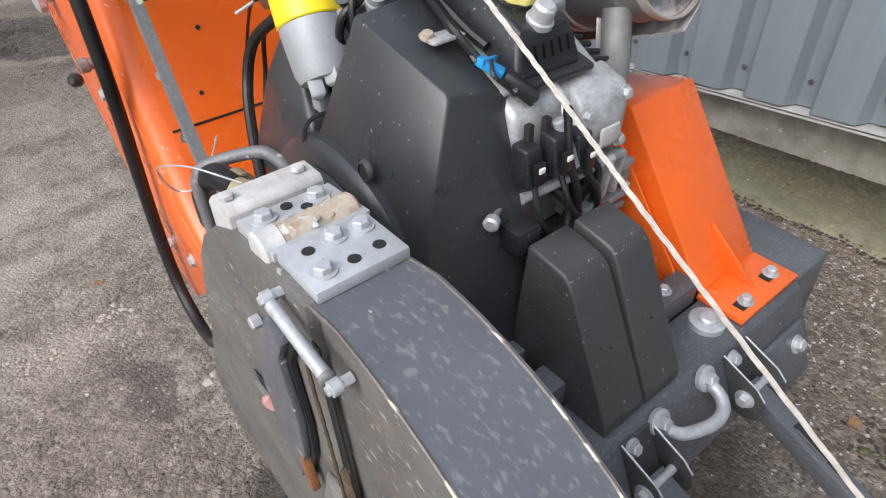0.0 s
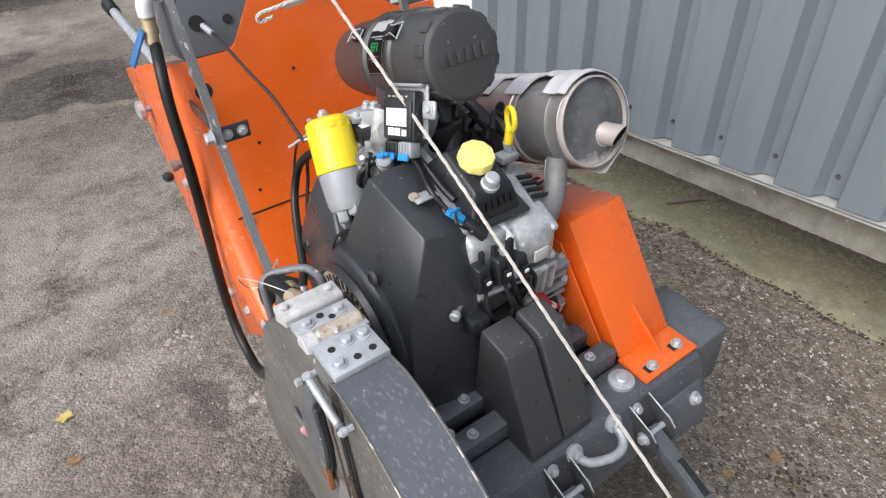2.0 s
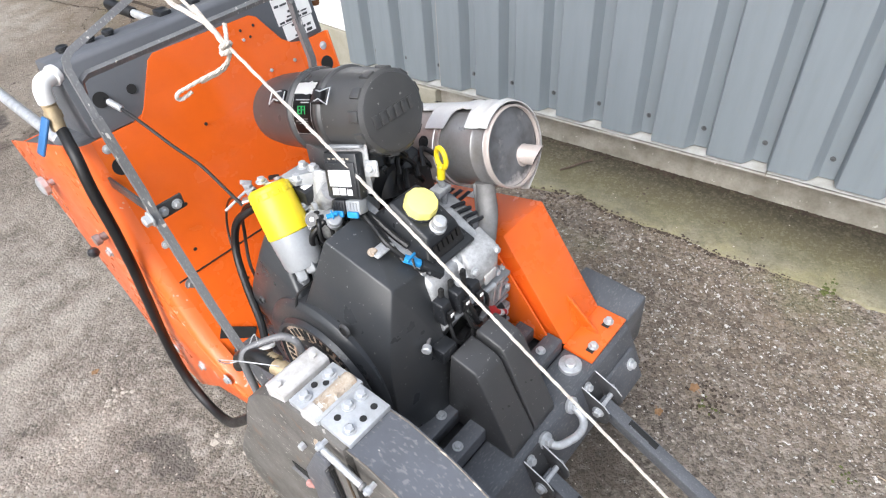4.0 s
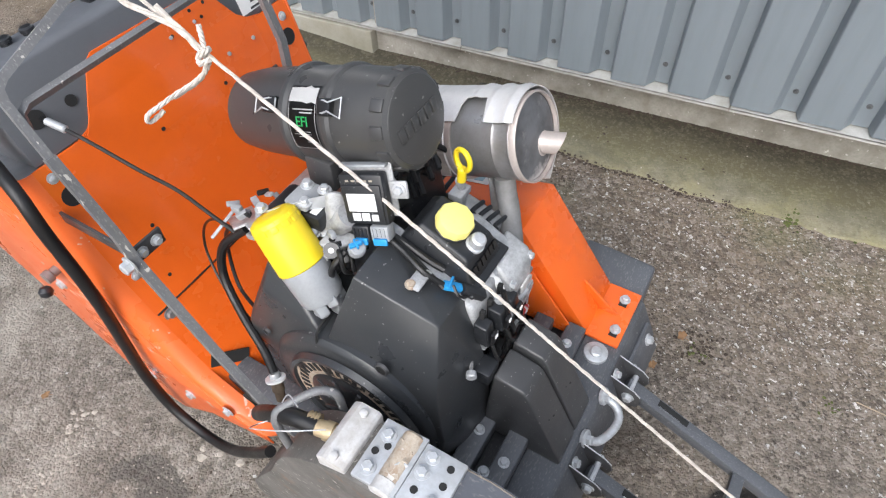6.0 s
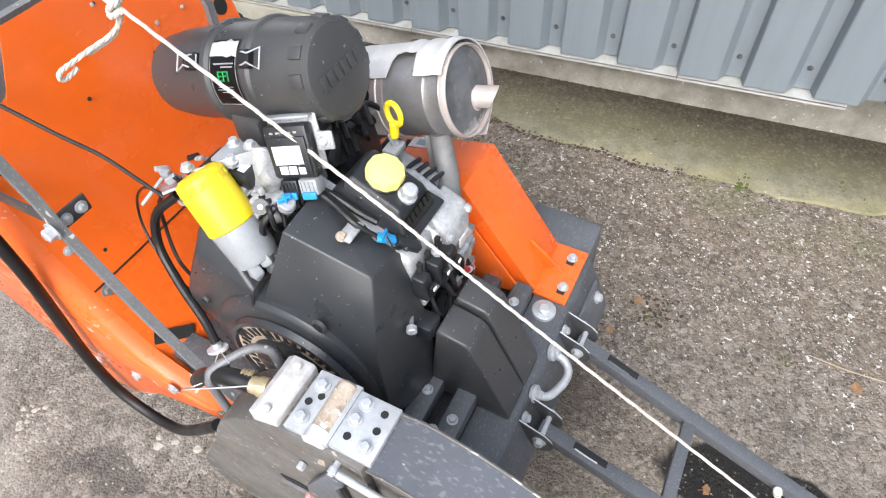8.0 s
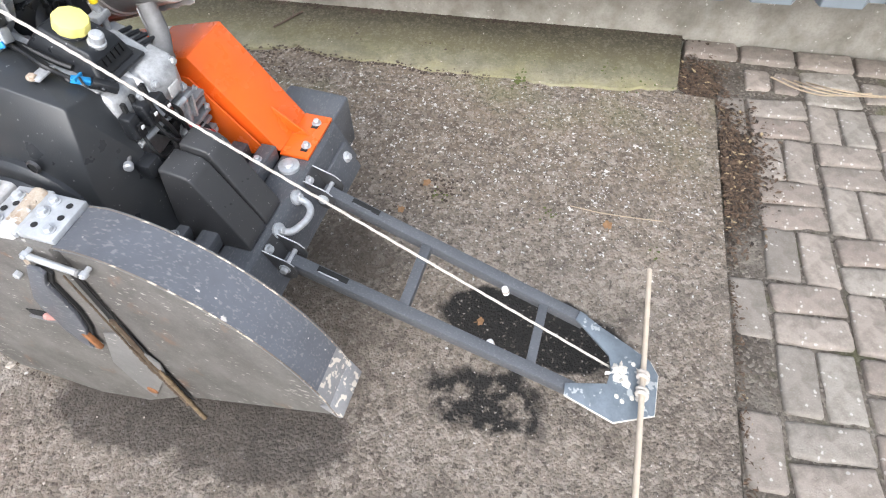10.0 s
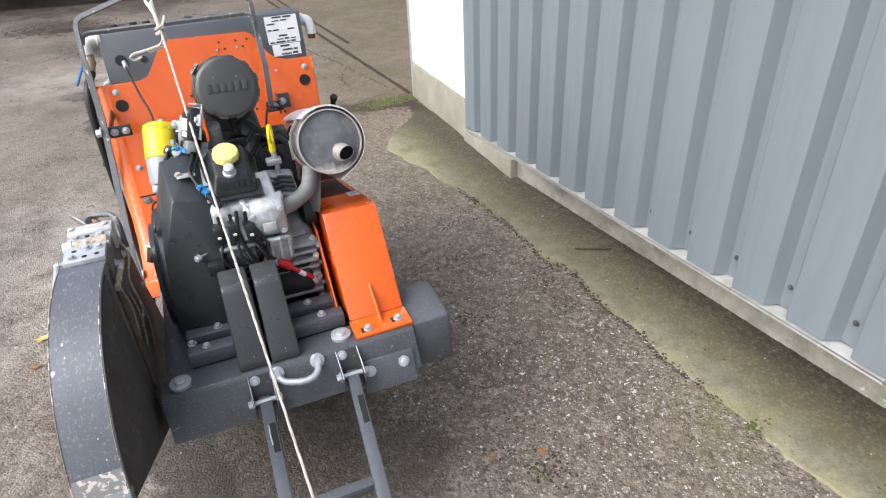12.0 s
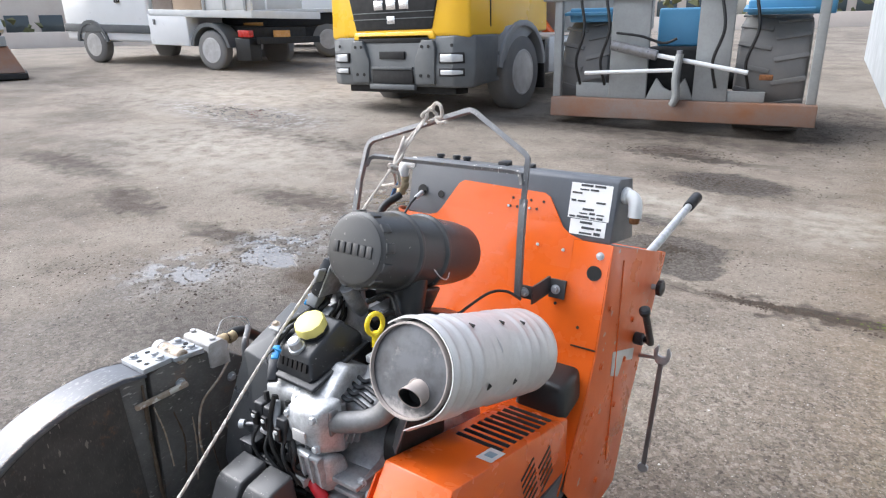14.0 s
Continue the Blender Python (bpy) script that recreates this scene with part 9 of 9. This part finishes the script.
part("blade", bm_hull([kp(a, b, c) for a in (0, 2.4) for b, c in ((-0.12, 0.02), (-0.1, 0.12), (0.35, 0.16), (0.35, 0.0))], 0.01), "dark", bucket)
part("shell", bm_hull([kp(0.03, -0.05, 0.13), kp(2.37, -0.05, 0.13), kp(0.03, 0.6, 0.13), kp(2.37, 0.6, 0.13), kp(0.24, 0.15, 0.62), kp(2.16, 0.15, 0.62), kp(0.24, 0.7, 0.66), kp(2.16, 0.7, 0.66)], 0.02), "rusty_beam", bucket, "scraped brown bucket")
part("lip", bm_hull([kp(a, b, c) for a in (0.24, 2.16) for b in (0.12, 0.6) for c in (0.63, 0.82)], 0.015), "plough", bucket)
part("quick_hitch", bm_hull([kp(0.28, 0.3, 0.83), kp(1.6, 0.3, 0.83), kp(0.28, 0.9, 0.83), kp(1.6, 0.9, 0.83), kp(0.5, 0.4, 1.5), kp(1.5, 0.4, 1.5), kp(0.5, 0.9, 1.5), kp(1.5, 0.9, 1.5)], 0.04), "dark", bucket)
part("arm", bm_bar(kp(0.3, 0.6, 0.9), kp(0.62, 1.4, 2.6), 0.14, 0.2, 0.02), "drop_side", bucket, "pale grey lifting arm")
part("engine_hood", bm_hull([kp(a, b, c) for a in (0.7, 2.2) for b in (2.0, 4.0) for c in (0.6, 2.1)], 0.08), "plough", bucket)
for a in (0.35, 2.05):
    wheel_part(bucket, kp(a, 1.7, 0.62), 0.62, 0.4, -BL if a < 1 else BL, 0.32)

# far side of the yard: low wall, hedge, houses
far = thing("wall_far", (-26, 18, 1.0), "pale brick houses and low wall beyond the yard", "building")
tagged(far, kind="structure")
fw = [Vector((-46, -6, 1.0)), Vector((-33, 18, 1.0)), Vector((-14, 34, 1.0)), Vector((3, 42, 1.0))]
for p, q in zip(fw, fw[1:]):
    part("low_wall", bm_bar(p + Vector((0, 0, 0.3)), q + Vector((0, 0, 0.3)), 0.3, 1.2, 0.02), "far_wall", far)
    d = (q - p).normalized()
    n = Vector((-d.y, d.x, 0))
    ln = (q - p).length
    a = 1.0
    while a + 7 < ln:
        c = p + d * (a + 3.2) + n * 6 + Vector((0, 0, 2.6))
        house = part("house", bm_bar(c - d * 3.2, c + d * 3.2, 5, 5.6, 0.05), "far_wall", far, "pale brick house")
        for k in (-2, 0.2, 1.8):
            for z in (-1.4, 1.0):
                part("window", bm_bar(c + d * (k - 0.5) - n * 2.52 + Vector((0, 0, z)), c + d * (k + 0.6) - n * 2.52 + Vector((0, 0, z)), 0.06, 1.2), "window_glass", house)
        part("roof", bm_hull([c + d * sx * 3.5 + n * sy + Vector((0, 0, z)) for sx in (-1, 1) for sy, z in ((-2.8, 2.8), (2.8, 2.8), (0, 5.0))]), "brown_wall", house)
        a += 9.0
bm = bmesh.new()
hr = random.Random(8)
for p, q in zip(fw, fw[1:]):
    for k in range(160):
        c = p.lerp(q, hr.random()) + Vector((hr.uniform(-1.2, 0.2), hr.uniform(0.2, 1.4), hr.uniform(0.6, 2.0)))
        s = hr.uniform(0.12, 0.35)
        bm_hull([c + Vector((hr.uniform(-s, s), hr.uniform(-s, s), hr.uniform(-s, s))) for _ in range(7)], 0.0, bm) if k < 60 else None
solid("hedge", bm, "hedge", "patchy winter hedge beyond the yard wall", "hedge", kind="stuff")


# ---- loose things on the ground ----
M["soil"] = surface("dark_leafy_soil", (0.07, 0.05, 0.035), (0.035, 0.026, 0.02), 0.95, 0.0, 20.0, 200.0, 0.9, 0.8)
M["moss"] = surface("green_moss", (0.1, 0.12, 0.025), (0.05, 0.055, 0.02), 0.95, 0.0, 40.0, 300.0, 0.9, 0.8)
M["twig"] = surface("dry_twig", (0.1, 0.07, 0.05), (0.05, 0.035, 0.03), 0.9, 0.0, 60.0, 300.0, 0.8, 0.4)
M["straw"] = surface("pale_dry_stalk", (0.42, 0.34, 0.24), (0.3, 0.23, 0.15), 0.9, 0.0, 60.0, 300.0, 0.7, 0.3)
M["leaf_yellow"] = surface("yellow_fallen_leaf", (0.62, 0.5, 0.17), (0.45, 0.33, 0.1), 0.7, 0.0, 60.0, 300.0, 0.8, 0.3)
M["leaf_brown"] = surface("brown_fallen_leaf", (0.3, 0.17, 0.08), (0.18, 0.1, 0.05), 0.8, 0.0, 60.0, 300.0, 0.8, 0.3)
M["rubble"] = surface("pale_crushed_mortar", (0.48, 0.43, 0.37), (0.34, 0.29, 0.24), 0.95, 0.0, 40.0, 200.0, 0.9, 0.7)


for k, (a, b) in enumerate((((0.82, 7.4), (1.175, 3.02)), ((0.925, 7.4), (1.17, 4.6)))):
    bm = bmesh.new()
    l, r = [], []
    for i in range(81):
        t = i / 80
        x, y = a[0] + (b[0] - a[0]) * t, a[1] + (b[1] - a[1]) * t
        w = 0.017 + 0.009 * noise.noise((t * 30, k, 0))
        l.append(bm.verts.new((x - w, y, rise(x, y) + 0.006)))
        r.append(bm.verts.new((x + w, y, rise(x, y) + 0.006)))
    for i in range(80):
        bm.faces.new((l[i], r[i], r[i + 1], l[i + 1]))
    tagged(link("trim", bm, "soil"), "dirt-filled joint between yard slabs", "joint", kind="structure")


crack_rng = random.Random(77)
for pts in ([(0.76, 4.75), (0.81, 4.44), (0.88, 4.2), (0.95, 3.88), (1.02, 3.5), (1.1, 3.12)], [(0.88, 4.2), (0.7, 4.02), (0.62, 3.8), (0.45, 3.66)], [(0.95, 3.88), (0.84, 3.62), (0.83, 3.4)], [(0.2, 2.96), (-0.1, 2.9), (-0.42, 2.97), (-0.7, 2.88)]):
    bm = bmesh.new()
    l, r = [], []
    for q in smooth_path([(x, y, 0) for x, y in pts], 12):
        w = 0.0045 * crack_rng.uniform(0.4, 1.3)
        x, y = q.x + crack_rng.gauss(0, 0.008), q.y
        l.append(bm.verts.new((x - w, y, rise(x, y) + 0.0065)))
        r.append(bm.verts.new((x + w, y + w, rise(x, y) + 0.0065)))
    for i in range(len(l) - 1):
        bm.faces.new((l[i], r[i], r[i + 1], l[i + 1]))
    tagged(link("trim", bm, "soil"), "jagged dirt-filled crack in the yard surface", "crack", kind="structure")


def clumps(name, spots, material, label, category, seed):
    """Scattered small lumps in one mesh: (x, y, spread x, spread y, count, size)."""
    rr = random.Random(seed)
    verts, faces = [], []
    for cx, cy, sx, sy, count, size in spots:
        for _ in range(count):
            x, y = rr.gauss(cx, sx), rr.gauss(cy, sy)
            s = size * rr.uniform(0.4, 1.3)
            z = 0.011 if x > apron_edge(y) and -0.8 < y < 2.58 else rise(x, y) - (0.05 if y < -0.94 + shear(x) else 0)
            base = len(verts)
            a0 = rr.uniform(0, 6.28)
            for i in range(5):
                a = a0 + i * 1.2566
                q = s * rr.uniform(0.7, 1.2)
                verts.append((x + q * math.cos(a), y + q * math.sin(a), z))
            for i in range(5):
                a = a0 + i * 1.2566 + 0.5
                q = s * rr.uniform(0.35, 0.6)
                verts.append((x + q * math.cos(a), y + q * math.sin(a), z + s * rr.uniform(0.2, 0.5)))
            for i in range(5):
                j = (i + 1) % 5
                faces.append((base + i, base + j, base + 5 + i))
                faces.append((base + j, base + 5 + j, base + 5 + i))
            faces.append(tuple(base + 5 + i for i in range(5)))
    data = bpy.data.meshes.new(name)
    data.from_pydata(verts, [], faces)
    data.materials.append(M[material])
    ob = new(name, data)
    return tagged(ob, label, category, kind="stuff")


edge_spots = [(apron_edge(y) - 0.004, y, 0.006, 0.025, 14, 0.0055) for y in np.arange(-0.1, 1.5, 0.045)]
clumps("dirt", edge_spots + [(apron_edge(y) - 0.004, y, 0.012, 0.03, 10, 0.004) for y in np.arange(-0.3, 0.15, 0.08)] + [(0.62, 2.95, 0.3, 0.022, 420, 0.007), (0.2, 2.92, 0.12, 0.02, 100, 0.006), (1.05, 2.8, 0.09, 0.09, 220, 0.007), (1.15, 1.1, 0.03, 0.5, 130, 0.005), (-0.5, 3.5, 0.26, 0.18, 240, 0.006), (-0.46, 3.58, 0.06, 0.04, 90, 0.009), (-0.5, 3.36, 0.05, 0.03, 60, 0.008), (-0.7, 5.5, 0.3, 0.16, 300, 0.009), (-0.55, 0.72, 0.06, 0.08, 40, 0.004), (0.42, -0.12, 0.03, 0.03, 60, 0.005), (0.6, 0.92, 0.05, 0.03, 45, 0.006), (0.5, 0.55, 0.04, 0.03, 40, 0.006), (0.74, 1.2, 0.06, 0.03, 50, 0.005), (0.86, 0.6, 0.03, 0.1, 70, 0.005), (0.35, 0.02, 0.07, 0.05, 60, 0.004), (0.3, 0.8, 0.25, 0.3, 60, 0.004), (0.55, 0.3, 0.2, 0.3, 60, 0.004), (-0.9, 1.6, 0.4, 0.5, 100, 0.004), (-1.3, 6.5, 0.35, 0.16, 260, 0.012), (-2.7, 2.1, 0.35, 0.4, 520, 0.009), (-2.5, 1.5, 0.3, 0.2, 200, 0.007), (-3.4, 1.2, 0.3, 0.2, 160, 0.008), (0.95, 2.88, 0.16, 0.03, 260, 0.01), (0.45, 2.96, 0.3, 0.02, 200, 0.009), (-0.5, 5.6, 0.35, 0.09, 160, 0.009), (0.0, 8.7, 0.3, 0.9, 500, 0.012)] + [(wall_foot(y) - 0.008, y, 0.009, 0.05, 40, 0.007) for y in np.arange(-0.75, 1.45, 0.1)], "soil", "dark dirt and grit lying along cracks", "dirt", 11)
clumps("moss", [(1.0, 2.93, 0.09, 0.035, 320, 0.014), (0.75, 2.96, 0.12, 0.02, 60, 0.01), (1.05, -0.24, 0.03, 0.02, 60, 0.008), (0.41, -0.47, 0.012, 0.015, 14, 0.006), (0.4, -0.13, 0.012, 0.02, 12, 0.005), (0.33, -0.8, 0.015, 0.02, 10, 0.005), (1.12, -0.6, 0.03, 0.08, 60, 0.006)], "moss", "small green moss tufts in the cracks", "moss", 12)
clumps("rubble", [(-0.78, 1.17, 0.14, 0.02, 110, 0.0055), (-0.62, 1.22, 0.03, 0.012, 30, 0.008), (-0.56, 0.9, 0.05, 0.07, 90, 0.004), (-0.5, 0.82, 0.02, 0.03, 6, 0.012), (-0.72, 0.62, 0.1, 0.1, 40, 0.003), (0.55, -0.2, 0.3, 0.4, 150, 0.0035), (0.7, 0.1, 0.15, 0.3, 120, 0.0035), (0.85, -0.5, 0.15, 0.25, 140, 0.0035), (0.5, 1.0, 0.25, 0.5, 90, 0.0035), (-1.1, 1.3, 0.5, 0.8, 90, 0.003)], "rubble", "pale grit and crumbs of mortar", "grit", 13)


def leaf(x, y, size, turn, material, label, lift=0.006):
    bm = bmesh.new()
    z = rise(x, y) + lift
    tips = []
    n = 18
    for i in range(n):
        t = 2 * math.pi * i / n
        r = size * (0.62 + 0.38 * abs(math.cos(2.5 * t)) ** 0.7) * (0.75 if math.pi * 0.8 < t < math.pi * 1.2 else 1)
        tips.append(bm.verts.new((x + r * math.cos(t + turn), y + 0.75 * r * math.sin(t + turn), z + 0.12 * size * math.sin(3 * t + turn))))
    c = bm.verts.new((x, y, z - 0.1 * size))
    for i in range(n):
        bm.faces.new((tips[i], tips[(i + 1) % n], c))
    bmesh.ops.recalc_face_normals(bm, faces=bm.faces)
    bmesh.ops.solidify(bm, geom=bm.faces[:], thickness=0.0006)
    bm_tube([(x, y, z - 0.1 * size), (x - size * 1.3 * math.cos(turn), y - size * 1.3 * math.sin(turn), z)], 0.0009, 5, False, bm=bm)
    return solid("leaf", bm, material, label, "leaf", "fallen leaves")


leaf(-0.938, 1.106, 0.024, 0.6, "leaf_yellow", "crumpled yellow fallen leaf on the asphalt")
leaf(-0.941, 0.947, 0.02, 2.1, "leaf_brown", "brown fallen leaf on the asphalt")
leaf(0.429, -0.073, 0.018, 1.2, "leaf_brown", "rust-brown fallen leaf on the concrete")
leaf(0.406, -0.642, 0.02, 0.3, "leaf_brown", "faded brown leaf on the concrete")
leaf(0.30, -0.03, 0.015, 4.0, "leaf_brown", "small brown leaf beside the guide arm")
leaf(-0.6, 1.35, 0.014, 2.2, "leaf_brown", "small brown leaf on the asphalt")
leaf(-0.02, -0.36, 0.014, 5.2, "leaf_brown", "dark leaf in the oil stain")
tw = thing("twig", (1.15, 0.74, 0.014), "dark forked twig on the mossy strip", "twig")
part("stem", bm_tube([(1.08, 0.772, 0.018), (1.12, 0.745, 0.022), (1.17, 0.725, 0.02), (1.206, 0.7, 0.024)], 0.004, 6), "twig", tw)
part("spur", bm_tube([(1.17, 0.725, 0.02), (1.2, 0.74, 0.024)], 0.0028, 6, False), "twig", tw)
st = thing("stalk", (0.46, -0.66, 0.004), "thin dry stalk lying on the concrete", "stalk")
part("stem", bm_tube([(0.456, -0.523, 0.006), (0.452, -0.62, 0.007), (0.46, -0.72, 0.006), (0.468, -0.8, 0.007)], 0.0017, 5), "straw", st)

# ---- brick paving beyond the slab edge ----
def joint_material():
    """Trodden soil and sand between the bricks, darker where leaves rot."""
    n = Nodes("trodden_joint_soil")
    big, fine = n.noise(5.0, 5.0, 0.65), n.noise(120.0, 4.0, 0.7)
    col = n.mix(n.ramp(big, 0.36, 0.64), (0.06, 0.049, 0.038), (0.15, 0.13, 0.106))
    g1, g2, gd = grains(n, 130.0, 1.0)
    col = n.mix(n.ramp(g1, 0.6, 1.0, 0.0, 0.5), col, (0.3, 0.27, 0.23))
    col = n.mix(n.ramp(g2, 0.5, 1.0, 0.0, 0.6), col, (0.035, 0.028, 0.022))
    col = n.mix(n.math("MULTIPLY", n.ramp(n.noise(9.0, 4.0), 0.56, 0.68), 0.5), col, (0.09, 0.095, 0.04))
    n.bump(n.math("ADD", fine, n.math("MULTIPLY", gd, -0.7)), 0.9, 0.004)
    return n.out(col, 0.95)


soil = bmesh.new()
rows = []
for y in np.arange(-2.62, -0.92, 0.03):
    rows.append([soil.verts.new((x, y + shear(x), -0.02 + 0.006 * noise.noise((x * 14, y * 14, 7)) + 0.005 * noise.noise((x * 41, y * 41, 3)))) for x in np.arange(-1.24, 1.7, 0.03)])
for r0, r1 in zip(rows, rows[1:]):
    for i in range(len(r0) - 1):
        soil.faces.new((r0[i], r0[i + 1], r1[i + 1], r1[i]))
corner = []
for y in np.arange(-0.97, -0.79, 0.03):
    corner.append([soil.verts.new((x, y, -0.02 + 0.008 * noise.noise((x * 14, y * 14, 9)))) for x in np.arange(1.11, 1.7, 0.05)])
for r0, r1 in zip(corner, corner[1:]):
    for i in range(len(r0) - 1):
        soil.faces.new((r0[i], r0[i + 1], r1[i + 1], r1[i]))
tagged(link("ground_bed", soil, joint_material(), (0, 0, 0)), "trodden dark soil under and between the paving bricks", "soil", kind="structure")
lr = random.Random(21)
verts, faces = [], []
for k in range(6900):
    if k < 3900:
        x, y = lr.gauss(0.78, 0.13), lr.gauss(-1.0, 0.055)
    elif k < 4600:
        x, y = lr.uniform(-0.6, 1.2), -0.94 - abs(lr.gauss(0, 0.014))
        y += shear(x)
    else:
        x, y = lr.gauss(1.19, 0.07), lr.gauss(-0.875, 0.045)
    if y > -0.94 + shear(x) and not (x > 1.07):
        y = -0.95 + shear(x) - abs(lr.gauss(0, 0.03))
    s = lr.choice((0.002, 0.0025, 0.0035, 0.0045, 0.006, 0.0085)) * lr.uniform(0.8, 1.25) * (0.7 if 3900 <= k < 4600 else 1.0)
    t = lr.uniform(0, 6.28)
    z = -0.012 + lr.uniform(0, 0.013)
    b0 = len(verts)
    for dx, dy, dz in ((-1.3, 0, 0), (0, -0.6, 0.25), (1.3, 0, lr.uniform(-0.3, 0.6)), (0, lr.uniform(0.3, 0.7), 0.3)):
        verts.append((x + s * (dx * math.cos(t) - dy * math.sin(t)), y + s * (dx * math.sin(t) + dy * math.cos(t)), z + s * dz))
    faces.append((b0, b0 + 1, b0 + 2, b0 + 3))
data = bpy.data.meshes.new("leaf_litter")
data.from_pydata(verts, [], faces)


def litter_material():
    n = Nodes("mixed_leaf_litter")
    pick = n.add("ShaderNodeNewGeometry").outputs["Random Per Island"]
    col = n.mix(n.ramp(pick, 0.0, 0.7), (0.025, 0.018, 0.013), (0.105, 0.068, 0.043))
    col = n.mix(n.ramp(pick, 0.95, 0.995), col, (0.36, 0.28, 0.16))
    return n.out(col, 0.85)


data.materials.append(litter_material())
tagged(new("leaf_litter", data), "rotting brown leaf litter in the gap beside the slab", "leaf litter", kind="stuff")


def paver_material():
    n = Nodes("weathered_paving_brick")
    rnd_ = n.t.nodes.new("ShaderNodeObjectInfo").outputs["Random"]
    col = n.mix(rnd_, (0.2, 0.18, 0.155), (0.33, 0.302, 0.262))
    warm = n.math("FRACT", n.math("MULTIPLY", rnd_, 7.13))
    col = n.mix(n.math("MULTIPLY", warm, 0.45), col, (0.27, 0.2, 0.165))
    col = n.mix(n.math("MULTIPLY", n.ramp(n.noise(30.0, 4.0, 0.7), 0.45, 0.7), 0.6), col, (0.14, 0.12, 0.1))
    grain = n.noise(220.0, 3.0, 0.7)
    col = n.mix(n.math("MULTIPLY", n.ramp(grain, 0.55, 0.75), 0.4), col, (0.45, 0.42, 0.38))
    wear = n.noise(9.0, 5.0, 0.7)
    col = n.mix(n.math("MULTIPLY", n.ramp(wear, 0.5, 0.66), 0.6), col, (0.13, 0.115, 0.095))
    h1, h2, hd = grains(n, 95.0, 1.2)
    col = n.mix(n.math("MULTIPLY", n.math("GREATER_THAN", h1, 0.93), n.ramp(hd, 0.42, 0.32, 0.0, 0.7)), col, (0.5, 0.47, 0.43))
    n.bump(n.math("ADD", grain, n.math("MULTIPLY", wear, 2.0)), 0.7, 0.003)
    return n.out(col, 0.9)


M["paver"] = paver_material()
paving = thing("pavement", (0.0, -1.6, -0.03), "weathered brick paving in basket weave", "paving")
tagged(paving, kind="structure")


def brick_shape(L, Wd, seed):
    """A worn paving brick: uneven outline, rounded shoulders, slightly hollow top."""
    q = random.Random(seed)
    H = 0.05
    rim = []
    for sx, sy in ((-1, -1), (1, -1), (1, 1), (-1, 1)):
        c = q.choice((0.004, 0.006, 0.009, 0.016)) * q.uniform(0.7, 1.2)
        a, b = (sx * L, sy * (Wd - c)), (sx * (L - c), sy * Wd)
        m_ = (sx * (L - c * 0.35), sy * (Wd - c * 0.35))
        rim += [a, m_, b] if sx * sy > 0 else [b, m_, a]
    mids = []
    for i, p in enumerate(rim):
        mids.append(p)
        r_ = rim[(i + 1) % len(rim)]
        if math.dist(p, r_) > 0.05:
            for f in (0.33, 0.67):
                mids.append((p[0] + (r_[0] - p[0]) * f + q.uniform(-0.0018, 0.0018), p[1] + (r_[1] - p[1]) * f + q.uniform(-0.0018, 0.0018)))
    bm = bmesh.new()
    base = [bm.verts.new((x, y, -H)) for x, y in mids]
    mid = [bm.verts.new((x, y, -0.006 + q.uniform(-0.002, 0.001))) for x, y in mids]
    top = [bm.verts.new((x * (1 - 0.0035 / L), y * (1 - 0.0035 / Wd), q.uniform(-0.0022, -0.0008))) for x, y in mids]
    flat = [bm.verts.new((x * (1 - 0.012 / L), y * (1 - 0.012 / Wd), q.uniform(-0.0006, 0.0004))) for x, y in mids]
    n_ = len(mids)
    for a, b in ((base, mid), (mid, top), (top, flat)):
        for i in range(n_):
            bm.faces.new((a[i], a[(i + 1) % n_], b[(i + 1) % n_], b[i]))
    bm.faces.new(flat)
    bmesh.ops.recalc_face_normals(bm, faces=bm.faces)
    me = bpy.data.meshes.new("brick")
    bm.to_mesh(me)
    bm.free()
    me.materials.append(M["paver"])
    me.polygons.foreach_set("use_smooth", [True] * len(me.polygons))
    return me


shapes = [brick_shape(0.0965, 0.0465, 30 + k) for k in range(8)]
halves = [brick_shape(0.056, 0.0435, 50 + k) for k in range(3)]
br = random.Random(44)
CELL = 0.205
TURN_P = math.atan(0.07)
for i in range(-11, 3):
    for j in range(-1, 7):
        for h in (-1, 1):
            across = (i + j) % 2 != 0
            u = i * CELL + (h * CELL / 4 if not across else 0)
            v = -j * CELL + (h * CELL / 4 if across else 0)
            x = 1.072 + u * math.cos(TURN_P) - v * math.sin(TURN_P)
            y = -1.15 + u * math.sin(TURN_P) + v * math.cos(TURN_P)
            if x > 1.36 or y > -0.975 + shear(x) or (0.55 < x < 0.96 and y > -1.1):
                continue
            ob = new("brick", br.choice(halves if x > 1.2 and across else shapes))
            ob.parent = paving
            ob.location = Vector((x, y, br.uniform(-0.013, -0.004))) - ORIGIN[paving.name]
            ob.rotation_euler = (br.gauss(0, 0.02), br.gauss(0, 0.02), TURN_P + (0 if across else math.pi / 2 + 0.1) + br.gauss(0, 0.035))
for k in range(4):
    ob = new("brick", shapes[k % 4])
    ob.parent = paving
    ob.location = Vector((1.418 + 0.014 * k, -0.912 - k * 0.207, 0.002)) - ORIGIN[paving.name]
    ob.rotation_euler = (0, 0.02, math.pi / 2 + 0.07)
vine = thing("dry_vine", (1.25, -1.3, 0.0), "pale dry vine stems at the foot of the wall", "vine")
for k in range(4):
    q = random.Random(60 + k)
    part("stem", bm_tube([(1.26, -1.12 - 0.04 * k, 0.02), (1.2 - 0.02 * k, -1.2 - 0.03 * k, 0.03 + 0.02 * k), (1.2, -1.3 - 0.05 * k, 0.02 + 0.01 * k), (1.24, -1.45 - 0.06 * k, 0.03)], 0.0028, 6), "straw", vine)
